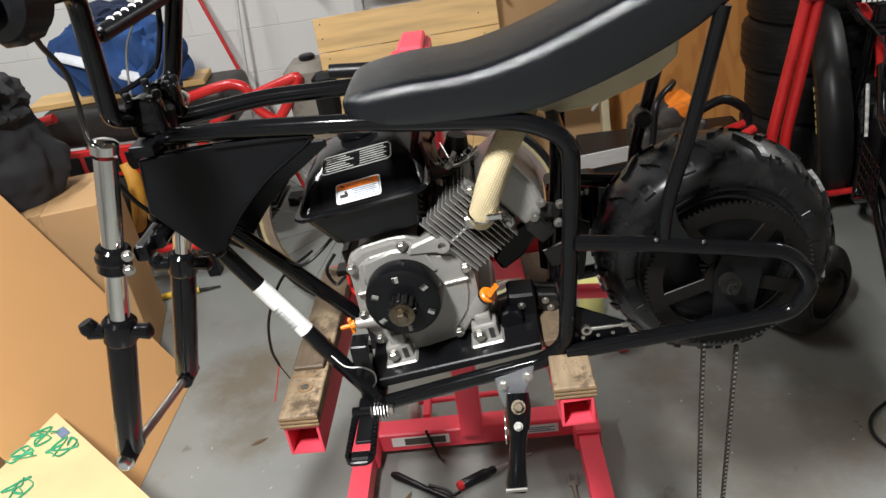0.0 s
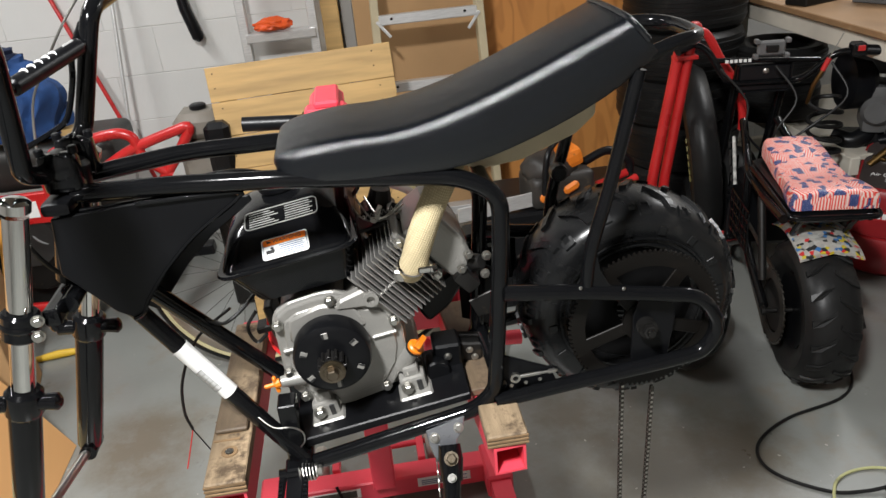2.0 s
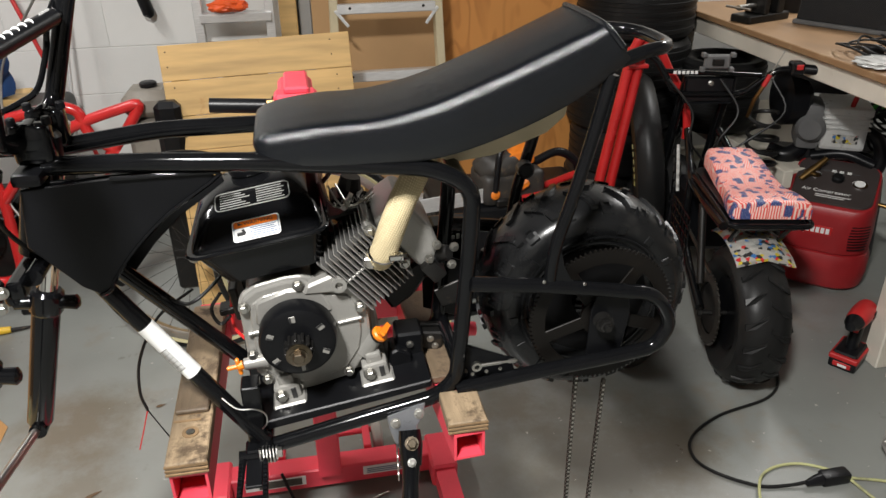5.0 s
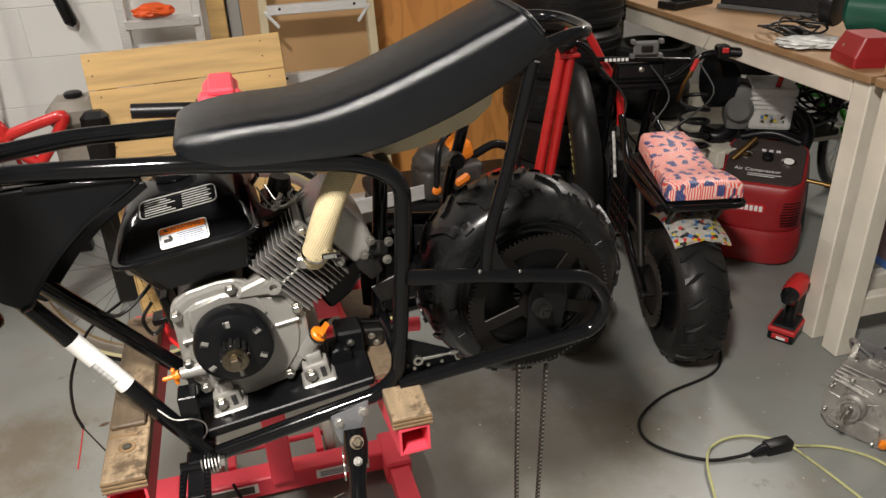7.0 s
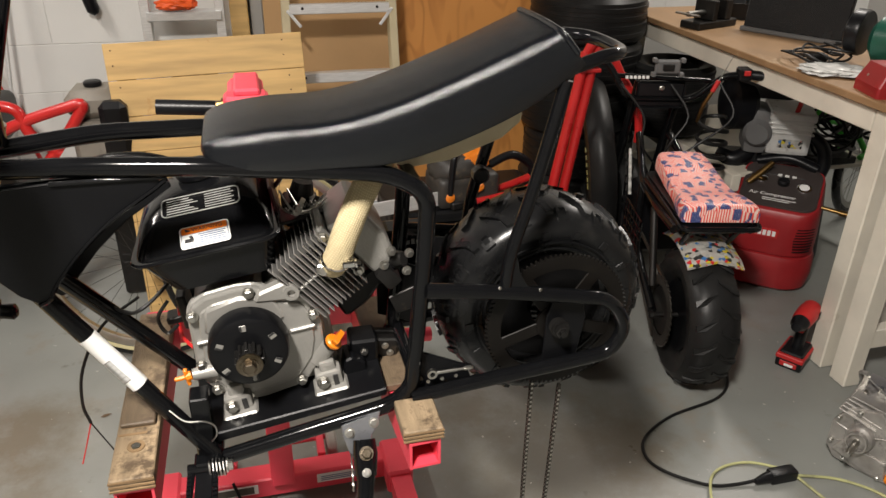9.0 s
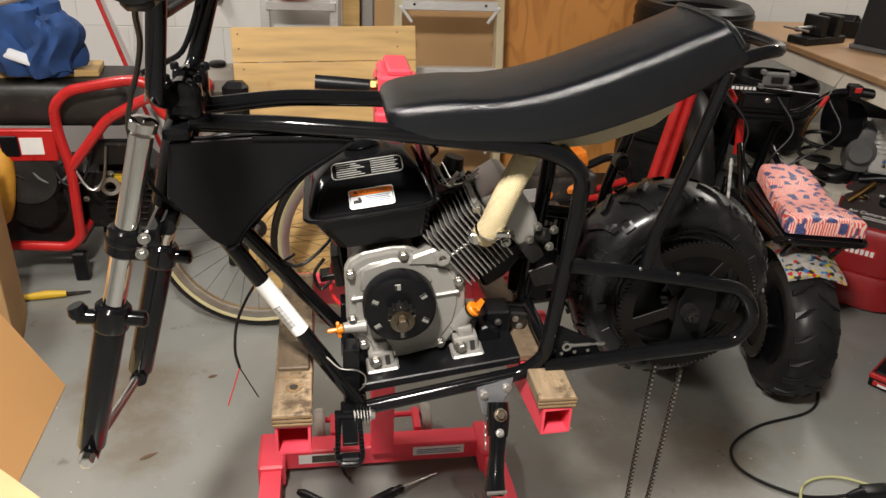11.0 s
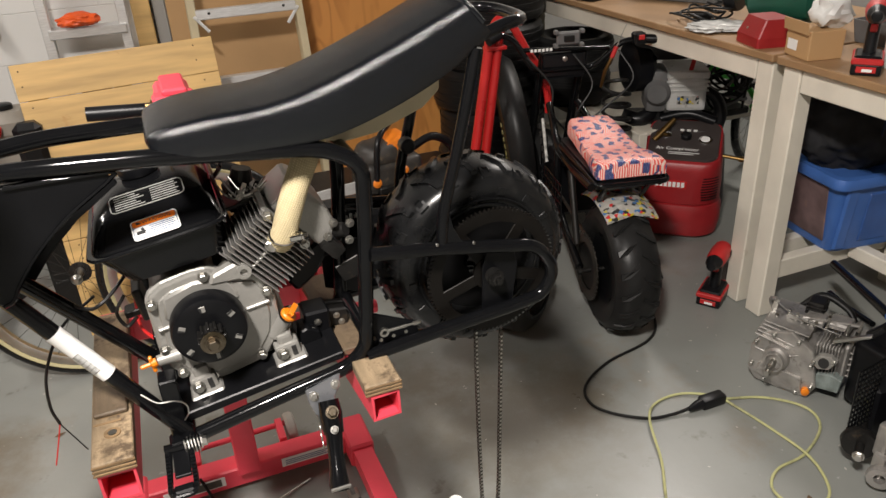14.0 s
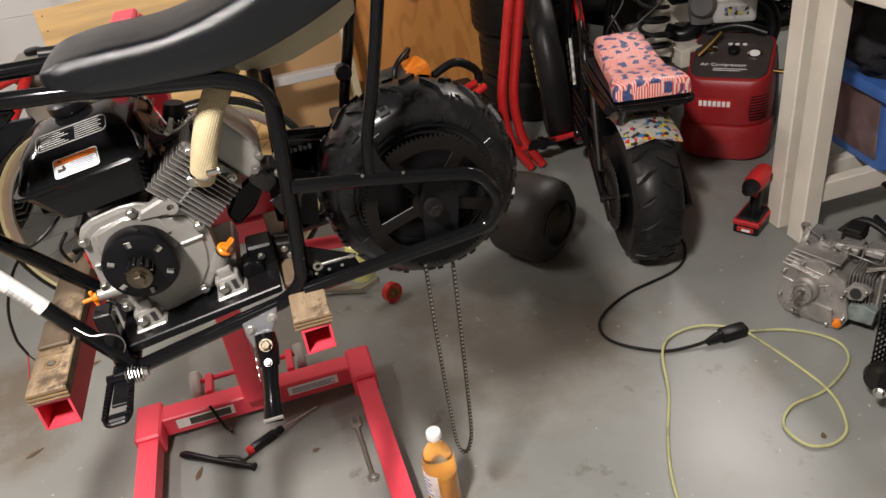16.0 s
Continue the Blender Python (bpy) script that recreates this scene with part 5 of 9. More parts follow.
low = part("lower_bracket", join(plate([(0.205, 0.792), (0.29, 0.778), (0.283, 0.712), (0.21, 0.7)], 1.2, 1.212, 0.002), plate([(0.245, 0.78), (0.285, 0.775), (0.282, 0.74), (0.25, 0.742)], 1.18, 1.2, 0.003)), STEEL_DARK, engine, "oily dark bracket")
for x, z in ((0.262, 0.765), (0.27, 0.75), (0.225, 0.77)):
    part("bracket_bolt", bolt((x, 1.18, z), (0, -1, 0), 0.0045, 0.004), ZINC, low)
# sheet added beside the tank; its maroon paints the red column in shade
part("column_shade_sheet", ep(box(0.08, 0.086, 1.19, 1.33, 0.1, 0.2, 0.003)), mat("shaded_column_maroon", (0.05, 0.012, 0.015), 0.35), tank, "maroon sheet standing for the red column in shade")
part("fan_shroud", ep(lathe([(0.1, 0), (0.105, 0.02), (0.1, 0.09), (0.07, 0.11)], (0.0, 1.31, 0.0), (0, 1, 0), 32)), BLACK, engine, "black fan shroud", smooth=True)
part("coil_bracket", ep(join(box(-0.1, -0.085, 1.2, 1.26, -0.01, 0.05, 0.003), box(-0.125, -0.095, 1.21, 1.24, 0.0, 0.012, 0.002), tube(spline([(-0.11, 1.2, 0.05), (-0.13, 1.19, 0.03), (-0.125, 1.19, 0.0), (-0.105, 1.19, 0.01)], 4), 0.003, 8))), STEEL_DARK, engine)
part("red_wire", ep(tube(spline([(-0.1, 1.22, 0.03), (-0.11, 1.21, -0.02), (-0.095, 1.2, -0.05)], 4), 0.003, 6)), RED, engine, smooth=True)

# ---- red lifting stand under the bike ----
stand = thing("engine_stand", (0.07, 1.6, 0.0), "red painted steel engine stand on small wheels carrying the bike", "engine stand", world=True)


def sqtube(p0, p1, w, t=0.004, open_front=True, up=(0, 0, 1)):
    """A hollow square tube from p0 to p1, open at p0."""
    p0, p1 = Vector(p0), Vector(p1)
    d = (p1 - p0)
    x = d.cross(Vector(up)).normalized()
    z = x.cross(d).normalized()
    bm = bmesh.new()
    h = w / 2
    rows = []
    for base, inset in ((p0, h), (p0, h - t), (p1, h - t), (p1, h)):
        rows.append([bm.verts.new(base + x * sx * inset + z * sz * inset) for sx, sz in ((-1, -1), (1, -1), (1, 1), (-1, 1))])
    for a, b in ((0, 1), (1, 2), (2, 3), (3, 0)):
        for j in range(4):
            bm.faces.new((rows[a][j], rows[a][(j + 1) % 4], rows[b][(j + 1) % 4], rows[b][j]))
    return bm


part("cross_beam", box(-0.22, 0.36, 1.64, 1.70, 0.022, 0.082, 0.004), STAND_RED, stand)
for x, x2 in ((-0.222, -0.222), (0.36, 0.372)):
    part("leg", box(x - 0.034, x + 0.034, 1.58, 1.715, 0.02, 0.09, 0.006), STAND_RED, stand)
    part("leg_tube", join(tube([(x, 1.6, 0.052), (x2, 0.95, 0.052)], 0.036, 4)), STAND_RED, stand)
part("column", join(box(0.036, 0.094, 1.61, 1.68, 0.08, 0.5, 0.004), box(0.04, 0.102, 1.60, 1.665, 0.48, 1.09, 0.004)), STAND_RED, stand)
part("head_block", join(box(0.042, 0.108, 1.47, 1.63, 1.05, 1.118, 0.008), box(0.036, 0.114, 1.47, 1.52, 1.045, 1.122, 0.006), box(0.055, 0.1, 1.475, 1.6, 1.12, 1.134, 0.004)), STAND_RED, stand)
part("head_plate", join(box(0.03, 0.075, 1.44, 1.462, 0.7, 1.06, 0.004), box(0.02, 0.28, 1.41, 1.45, 0.68, 0.78, 0.005)), STAND_RED, stand)
part("arm_link", box(-0.15, 0.31, 1.40, 1.45, 0.675, 0.725, 0.004), STAND_RED, stand)
part("pivot_rod", rod((0.2, 1.432, 0.622), (0.402, 1.44, 0.6), 0.0155), STAND_RED, stand, smooth=True)
part("handle_bar", tube([(0.04, 1.51, 1.092), (-0.08, 1.515, 1.1)], 0.0135, 14), BLACK_PLASTIC, stand, "black handle bar", smooth=True)
part("head_nut", bolt((0.036, 1.49, 1.1), (-1, 0, 0), 0.012, 0.014), BRASS, stand)
part("head_nut", bolt((0.114, 1.49, 1.1), (1, 0, 0), 0.01, 0.01), ZINC, stand)
part("arm", sqtube((-0.122, 0.972, 0.701), (-0.118, 1.42, 0.697), 0.052), STAND_RED, stand, "hollow square red arm")
part("arm", sqtube((0.284, 0.972, 0.706), (0.255, 1.42, 0.7), 0.048), STAND_RED, stand, "hollow square red arm")
lb = part("label_plate", box(-0.155, 0.0, 1.6385, 1.6395, 0.04, 0.07, 0), LABEL_WHITE, stand, "worn paper label")
part("label_print", box(-0.12, -0.01, 1.637, 1.638, 0.044, 0.066, 0), mat("dark_label_print", (0.08, 0.075, 0.06), 0.5, vary=0.3, scale=60), lb)
lb = part("label_plate", box(0.15, 0.29, 1.6385, 1.6395, 0.044, 0.072, 0), LABEL_WHITE, stand, "worn paper label")
part("label_print", join(*[box(0.16, 0.28 - 0.01 * (i % 2), 1.6372, 1.638, 0.05 + i * 0.006, 0.0525 + i * 0.006, 0) for i in range(3)]), GREY_INK, lb)
part("axle_bar", join(rod((-0.1, 1.77, 0.075), (0.21, 1.78, 0.075), 0.008), box(-0.07, -0.05, 1.7, 1.78, 0.06, 0.09, 0.002), box(0.16, 0.18, 1.7, 1.79, 0.06, 0.09, 0.002)), STAND_RED, stand)
for x in (-0.1, 0.2):
    part("wheel", lathe([(0.01, -0.014), (0.045, -0.014), (0.05, -0.008), (0.05, 0.008), (0.045, 0.014), (0.01, 0.014)], (x, 1.775, 0.05), (1, 0.05, 0), 28), PALE_WHEEL, stand, "worn pale plastic wheel", smooth=True)
part("cable_tie", tube(spline([(-0.06, 1.645, 0.083), (-0.05, 1.63, 0.06), (-0.035, 1.615, 0.02), (-0.02, 1.6, 0.012)], 4), 0.004, 8), CORD_BLACK, stand, smooth=True)

# plywood packing on the arms
blk = thing("wood_block", (-0.12, 1.15, 0.737), "rough plywood packing strip with a knot, on the red arm", "wood block", "plywood packing blocks", world=True)
part("board", box(-0.151, -0.093, 0.97, 1.4, 0.7275, 0.75, 0.002), PLYBLOCK, blk)
for i in range(3):
    part("ply_layer", box(-0.1515, -0.0925, 0.9685, 0.9715, 0.7295 + i * 0.0072, 0.7325 + i * 0.0072, 0), PLYEDGE, blk)
part("knot", join(lathe([(0.007, 0), (0.0125, 0), (0.012, 0.0015), (0.007, 0.0015)], (-0.121, 1.034, 0.7502), (0, 0, 1), 16, True)), PLYEDGE, blk)
part("washer", lathe([(0.0, 0), (0.006, 0), (0.006, 0.002)], (-0.121, 1.034, 0.7505), (0, 0, 1), 12), ZINC, blk)
random.seed(31)
for i in range(7):
    # splits and torn grain across the worn middle
    y = 1.06 + i * 0.016
    part("split", box(-0.148 + 0.006 * random.random(), -0.11 + 0.012 * random.random(), y, y + 0.003 + 0.003 * random.random(), 0.7495, 0.7512, 0.0003), PLYEDGE, blk)
part("packer", box(-0.147, -0.098, 1.075, 1.15, 0.7515, 0.759, 0.002), PLYDARK, blk, "dark oily shim on the strip")
blk = thing("wood_block", (0.28, 1.02, 0.731), "short stacked plywood packing block on the red arm", "wood block", "plywood packing blocks", world=True)
part("board", box(0.252, 0.312, 0.972, 1.05, 0.7315, 0.7525, 0.002), PLYBLOCK, blk)
for i in range(3):
    part("ply_layer", box(0.2515, 0.3125, 0.9705, 0.9735, 0.7335 + i * 0.0066, 0.7362 + i * 0.0066, 0), PLYEDGE, blk)
blk = thing("wood_block", (0.265, 1.2, 0.731), "thin dark plywood strip lying along the red arm", "wood block", "plywood packing blocks", world=True)
part("board", box(-0.026, 0.026, -0.14, 0.14, 0.0, 0.012, 0.001, Matrix.Translation((0.2655, 1.24, 0.7315)) @ Matrix.Rotation(radians(3.3), 4, "Z")), PLYDARK, blk)

# ---- benches ----
def bench(y0, y1, label):
    b = thing("workbench", (2.2, (y0 + y1) / 2, 0), label, "workbench", "painted workbenches", world=True)
    part("top", box(1.82, 2.62, y0, y1, 0.876, 0.9, 0.003), BENCH_TOP, b, "brown hardboard top")
    part("apron", box(1.843, 1.878, y0 + 0.085, y1 - 0.085, 0.802, 0.875, 0.003), WHITE_PAINT, b)
    part("apron", box(2.56, 2.595, y0 + 0.085, y1 - 0.085, 0.802, 0.875, 0.003), WHITE_PAINT, b)
    for y in (y0 + 0.012, y1 - 0.082):
        for x in (1.84, 2.53):
            part("leg", box(x, x + 0.062, y, y + 0.068, 0.0, 0.875, 0.004), WHITE_PAINT, b)
        part("stretcher", box(1.902, 2.53, y + 0.015, y + 0.055, 0.13, 0.2, 0.003), WHITE_PAINT, b)
        part("end_rail", box(1.902, 2.53, y + 0.015, y + 0.055, 0.81, 0.875, 0.003), WHITE_PAINT, b)
    return b


back_bench = bench(1.812, 3.47, "cream-painted timber workbench with brown hardboard top against the wall")
part("shelf", box(1.91, 2.55, 2.55, 3.44, 0.395, 0.415, 0.003), WHITE_PAINT, back_bench, "low cream shelf")
part("shelf_rail", box(1.86, 1.9, 2.5, 3.44, 0.36, 0.43, 0.003), WHITE_PAINT, back_bench)
bench(-0.9, 1.796, "cream-painted timber workbench with worn legs and cluttered top")

dolly = thing("timber_rack", (2.3, 1.3, 0), "low pale timber rack on short legs under the bench", "rack", world=True)
part("rail", box(2.215, 2.262, 0.6, 1.72, 0.15, 0.2, 0.004), WHITE_PAINT, dolly)
part("rail", box(2.412, 2.46, 0.6, 1.8, 0.15, 0.2, 0.004), WHITE_PAINT, dolly)
for y in (0.62, 1.1):
    part("cross_rail", box(2.2625, 2.4115, y, y + 0.05, 0.15, 0.198, 0.003), WHITE_PAINT, dolly)
for x, y in ((2.437, 1.705), (2.238, 0.8), (2.437, 0.8)):
    part("leg", box(x - 0.022, x + 0.022, y - 0.025, y + 0.025, 0.0, 0.1495, 0.004), WHITE_PAINT, dolly)

# storage bin with a dark bag on it
tote = thing("storage_bin", (2.17, 1.46, 0.2555), "blue plastic storage bin with cloudy end panel under the bench", "storage bin", m=pose(2.276, 1.826, 0.2015, 0, 0, -7))


def rrect(hx, hy, z, c=0.04, n=4):
    pts = []
    for cx, cy, a0 in ((hx - c, hy - c, 0), (-hx + c, hy - c, 90), (-hx + c, -hy + c, 180), (hx - c, -hy + c, 270)):
        for q in range(n + 1):
            a = radians(a0 + 90 * q / n)
            pts.append(Vector((cx + c * math.cos(a), cy + c * math.sin(a), z)))
    return pts


part("tub", loft([rrect(0.163, 0.146, 0.0), rrect(0.166, 0.149, 0.01), rrect(0.189, 0.172, 0.27), rrect(0.183, 0.166, 0.27), rrect(0.16, 0.143, 0.02)]), BIN_BLUE, tote, smooth=True)
part("rim", loft([rrect(0.189, 0.172, 0.25), rrect(0.212, 0.195, 0.252), rrect(0.215, 0.198, 0.27), rrect(0.21, 0.193, 0.288), rrect(0.19, 0.173, 0.29), rrect(0.183, 0.166, 0.27)]), BIN_BLUE, tote, smooth=True)
CLOUDY = mat("cloudy_plastic", (0.15, 0.1, 0.1), 0.35, vary=0.6, scale=9, bump=0.02, dirt=(0.34, 0.19, 0.05), dirt_at=0.6, dscale=9)
lean = Matrix.Rotation(radians(-5.0), 4, "Y")
part("clear_panel", box(-0.003, 0.003, -0.118, 0.118, -0.1, 0.105, 0.003, Matrix.Translation((-0.1785, 0, 0.132)) @ lean), CLOUDY, tote, "cloudy see-through end panel")
for s0 in (-1, 1):
    post = box(-0.024, 0.024, -0.008, 0.008, -0.125, 0.115, 0.007, Matrix.Translation((s0 * 0.135, -0.162, 0.135)) @ Matrix.Rotation(radians(5.0), 4, "X"))
    part("corner_rib", post, BIN_BLUE, tote)
# recessed panel: a darker copy of the bin blue paints its shade
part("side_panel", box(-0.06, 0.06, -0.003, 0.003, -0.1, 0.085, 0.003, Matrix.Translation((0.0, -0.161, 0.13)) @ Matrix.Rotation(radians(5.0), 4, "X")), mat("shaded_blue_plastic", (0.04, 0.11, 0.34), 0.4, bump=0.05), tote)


def lump(rx, ry, rz, at, seed, amp=0.18, sub=4, freq=5.0, flat=0.0):
    """A soft, crumpled heap."""
    bm = bmesh.new()
    bmesh.ops.create_icosphere(bm, subdivisions=sub, radius=1)
    for v in bm.verts:
        p = v.co.copy()
        k = 1 + amp * noise.noise(p * freq * 0.4 + Vector((seed, 0, 0))) + amp * 0.5 * noise.noise(p * freq + Vector((0, seed, 0)))
        v.co = Vector((p.x * rx * k, p.y * ry * k, max(p.z * rz * k, -flat if flat else -9)))
    bm.transform(Matrix.Translation(at))
    return bm


bag = thing("bag", (2.27, 1.85, 0.49), "black fabric bag heaped on the blue bin", "bag", world=True)
part("body", lump(0.22, 0.17, 0.17, (2.27, 1.85, 0.6), 3.1, 0.16, 5, 6), CLOTH_BLACK, bag, smooth=True)
for dx in (-0.07, 0.07):
    part("strap", tube(spline([(2.27 + dx, 1.68, 0.62), (2.25 + dx, 1.67, 0.7), (2.26 + dx, 1.74, 0.765), (2.27 + dx, 1.85, 0.785)], 5), 0.011, 8, flat=0.3), CLOTH_NAVY, bag, smooth=True)

# ---- things on the benches ----
def power_tool(name, m, label, group="cordless tools"):
    """A cordless driver that stands on its battery; it points along -x."""
    t = thing(name, (0, 0, 0), label, "power drill", group, m=m)
    bat = part("battery", join(box(-0.065, 0.055, -0.038, 0.038, 0.0, 0.036, 0.008, seg=2), box(-0.055, 0.045, -0.034, 0.034, 0.036, 0.052, 0.005)), BLACK_PLASTIC, t, "black battery pack")
    part("battery_trim", join(box(-0.067, 0.057, -0.0395, 0.0395, 0.03, 0.046, 0.003), box(-0.0665, -0.06, -0.025, 0.025, 0.008, 0.026, 0.002)), DRILL_RED, bat, "red battery trim")
    part("battery_mark", box(-0.0685, -0.0675, -0.015, 0.01, 0.012, 0.02, 0), LABEL_WHITE, bat)
    part("handle", loft([[Vector((x0 + 0.02 * math.cos(a) * 1.1, 0.017 * math.sin(a), z)) for a in (2 * math.pi * q / 14 for q in range(14))] for x0, z in ((0.0, 0.05), (0.004, 0.075), (0.01, 0.11), (0.012, 0.14))]), BLACK_PLASTIC, t, smooth=True)
    part("trigger", box(-0.016, -0.004, -0.009, 0.009, 0.108, 0.13, 0.003), DRILL_RED, t)
    part("motor_body", loft([[Vector((x, r * math.cos(a), 0.162 + r * 1.05 * math.sin(a))) for a in (2 * math.pi * q / 18 for q in range(18))] for x, r in ((0.06, 0.02), (0.056, 0.028), (0.02, 0.031), (-0.03, 0.029), (-0.045, 0.025))]), DRILL_RED, t, "red motor housing", smooth=True)
    part("vents", join(*[box(0.045 - i * 0.008, 0.049 - i * 0.008, -0.0315, -0.029, 0.152, 0.172, 0) for i in range(4)]), BLACK_PLASTIC, t)
    part("nose", lathe([(0.026, 0), (0.024, 0.02), (0.017, 0.03), (0.014, 0.045), (0.008, 0.047)], (-0.04, 0, 0.162), (-1, 0, 0), 18), BLACK_PLASTIC, t, smooth=True)
    return t


BT = 0.9005
power_tool("cordless_drill", pose(1.785, 1.885, 0.001, 0, 0, 35) @ Matrix.Diagonal((1.12, 1.12, 1.08, 1)), "red and black cordless driver standing on its battery on the floor")
power_tool("cordless_drill", pose(1.895, 1.545, BT, 0, 0, 40), "red and black cordless driver standing on the bench top")

cb = thing("cardboard_box", (1.9, 1.68, BT), "small open brown cardboard box with white label on the bench", "box", m=pose(1.905, 1.745, BT, 0, 0, -12))
part("box_body", box(-0.055, 0.055, -0.06, 0.06, 0, 0.085, 0.002), CARD, cb)
part("flap", box(-0.055, -0.052, -0.06, 0.06, 0.085, 0.12, 0, pose(0, 0, 0, 0, -8)), CARD, cb)
part("label", box(-0.0575, -0.0555, 0.0, 0.045, 0.02, 0.05, 0), LABEL_WHITE, cb)
solid("plastic_bag", lump(0.06, 0.05, 0.045, (1.93, 1.725, BT + 0.13), 2.2, 0.35, 3), BAG, "crumpled clear plastic bag in the box", "bag", smooth=True)

case = thing("metal_case", (1.87, 1.9, BT), "small red metal case on the bench", "case", m=pose(1.915, 1.945, BT, 0, 0, -14))
part("body", loft([rrect(0.07, 0.07, 0, 0.008), rrect(0.07, 0.07, 0.03, 0.008), rrect(0.045, 0.06, 0.085, 0.008)]), COMP_RED, case)
part("screw", lathe([(0.005, 0), (0.004, 0.002)], (-0.06, 0.02, 0.05), (-1, 0, 0.4), 10), ZINC, case)

sp = thing("spray_bottle", (1.87, 1.36, BT), "grey-white plastic bottle with printed label and yellow cap", "bottle", m=pose(1.885, 1.385, BT))
part("body", lathe([(0.034, 0), (0.037, 0.004), (0.037, 0.13), (0.034, 0.15), (0.022, 0.172), (0.018, 0.19)], seg=28), mat("milky_bottle_plastic", (0.6, 0.62, 0.66), 0.35), sp, smooth=True)
part("label", lathe([(0.0373, 0.02), (0.0375, 0.021), (0.0375, 0.12), (0.0373, 0.121)], seg=28), mat("grey_printed_label", (0.45, 0.47, 0.5), 0.5, vary=0.3, scale=60), sp, smooth=True)
part("print", join(*[box(-0.039, -0.0375, -0.018 + 0.003 * (i % 3), 0.016, 0.03 + i * 0.01, 0.034 + i * 0.01, 0) for i in range(8)]), GREY_INK, sp)
part("cap", lathe([(0.019, 0.19), (0.019, 0.215), (0.014, 0.222)], seg=18), YELLOW, sp, smooth=True)
sp2 = thing("spray_can", (2.0, 1.6, BT), "white plastic bottle on the bench", "bottle", m=pose(1.985, 1.53, BT))
part("body", lathe([(0.03, 0), (0.033, 0.004), (0.033, 0.15), (0.02, 0.18), (0.016, 0.2)], seg=24), LABEL_WHITE, sp2, smooth=True)


def plier(name, at, rz, label, grip):
    p = thing(name, at, label, "pliers", "hand tools on the bench", m=pose(*at, 0, 0, rz))
    for s in (-1, 1):
        part("jaw", box(0.0, 0.055, s * 0.005 - 0.004, s * 0.005 + 0.004, 0.001, 0.012, 0.002), ZINC, p)
        part("grip", tube([(-0.01, s * 0.006, 0.007), (-0.05, s * 0.018, 0.007), (-0.11, s * 0.022, 0.007)], [0.006, 0.007, 0.006], 10), grip, p, smooth=True)
    part("pivot", lathe([(0.012, 0), (0.012, 0.013), (0.008, 0.014)], (0, 0, 0.001), (0, 0, 1), 16), ZINC, p, smooth=True)


plier("pliers", (1.86, 1.2, BT), 35, "chrome pliers with pale grips lying on the bench", LABEL_WHITE)
plier("pliers", (1.87, 1.14, BT), 55, "chrome pliers with pale grips lying on the bench", ZINC)
plier("pliers", (1.9, 1.24, BT), 20, "chrome pliers with pale grips lying on the bench", ZINC)
for k, (x, y) in enumerate(((2.02, 1.35), (2.08, 1.22), (2.05, 1.45))):
    solid("jar", join(lathe([(0.05, 0), (0.055, 0.005), (0.055, 0.06), (0.045, 0.065), (0.04, 0.02)], (x, y, BT), (0, 0, 1), 20)), [PALE_WHEEL, GREY_PLASTIC, LABEL_WHITE][k], "small open tub of hardware on the bench", "tub", "hardware tubs", smooth=True)

mon = thing("monitor", (2.15, 2.55, BT), "black flat screen on a grey foot on the bench", "monitor", m=pose(2.16, 2.72, BT, 0, 0, -62))
part("screen", box(-0.2, 0.2, -0.012, 0.012, 0.015, 0.3, 0.004, pose(0, 0, 0, -8)), SCREEN, mon)
part("bezel", box(-0.21, 0.21, -0.02, 0.022, 0.0, 0.018, 0.004), GREY_PLASTIC, mon)
st = thing("stapler_vise", (1.95, 3.0, BT), "dark oily bench vise and clamp clutter on the bench", "vise", m=pose(1.98, 3.0, BT, 0, 0, 20))
part("base", box(-0.14, 0.1, -0.05, 0.05, 0, 0.03, 0.004), STEEL_DARK, st)
part("jaw", join(box(-0.06, -0.03, -0.05, 0.05, 0.03, 0.11, 0.004), box(0.02, 0.06, -0.05, 0.05, 0.03, 0.11, 0.004)), STEEL_DARK, st)
part("screw", rod((-0.16, 0, 0.06), (0.08, 0, 0.06), 0.011), ZINC, st, smooth=True)
part("arm", rod((-0.16, -0.06, 0.06), (-0.16, 0.06, 0.06), 0.005), ZINC, st, smooth=True)
gr = thing("bench_grinder", (2.1, 2.05, BT), "dark green bench grinder with black cables", "grinder", m=pose(2.14, 2.12, BT, 0, 0, 25))
part("motor", lathe([(0.05, -0.12), (0.075, -0.1), (0.08, 0), (0.075, 0.1), (0.05, 0.12)], (0, 0, 0.1), (0, 1, 0), 28), GREEN, gr, smooth=True)
part("foot", box(-0.06, 0.06, -0.09, 0.09, 0, 0.03, 0.006), GREEN, gr)
for s in (-1, 1):
    part("guard", lathe([(0.02, 0), (0.07, 0), (0.075, 0.008), (0.075, 0.04), (0.07, 0.045), (0.02, 0.045)], (0, s * 0.17 - 0.02, 0.11), (0, 1, 0), 28), BLACK_PLASTIC, gr, smooth=True)
cl = thing("cable_tangle", (1.98, 2.33, BT), "tangle of black leads with an adapter on the bench", "cables", m=pose(1.97, 2.33, BT))
part("adapter", box(-0.03, 0.03, -0.02, 0.02, 0, 0.03, 0.004), BLACK_PLASTIC, cl)
for k in range(4):
    random.seed(20 + k)
    pts = [(0.06 * math.cos(a) * (1 + 0.3 * random.random()) + 0.04 * k - 0.05, 0.07 * math.sin(a) * (1 + 0.4 * random.random()), 0.006 + 0.03 * random.random() + 0.008 * k) for a in (i * 0.9 for i in range(9))]
    part("lead", tube(spline(pts, 5), 0.004, 8), CORD_BLACK, cl, smooth=True)
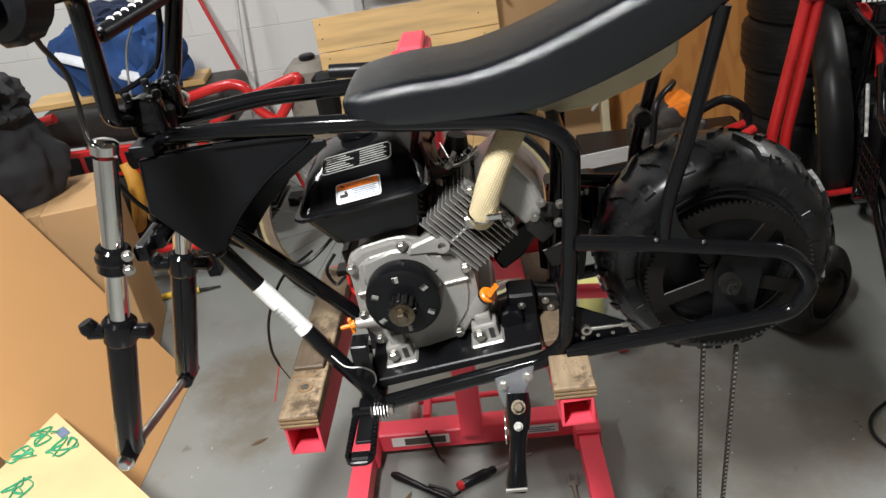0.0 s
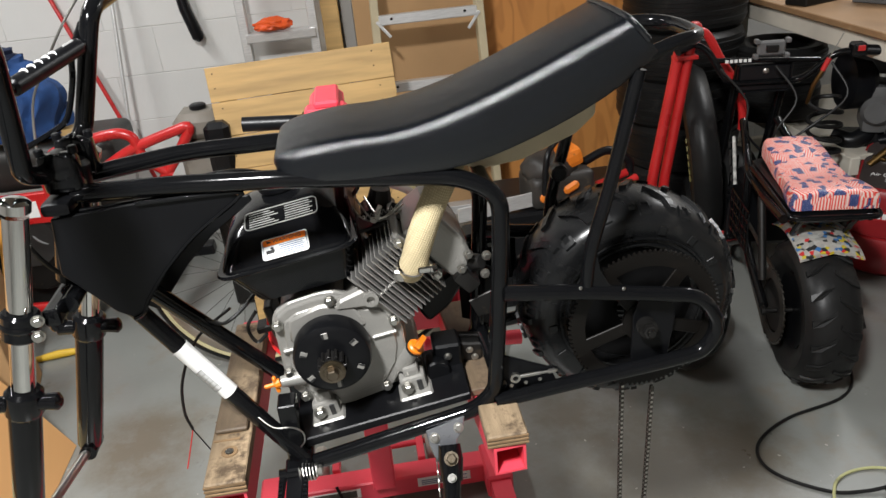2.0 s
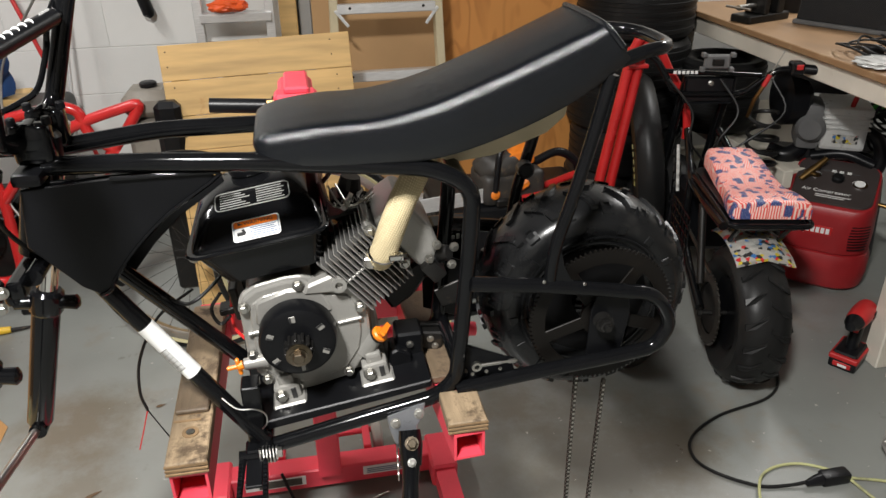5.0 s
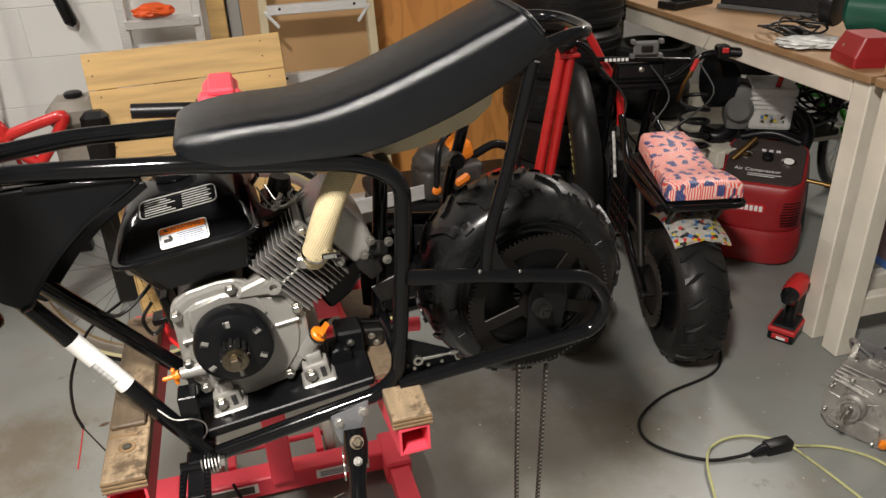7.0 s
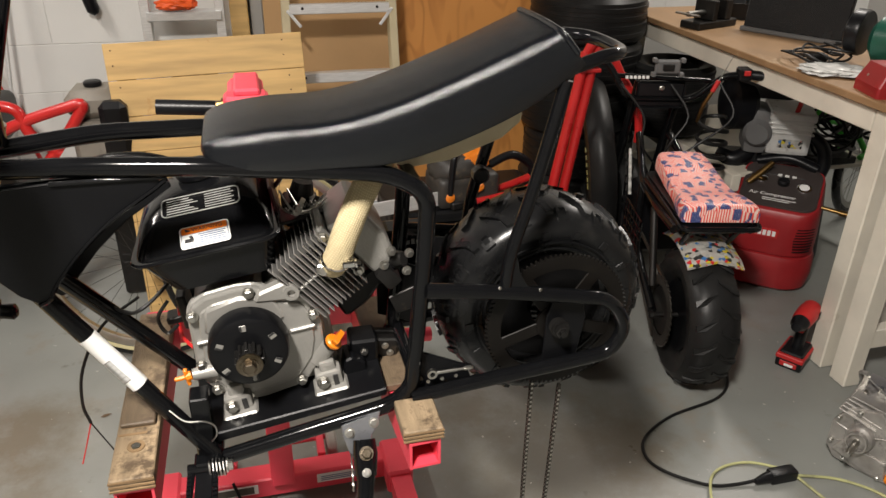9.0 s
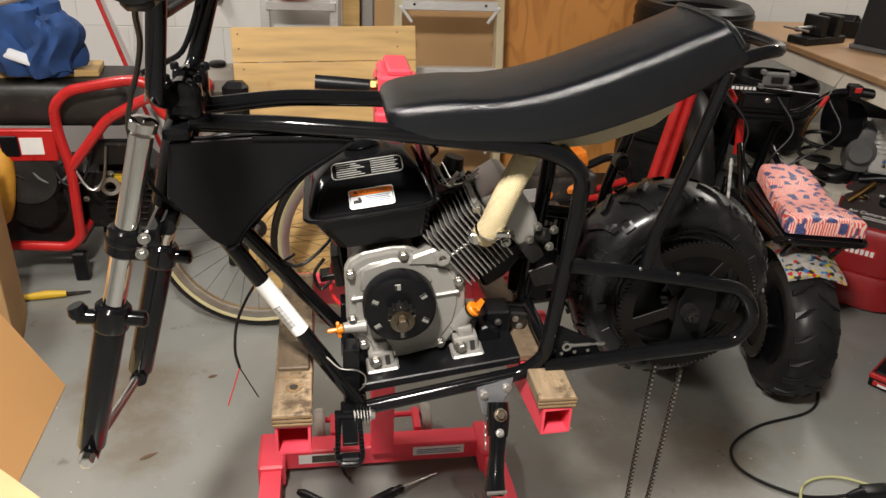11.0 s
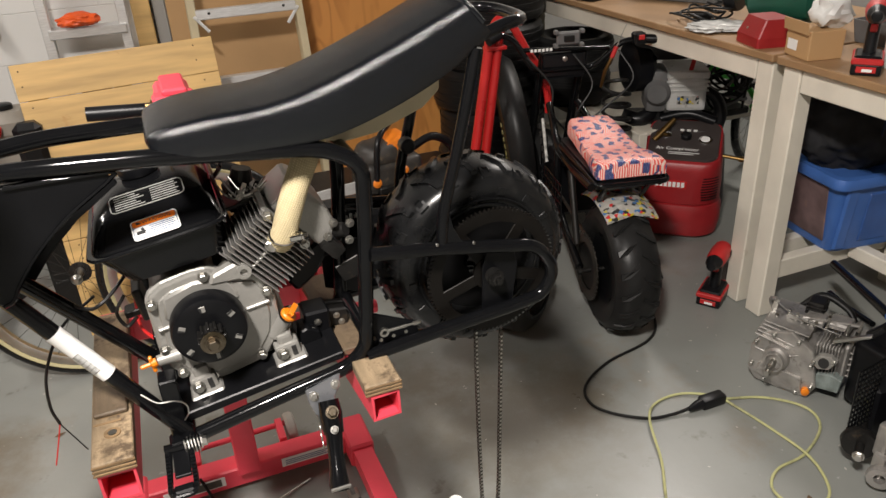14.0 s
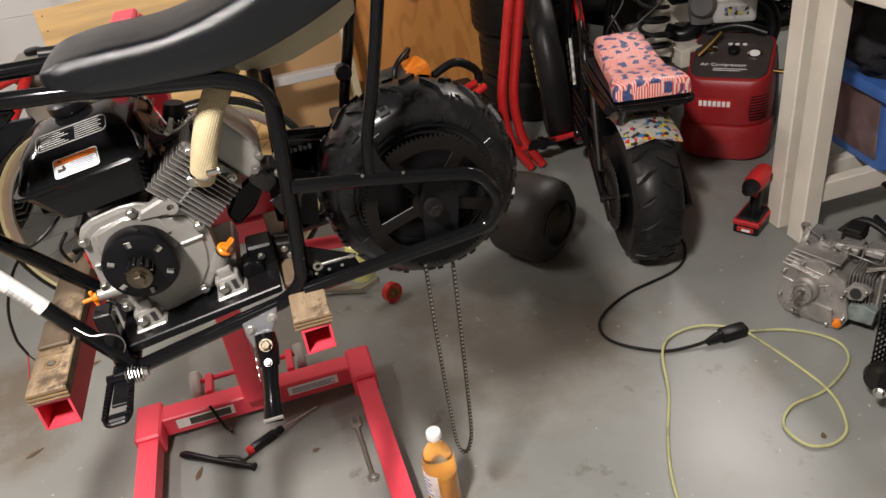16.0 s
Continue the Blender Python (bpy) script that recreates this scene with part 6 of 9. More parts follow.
solid("plastic_bag", lump(0.1, 0.09, 0.012, (1.93, 2.2, BT + 0.011), 5.0, 0.4, 4, 7, 0.01), BAG, "flat clear plastic bag lying on the bench", "bag", smooth=True)
for k, (x, y, c) in enumerate(((2.25, 1.75, GREY_PLASTIC), (2.3, 1.3, BLACK_PLASTIC), (2.25, 1.05, LABEL_WHITE), (2.2, 3.2, BLACK_PLASTIC))):
    tray = solid("parts_tray", join(loft([rrect(0.1, 0.07, 0.0, 0.01), rrect(0.11, 0.08, 0.07, 0.01), rrect(0.105, 0.075, 0.07, 0.01), rrect(0.095, 0.065, 0.006, 0.01)])), c, "plastic parts tray standing on the bench", "tray", "parts trays")
    tray.matrix_world = pose(x, y, BT, 0, 0, 20 * k)

# ---- air compressor ----
comp = thing("air_compressor", (2.0, 2.38, 0), "red plastic-cased air compressor with dark control panel on the floor", "air compressor", m=pose(2.045, 2.445, 0, 0, 0, -42) @ Matrix.Diagonal((1.1, 1.02, 0.89, 1)))


def ring2(hx, hy, z, c, dz=0.0):
    return [Vector((p.x, p.y, z + dz * (p.y + hy) / (2 * hy))) for p in rrect(hx, hy, 0, c, 6)]


part("lower_shell", loft([ring2(0.13, 0.11, 0.0, 0.09), ring2(0.152, 0.132, 0.02, 0.105), ring2(0.16, 0.14, 0.08, 0.11), ring2(0.158, 0.138, 0.14, 0.11), ring2(0.15, 0.13, 0.168, 0.105), ring2(0.139, 0.119, 0.176, 0.1)]), COMP_RED, comp, smooth=True)
part("upper_shell", loft([ring2(0.138, 0.118, 0.17, 0.1), ring2(0.149, 0.129, 0.18, 0.105), ring2(0.15, 0.132, 0.27, 0.1), ring2(0.145, 0.128, 0.34, 0.08, 0.05), ring2(0.14, 0.122, 0.37, 0.06, 0.1), ring2(0.134, 0.116, 0.378, 0.05, 0.115)]), COMP_RED, comp, smooth=True)
part("back_shell", loft([[p + Vector((0, 0.085, 0)) for p in ring2(hx, hy, z, 0.04)] for hx, hy, z in ((0.125, 0.05, 0.002), (0.153, 0.062, 0.02), (0.164, 0.07, 0.12), (0.154, 0.068, 0.3), (0.14, 0.06, 0.44), (0.1, 0.04, 0.47))]), mat("dark_grey_shell", (0.035, 0.035, 0.037), 0.5, bump=0.05), comp, "dark grey rear casing", smooth=True)
ang = math.degrees(math.atan2(0.115, 0.232))
mP = pose(0, 0, 0.4375, ang)
panel = part("control_panel", loft([[mP @ p for p in rrect(0.128, 0.122, 0.0, 0.045)], [mP @ p for p in rrect(0.124, 0.118, 0.008, 0.042)]]), mat("charcoal_panel", (0.045, 0.036, 0.034), 0.45, bump=0.04), comp, "dark control panel")
part("panel_words", text_mesh("Air Compressor", 0.023, mP @ pose(-0.02, -0.06, 0.0088), 0.0003), LABEL_WHITE, panel)
part("panel_print", join(*[box(-0.05, 0.06 - 0.02 * i, -0.082 - i * 0.009, -0.079 - i * 0.009, 0.0082, 0.0088, 0, mP) for i in range(2)], *[box(-0.02 + i * 0.024, -0.006 + i * 0.024, 0.05, 0.062, 0.0082, 0.0088, 0, mP) for i in range(3)]), LABEL_WHITE, panel, kind="stuff")
part("gauge", join(lathe([(0.024, 0), (0.024, 0.008), (0.02, 0.01)], mP @ Vector((0.075, 0.0, 0.008)), mP.to_3x3() @ Vector((0, 0, 1)), 22)), CHROME, panel, smooth=True)
part("gauge_face", lathe([(0.0, 0), (0.017, 0), (0.017, 0.001)], mP @ Vector((0.075, 0.0, 0.0185)), mP.to_3x3() @ Vector((0, 0, 1)), 20), LABEL_WHITE, panel)
part("gauge", lathe([(0.02, 0), (0.02, 0.008), (0.016, 0.01)], mP @ Vector((-0.068, 0.02, 0.008)), mP.to_3x3() @ Vector((0, 0, 1)), 22), CHROME, panel, smooth=True)
part("knob", lathe([(0.02, 0), (0.02, 0.02), (0.015, 0.026)], mP @ Vector((0.005, 0.012, 0.008)), mP.to_3x3() @ Vector((0, 0, 1)), 16), BLACK_PLASTIC, panel, smooth=True)
part("coupling", join(tube([mP @ Vector((-0.11, -0.02, 0.012)), mP @ Vector((-0.075, 0.03, 0.035)), mP @ Vector((-0.045, 0.075, 0.06))], [0.011, 0.014, 0.01], 12), rod(mP @ Vector((-0.1, 0.02, 0.02)), mP @ Vector((-0.06, 0.0, 0.03)), 0.008)), BRASS, comp, "brass hose coupling", smooth=True)
part("drain_valve", join(rod((0.14, -0.02, 0.385), (0.21, -0.03, 0.38), 0.009), rod((0.2, -0.03, 0.38), (0.225, -0.03, 0.378), 0.013)), BRASS, comp, smooth=True)
part("handle", tube(spline([(-0.1, 0.12, 0.42), (-0.116, 0.13, 0.53), (-0.085, 0.14, 0.61), (0.0, 0.145, 0.645), (0.085, 0.14, 0.61), (0.116, 0.13, 0.53), (0.1, 0.12, 0.42)], 6), 0.024, 12), BLACK_PLASTIC, comp, "black moulded carry handle", smooth=True)
part("handle_bridge", tube(spline([(-0.1, 0.105, 0.5), (0.0, 0.11, 0.53), (0.1, 0.105, 0.5)], 6), 0.022, 12), BLACK_PLASTIC, comp, smooth=True)
nm = part("name_plate", box(-0.09, 0.03, -0.1335, -0.1285, 0.255, 0.295, 0.003), RED, comp)
part("name_bars", join(*[box(-0.083 + i * 0.0155, -0.072 + i * 0.0155, -0.1355, -0.133, 0.264, 0.288, 0) for i in range(7)]), LABEL_WHITE, nm, kind="stuff")
for i in range(9):
    arc = [radians(18 + 0.8 * abs(i - 4) + q * (46 - 1.6 * abs(i - 4)) / 6) for q in range(7)]
    part("vent_slot", tube([(0.05 + 0.0995 * math.sin(a), -0.032 - 0.0995 * math.cos(a), 0.205 + i * 0.013) for a in arc], 0.0028, 6), BLACK_PLASTIC, comp)

# ---- pump engine, spring hose and clutter on the low shelf ----
pump = thing("pump_engine", (2.05, 2.68, 0.416), "black and silver compressor pump with red knob on the low shelf", "pump", m=pose(2.08, 2.68, 0.416, 0, 0, -28))
part("crankcase", join(box(0.01, 0.17, -0.13, 0.06, 0.07, 0.225, 0.015, seg=2), box(0.005, 0.175, -0.135, 0.065, 0.205, 0.24, 0.006), *[box(0.004, 0.176, -0.136, 0.0, 0.155 + i * 0.018, 0.16 + i * 0.018, 0.001) for i in range(3)]), mat("bright_cast_metal", (0.62, 0.62, 0.6), 0.35, 0.3, bump=0.1, dirt=(0.2, 0.19, 0.17), dirt_at=0.58, dscale=30), pump, "bright cast metal pump block")
part("side_case", join(box(-0.075, 0.015, -0.12, 0.04, 0.06, 0.24, 0.025, seg=2), lathe([(0.05, 0), (0.055, 0.01), (0.04, 0.03)], (-0.03, -0.12, 0.15), (-0.2, -1, 0), 20)), GREY_PLASTIC, pump, "grey cast side case", smooth=True)
part("fan_cover", lathe([(0.03, 0), (0.085, 0.005), (0.105, 0.03), (0.105, 0.09), (0.08, 0.1), (0.04, 0.105)], (-0.06, -0.02, 0.24), (-1, -0.35, 0), 30), BLACK_PLASTIC, pump, "round black fan cover", smooth=True)
part("top_tank", box(-0.14, 0.1, -0.09, 0.07, 0.27, 0.37, 0.03, seg=2), BLACK_PLASTIC, pump, smooth=True)
part("red_knob", rod((0.1, -0.11, 0.24), (0.105, -0.125, 0.285), 0.009), DRILL_RED, pump, smooth=True)
part("rating_label", box(0.05, 0.14, -0.1325, -0.131, 0.1, 0.135, 0), STICKERS, pump, "small coloured rating label")
part("elbow", tube(spline([(-0.02, -0.05, 0.06), (-0.09, -0.08, 0.02), (-0.16, -0.06, 0.03)], 5), 0.035, 14), BLACK_PLASTIC, pump, smooth=True)
part("base", box(-0.12, 0.16, -0.09, 0.09, 0.0, 0.02, 0.003), STEEL_DARK, pump)
hose = thing("coiled_hose", (1.72, 2.52, 0), "black coiled air hose hanging in loops beside the compressor", "hose", world=True)
part("coil", tube([(1.742 + 0.055 * math.cos(i * 0.35) + 0.03 * (i / 130), 2.52 + 0.05 * math.sin(i * 0.35), 0.66 - i * 0.0028 + 0.006 * math.sin(i * 0.2)) for i in range(130)], 0.0075, 8), CORD_BLACK, hose, smooth=True)
part("gun", tube([(1.66, 2.5, 0.66), (1.655, 2.47, 0.73), (1.675, 2.46, 0.78)], [0.006, 0.008, 0.007], 10), BRASS, hose, "brass blow gun with red tip", smooth=True)
part("gun_tip", tube([(1.675, 2.46, 0.78), (1.69, 2.455, 0.82)], 0.0085, 10), DRILL_RED, hose, smooth=True)
part("gun_wire", tube([(1.69, 2.455, 0.82), (1.725, 2.45, 0.9)], 0.002, 6), ZINC, hose, smooth=True)
part("tail", tube(spline([(1.74, 2.52, 0.3), (1.76, 2.55, 0.15), (1.8, 2.6, 0.02), (1.85, 2.68, 0.008)], 6), 0.0055, 8), CORD_BLACK, hose, smooth=True)


def car_tyre(at, r, w, tilt, label, group="stacked car tyres", seg=56):
    t = thing("car_tyre", at, label, "tyre", group, m=pose(*at) @ tilt)
    pr = [(r * 0.62, -w * 0.38), (r * 0.75, -w * 0.5), (r * 0.9, -w * 0.5), (r * 0.985, -w * 0.4), (r, -w * 0.2), (r, w * 0.2), (r * 0.985, w * 0.4), (r * 0.9, w * 0.5), (r * 0.75, w * 0.5), (r * 0.62, w * 0.38), (r * 0.66, 0)]
    c = part("casing", lathe(pr, (0, 0, w / 2), (0, 0, 1), seg, True), OLD_RUBBER, t, smooth=True)
    part("tread_ribs", join(*[lathe([(r * 0.99, h - w * 0.05), (r * 1.012, h - w * 0.04), (r * 1.012, h + w * 0.04), (r * 0.99, h + w * 0.05)], (0, 0, w / 2), (0, 0, 1), seg, True) for h in (-w * 0.27, -w * 0.09, w * 0.09, w * 0.27)]), OLD_RUBBER, c, smooth=True)
    return t


for i in range(5):
    car_tyre((1.56 + 0.012 * math.sin(i * 2.1), 3.325 + 0.01 * math.cos(i * 3), 0.2 * i + 0.0005 * i), 0.255, 0.2, Matrix.Identity(4), "worn black car tyre in a stack against the wall")
for i in range(2):
    car_tyre((1.885 + 0.01 * i, 3.1, 0.4315 + 0.151 * i), 0.18, 0.15, Matrix.Identity(4), "grey-black tyre lying flat on the low shelf", "tyres on the low shelf")

# ---- far bicycle parts under the back bench ----
def spoked(name, at, r, m, label, group, tyre_r=0.019, wall=None, spokes=28):
    t = thing(name, at, label, "bicycle wheel", group, m=m)
    ty = part("tyre", lathe([(r - tyre_r + tyre_r * math.cos(a), tyre_r * math.sin(a)) for a in (2 * math.pi * q / 12 for q in range(12))], (0, 0, 0), (0, 0, 1), 64, True), RUBBER, t, smooth=True)
    if wall:
        for s in (-1, 1):
            part("tyre_wall", lathe([(r - tyre_r * 1.75, s * tyre_r * 0.72), (r - tyre_r * 1.3, s * tyre_r * 1.01), (r - tyre_r * 1.2, s * tyre_r * 0.96), (r - tyre_r * 1.65, s * tyre_r * 0.6)], (0, 0, 0), (0, 0, 1), 64, True), wall, ty, smooth=True)
    part("rim", lathe([(r - tyre_r * 3.1, -0.009), (r - tyre_r * 2.5, -0.0135), (r - tyre_r * 1.75, -0.0135), (r - tyre_r * 1.75, 0.0135), (r - tyre_r * 2.5, 0.0135), (r - tyre_r * 3.1, 0.009)], (0, 0, 0), (0, 0, 1), 64, True), ZINC, t, smooth=True)
    part("hub", lathe([(0.008, -0.05), (0.018, -0.035), (0.012, -0.02), (0.012, 0.02), (0.018, 0.035), (0.008, 0.05)], (0, 0, 0), (0, 0, 1), 16), ZINC, t, smooth=True)
    sp = []
    for i in range(spokes):
        a = 2 * math.pi * i / spokes
        b = a + (0.5 if i % 2 else -0.5)
        h = 0.03 if i % 4 < 2 else -0.03
        sp.append(rod((0.017 * math.cos(b), 0.017 * math.sin(b), h), ((r - tyre_r * 2.8) * math.cos(a), (r - tyre_r * 2.8) * math.sin(a), 0), 0.0008, seg=5))
    part("spokes", join(*sp), STEEL_DARK, t, kind="stuff")
    return t


spoked("bicycle_wheel", (2.86, 2.88, 0.0), 0.3, pose(2.87, 2.9, 0.3, 90, 0, 25), "spoked wheel with dark tyre standing beyond the bench", "bicycle wheels")
solid("garden_tool", join(tube(spline([(2.4, 2.82, 0.43), (2.42, 2.79, 0.5), (2.46, 2.77, 0.56), (2.52, 2.76, 0.55)], 5), 0.018, 10), rod((2.4, 2.82, 0.418), (2.4, 2.87, 0.45), 0.018)), LIME, "bright green garden tool among the clutter on the shelf", "garden tool", smooth=True)
tang = thing("hose_tangle", (2.35, 2.6, 0.416), "tangle of black hoses and cables on the low shelf", "hoses", m=pose(2.36, 2.64, 0.416))
for k in range(6):
    random.seed(50 + k)
    pts = [(0.11 * math.cos(a + k) * (0.7 + 0.5 * random.random()), 0.12 * math.sin(a + k) * (0.7 + 0.5 * random.random()), 0.012 + 0.18 * random.random()) for a in (i * 1.0 for i in range(10))]
    part("hose", tube(spline(pts, 5), 0.006, 8), [CORD_BLACK, GREY_PLASTIC, CORD_BLACK][k % 3], tang, smooth=True)
part("base", box(-0.1, 0.1, -0.1, 0.1, 0, 0.03, 0.005), STEEL_DARK, tang)
solid("garden_tool", tube(rounded([(2.46, 2.66, 0.4275), (2.5, 2.62, 0.52), (2.54, 2.58, 0.44), (2.5, 2.57, 0.4275)], 0.03, 4), 0.012, 10), LIME, "bright green tubular garden tool lying on the low shelf", "garden tool", smooth=True)

cab = thing("hanging_cables", (2.3, 2.5, 0.416), "loops of thin black cable hanging under the bench", "cables", world=True)
for k in range(8):
    random.seed(70 + k)
    cx, cy, r = 2.28 + 0.035 * k, 2.5 + 0.03 * (k % 3), 0.07 + 0.05 * random.random()
    pts = [(cx + r * math.cos(a) * 0.9, cy + 0.03 * math.sin(2 * a + k), 0.62 + r * math.sin(a) * (0.8 + 0.3 * random.random())) for a in (i * 2 * math.pi / 9 for i in range(9))]
    part("loop", tube(spline(pts, 5, closed=True), 0.0042 + 0.001 * (k % 2), 7, closed=True), CORD_BLACK, cab, smooth=True)
part("hook", tube([(2.4, 2.52, 0.7), (2.4, 2.52, 0.878)], 0.004, 6), ZINC, cab, smooth=True)
gf = thing("green_frame", (2.45, 2.74, 0.416), "bright green tubular frame standing on the low shelf", "frame", world=True)
part("main_tube", tube(rounded([(2.36, 2.74, 0.429), (2.4, 2.74, 0.6), (2.47, 2.73, 0.68), (2.53, 2.73, 0.6), (2.535, 2.74, 0.429)], 0.05, 5), 0.013, 10), LIME, gf, smooth=True)
part("cross_tube", rod((2.39, 2.74, 0.55), (2.53, 2.735, 0.52), 0.01), LIME, gf, smooth=True)

# ---- second mini bike, seen from behind ----
b2 = thing("flag_mini_bike", (1.39, 1.97, 0), "black mini bike with flag-print seat, parked beside the compressor", "mini bike", m=pose(1.395, 1.975, 0, 0, 0, -13))
R2 = 0.2
w2 = part("rear_wheel", lathe([(0.03, -0.04), (0.09, -0.045), (0.105, -0.055), (0.105, 0.055), (0.09, 0.045), (0.03, 0.04)], (0, 0, R2), (1, 0, 0), 40), BLACK_SATIN, b2, smooth=True)
t2 = part("tyre", lathe([(0.105, -0.05), (0.13, -0.07), (0.165, -0.075), (0.185, -0.062), (0.197, -0.03), (0.2, 0), (0.197, 0.03), (0.185, 0.062), (0.165, 0.075), (0.13, 0.07), (0.105, 0.05)], (0, 0, R2), (1, 0, 0), 64, True), OLD_RUBBER, w2, "worn wide black tyre", smooth=True)
m2 = aim((0, 0, R2), (1, 0, 0))
lug2 = []
for i in range(18):
    a = 2 * math.pi * i / 18
    for s, sh in ((1, 0.0), (-1, 0.17)):
        lug2.append(lug([(0.0, s * 0.006, 0.2), (0.06, s * 0.004, 0.2), (0.2, s * 0.04, 0.1965), (0.23, s * 0.064, 0.1865), (0.14, s * 0.064, 0.1865), (0.11, s * 0.036, 0.197)][::s], a + sh, m2))
part("tread", join(*lug2), OLD_RUBBER, t2)
w2.matrix_local = Matrix.Translation((0, -0.06, R2 * 1.1)) @ Matrix.Diagonal((1.02, 1.1, 1.1, 1)) @ Matrix.Translation((0, 0, -R2))
for x in (-0.115, 0.115):
    part("swing_arm", tube([(x, 0.0, R2), (x * 0.9, 0.2, 0.24), (x * 0.8, 0.36, 0.29)], 0.015, 10), BLACK, b2, smooth=True)
    part("frame_tube", tube(rounded([(x, -0.08, 0.53), (x, 0.1, 0.52), (x * 0.8, 0.36, 0.5), (x * 0.5, 0.6, 0.6)], 0.05, 5), 0.014, 10), BLACK, b2, smooth=True)
    part("frame_tube", tube(rounded([(x * 0.8, 0.36, 0.5), (x * 0.8, 0.36, 0.25), (x * 0.8, 0.55, 0.14), (x * 0.5, 0.66, 0.45)], 0.05, 5), 0.014, 10), BLACK, b2, smooth=True)
    part("shock", tube([(x * 1.05, 0.02, 0.28), (x, 0.13, 0.51)], 0.012, 10), STEEL_DARK, b2, smooth=True)
part("axle", join(rod((-0.125, -0.03, R2), (0.125, -0.03, R2), 0.008), bolt((-0.12, -0.03, R2), (-1, 0, 0), 0.012, 0.012)), STEEL_DARK, b2, smooth=True)
part("sprocket", join(lathe([(0.085, 0), (0.115, 0), (0.115, 0.005), (0.085, 0.005)], (-0.088, 0, R2), (-1, 0, 0), 40, True), *[box(-0.003, 0.003, 0.113, 0.121, -0.002, 0.003, 0, aim((-0.09, 0, R2), (-1, 0, 0)) @ Matrix.Rotation(i * 2 * math.pi / 36, 4, "Z")) for i in range(36)]), CHAIN, b2, "toothed rear sprocket")
part("brake_disc", lathe([(0.03, 0), (0.08, 0), (0.08, 0.004), (0.03, 0.004)], (-0.082, 0, R2), (-1, 0, 0), 32), STEEL_DARK, b2, smooth=True)
part("chain", join(tube([(-0.092, 0.02, R2 + 0.115), (-0.085, 0.4, 0.33)], 0.006, 6), tube([(-0.092, 0.02, R2 - 0.115), (-0.085, 0.4, 0.24)], 0.006, 6)), CHAIN, b2)
seat_pts = [(-0.078, 0.106, 0.588), (-0.068, 0.113, 0.603), (0.0, 0.108, 0.602), (0.08, 0.095, 0.59), (0.17, 0.09, 0.594), (0.27, 0.086, 0.61), (0.345, 0.08, 0.618), (0.36, 0.07, 0.605)]
rg = []
for y, hw, zt in seat_pts:
    zb = 0.552 if y < 0.2 else 0.56
    rg.append([Vector((0.02 + sx * hw, y, zb + (zt - zb) * f)) for sx, f in ((-1.02, 0), (-1.03, 0.5), (-0.97, 0.86), (-0.86, 1.0), (-0.4, 1.06), (0, 1.08), (0.4, 1.06), (0.86, 1.0), (0.97, 0.86), (1.03, 0.5), (1.02, 0))])
s2d = [spline([r[j] for r in rg], 5) for j in range(11)]
part("seat", loft(list(map(list, zip(*s2d)))), FLAG, b2, "pink, red and blue flag-print vinyl seat", smooth=True)
tray2 = part("seat_tray", loft([rrect(0.1, 0.2, 0.505, 0.03), rrect(0.112, 0.212, 0.515, 0.03), rrect(0.112, 0.212, 0.549, 0.03)]), BLACK_SATIN, b2)
tray2.location = (0.02, 0.14, 0)
part("seat_rail", tube(rounded([(-0.1, 0.3, 0.538), (-0.1, -0.095, 0.536), (0.14, -0.095, 0.536), (0.138, 0.3, 0.538)], 0.03, 4), 0.009, 10), BLACK, b2, smooth=True)
fend = []
for i in range(9):
    a = radians(62 + i * 7)
    rr = 0.262 if i > 1 else 0.268
    fend.append([Vector((0.012 + sx * 0.086, -rr * math.cos(a) * 1.05, R2 + rr * math.sin(a) * (1 - 0.06 * (abs(sx) > 0.9)) + dz)) for sx, dz in ((-1, 0), (-0.5, 0.008), (0, 0.012), (0.5, 0.008), (1, 0), (1, -0.004), (0, 0.006), (-1, -0.004))])
part("rear_fender", loft(fend), STICKERS, b2, "rear mudguard covered in bright stickers", smooth=True)
for x in (-0.07, 0.075):
    part("fender_stay", tube([(x, -0.09, 0.53), (x, -0.03, 0.46)], 0.008, 8), BLACK, b2, smooth=True)
part("muffler", tube([(0.115, 0.3, 0.3), (0.135, 0.05, 0.27), (0.14, -0.08, 0.16)], [0.02, 0.022, 0.02], 12), BLACK_SATIN, b2, smooth=True)
part("engine_block", join(box(-0.09, 0.1, 0.36, 0.56, 0.22, 0.45, 0.02), box(-0.11, 0.1, 0.38, 0.54, 0.34, 0.345, 0.001), box(-0.11, 0.1, 0.38, 0.54, 0.37, 0.375, 0.001)), BLACK_SATIN, b2, "black engine under the seat")
part("engine_guard", join(*[rod((-0.125, 0.2 + i * 0.035, 0.28), (-0.125, 0.2 + i * 0.035, 0.42), 0.003, seg=6) for i in range(7)], *[rod((-0.125, 0.2, 0.28 + i * 0.035), (-0.125, 0.41, 0.28 + i * 0.035), 0.003, seg=6) for i in range(5)]), BLACK, b2, kind="stuff")
for x in (-0.08, 0.08):
    part("fork_leg", tube([(x, 0.86, 0.2), (x, 0.72, 0.56), (x, 0.62, 0.8)], [0.018, 0.018, 0.014], 12), BLACK, b2, smooth=True)
fw = part("front_wheel", lathe([(0.03, -0.03), (0.11, -0.04), (0.11, 0.04), (0.03, 0.03)], (0, 0.86, R2), (1, 0, 0), 32), BLACK_SATIN, b2, smooth=True)
part("tyre", lathe([(0.11, -0.05), (0.15, -0.07), (0.185, -0.06), (0.2, -0.02), (0.2, 0.02), (0.185, 0.06), (0.15, 0.07), (0.11, 0.05)], (0, 0.86, R2), (1, 0, 0), 48, True), OLD_RUBBER, fw, smooth=True)
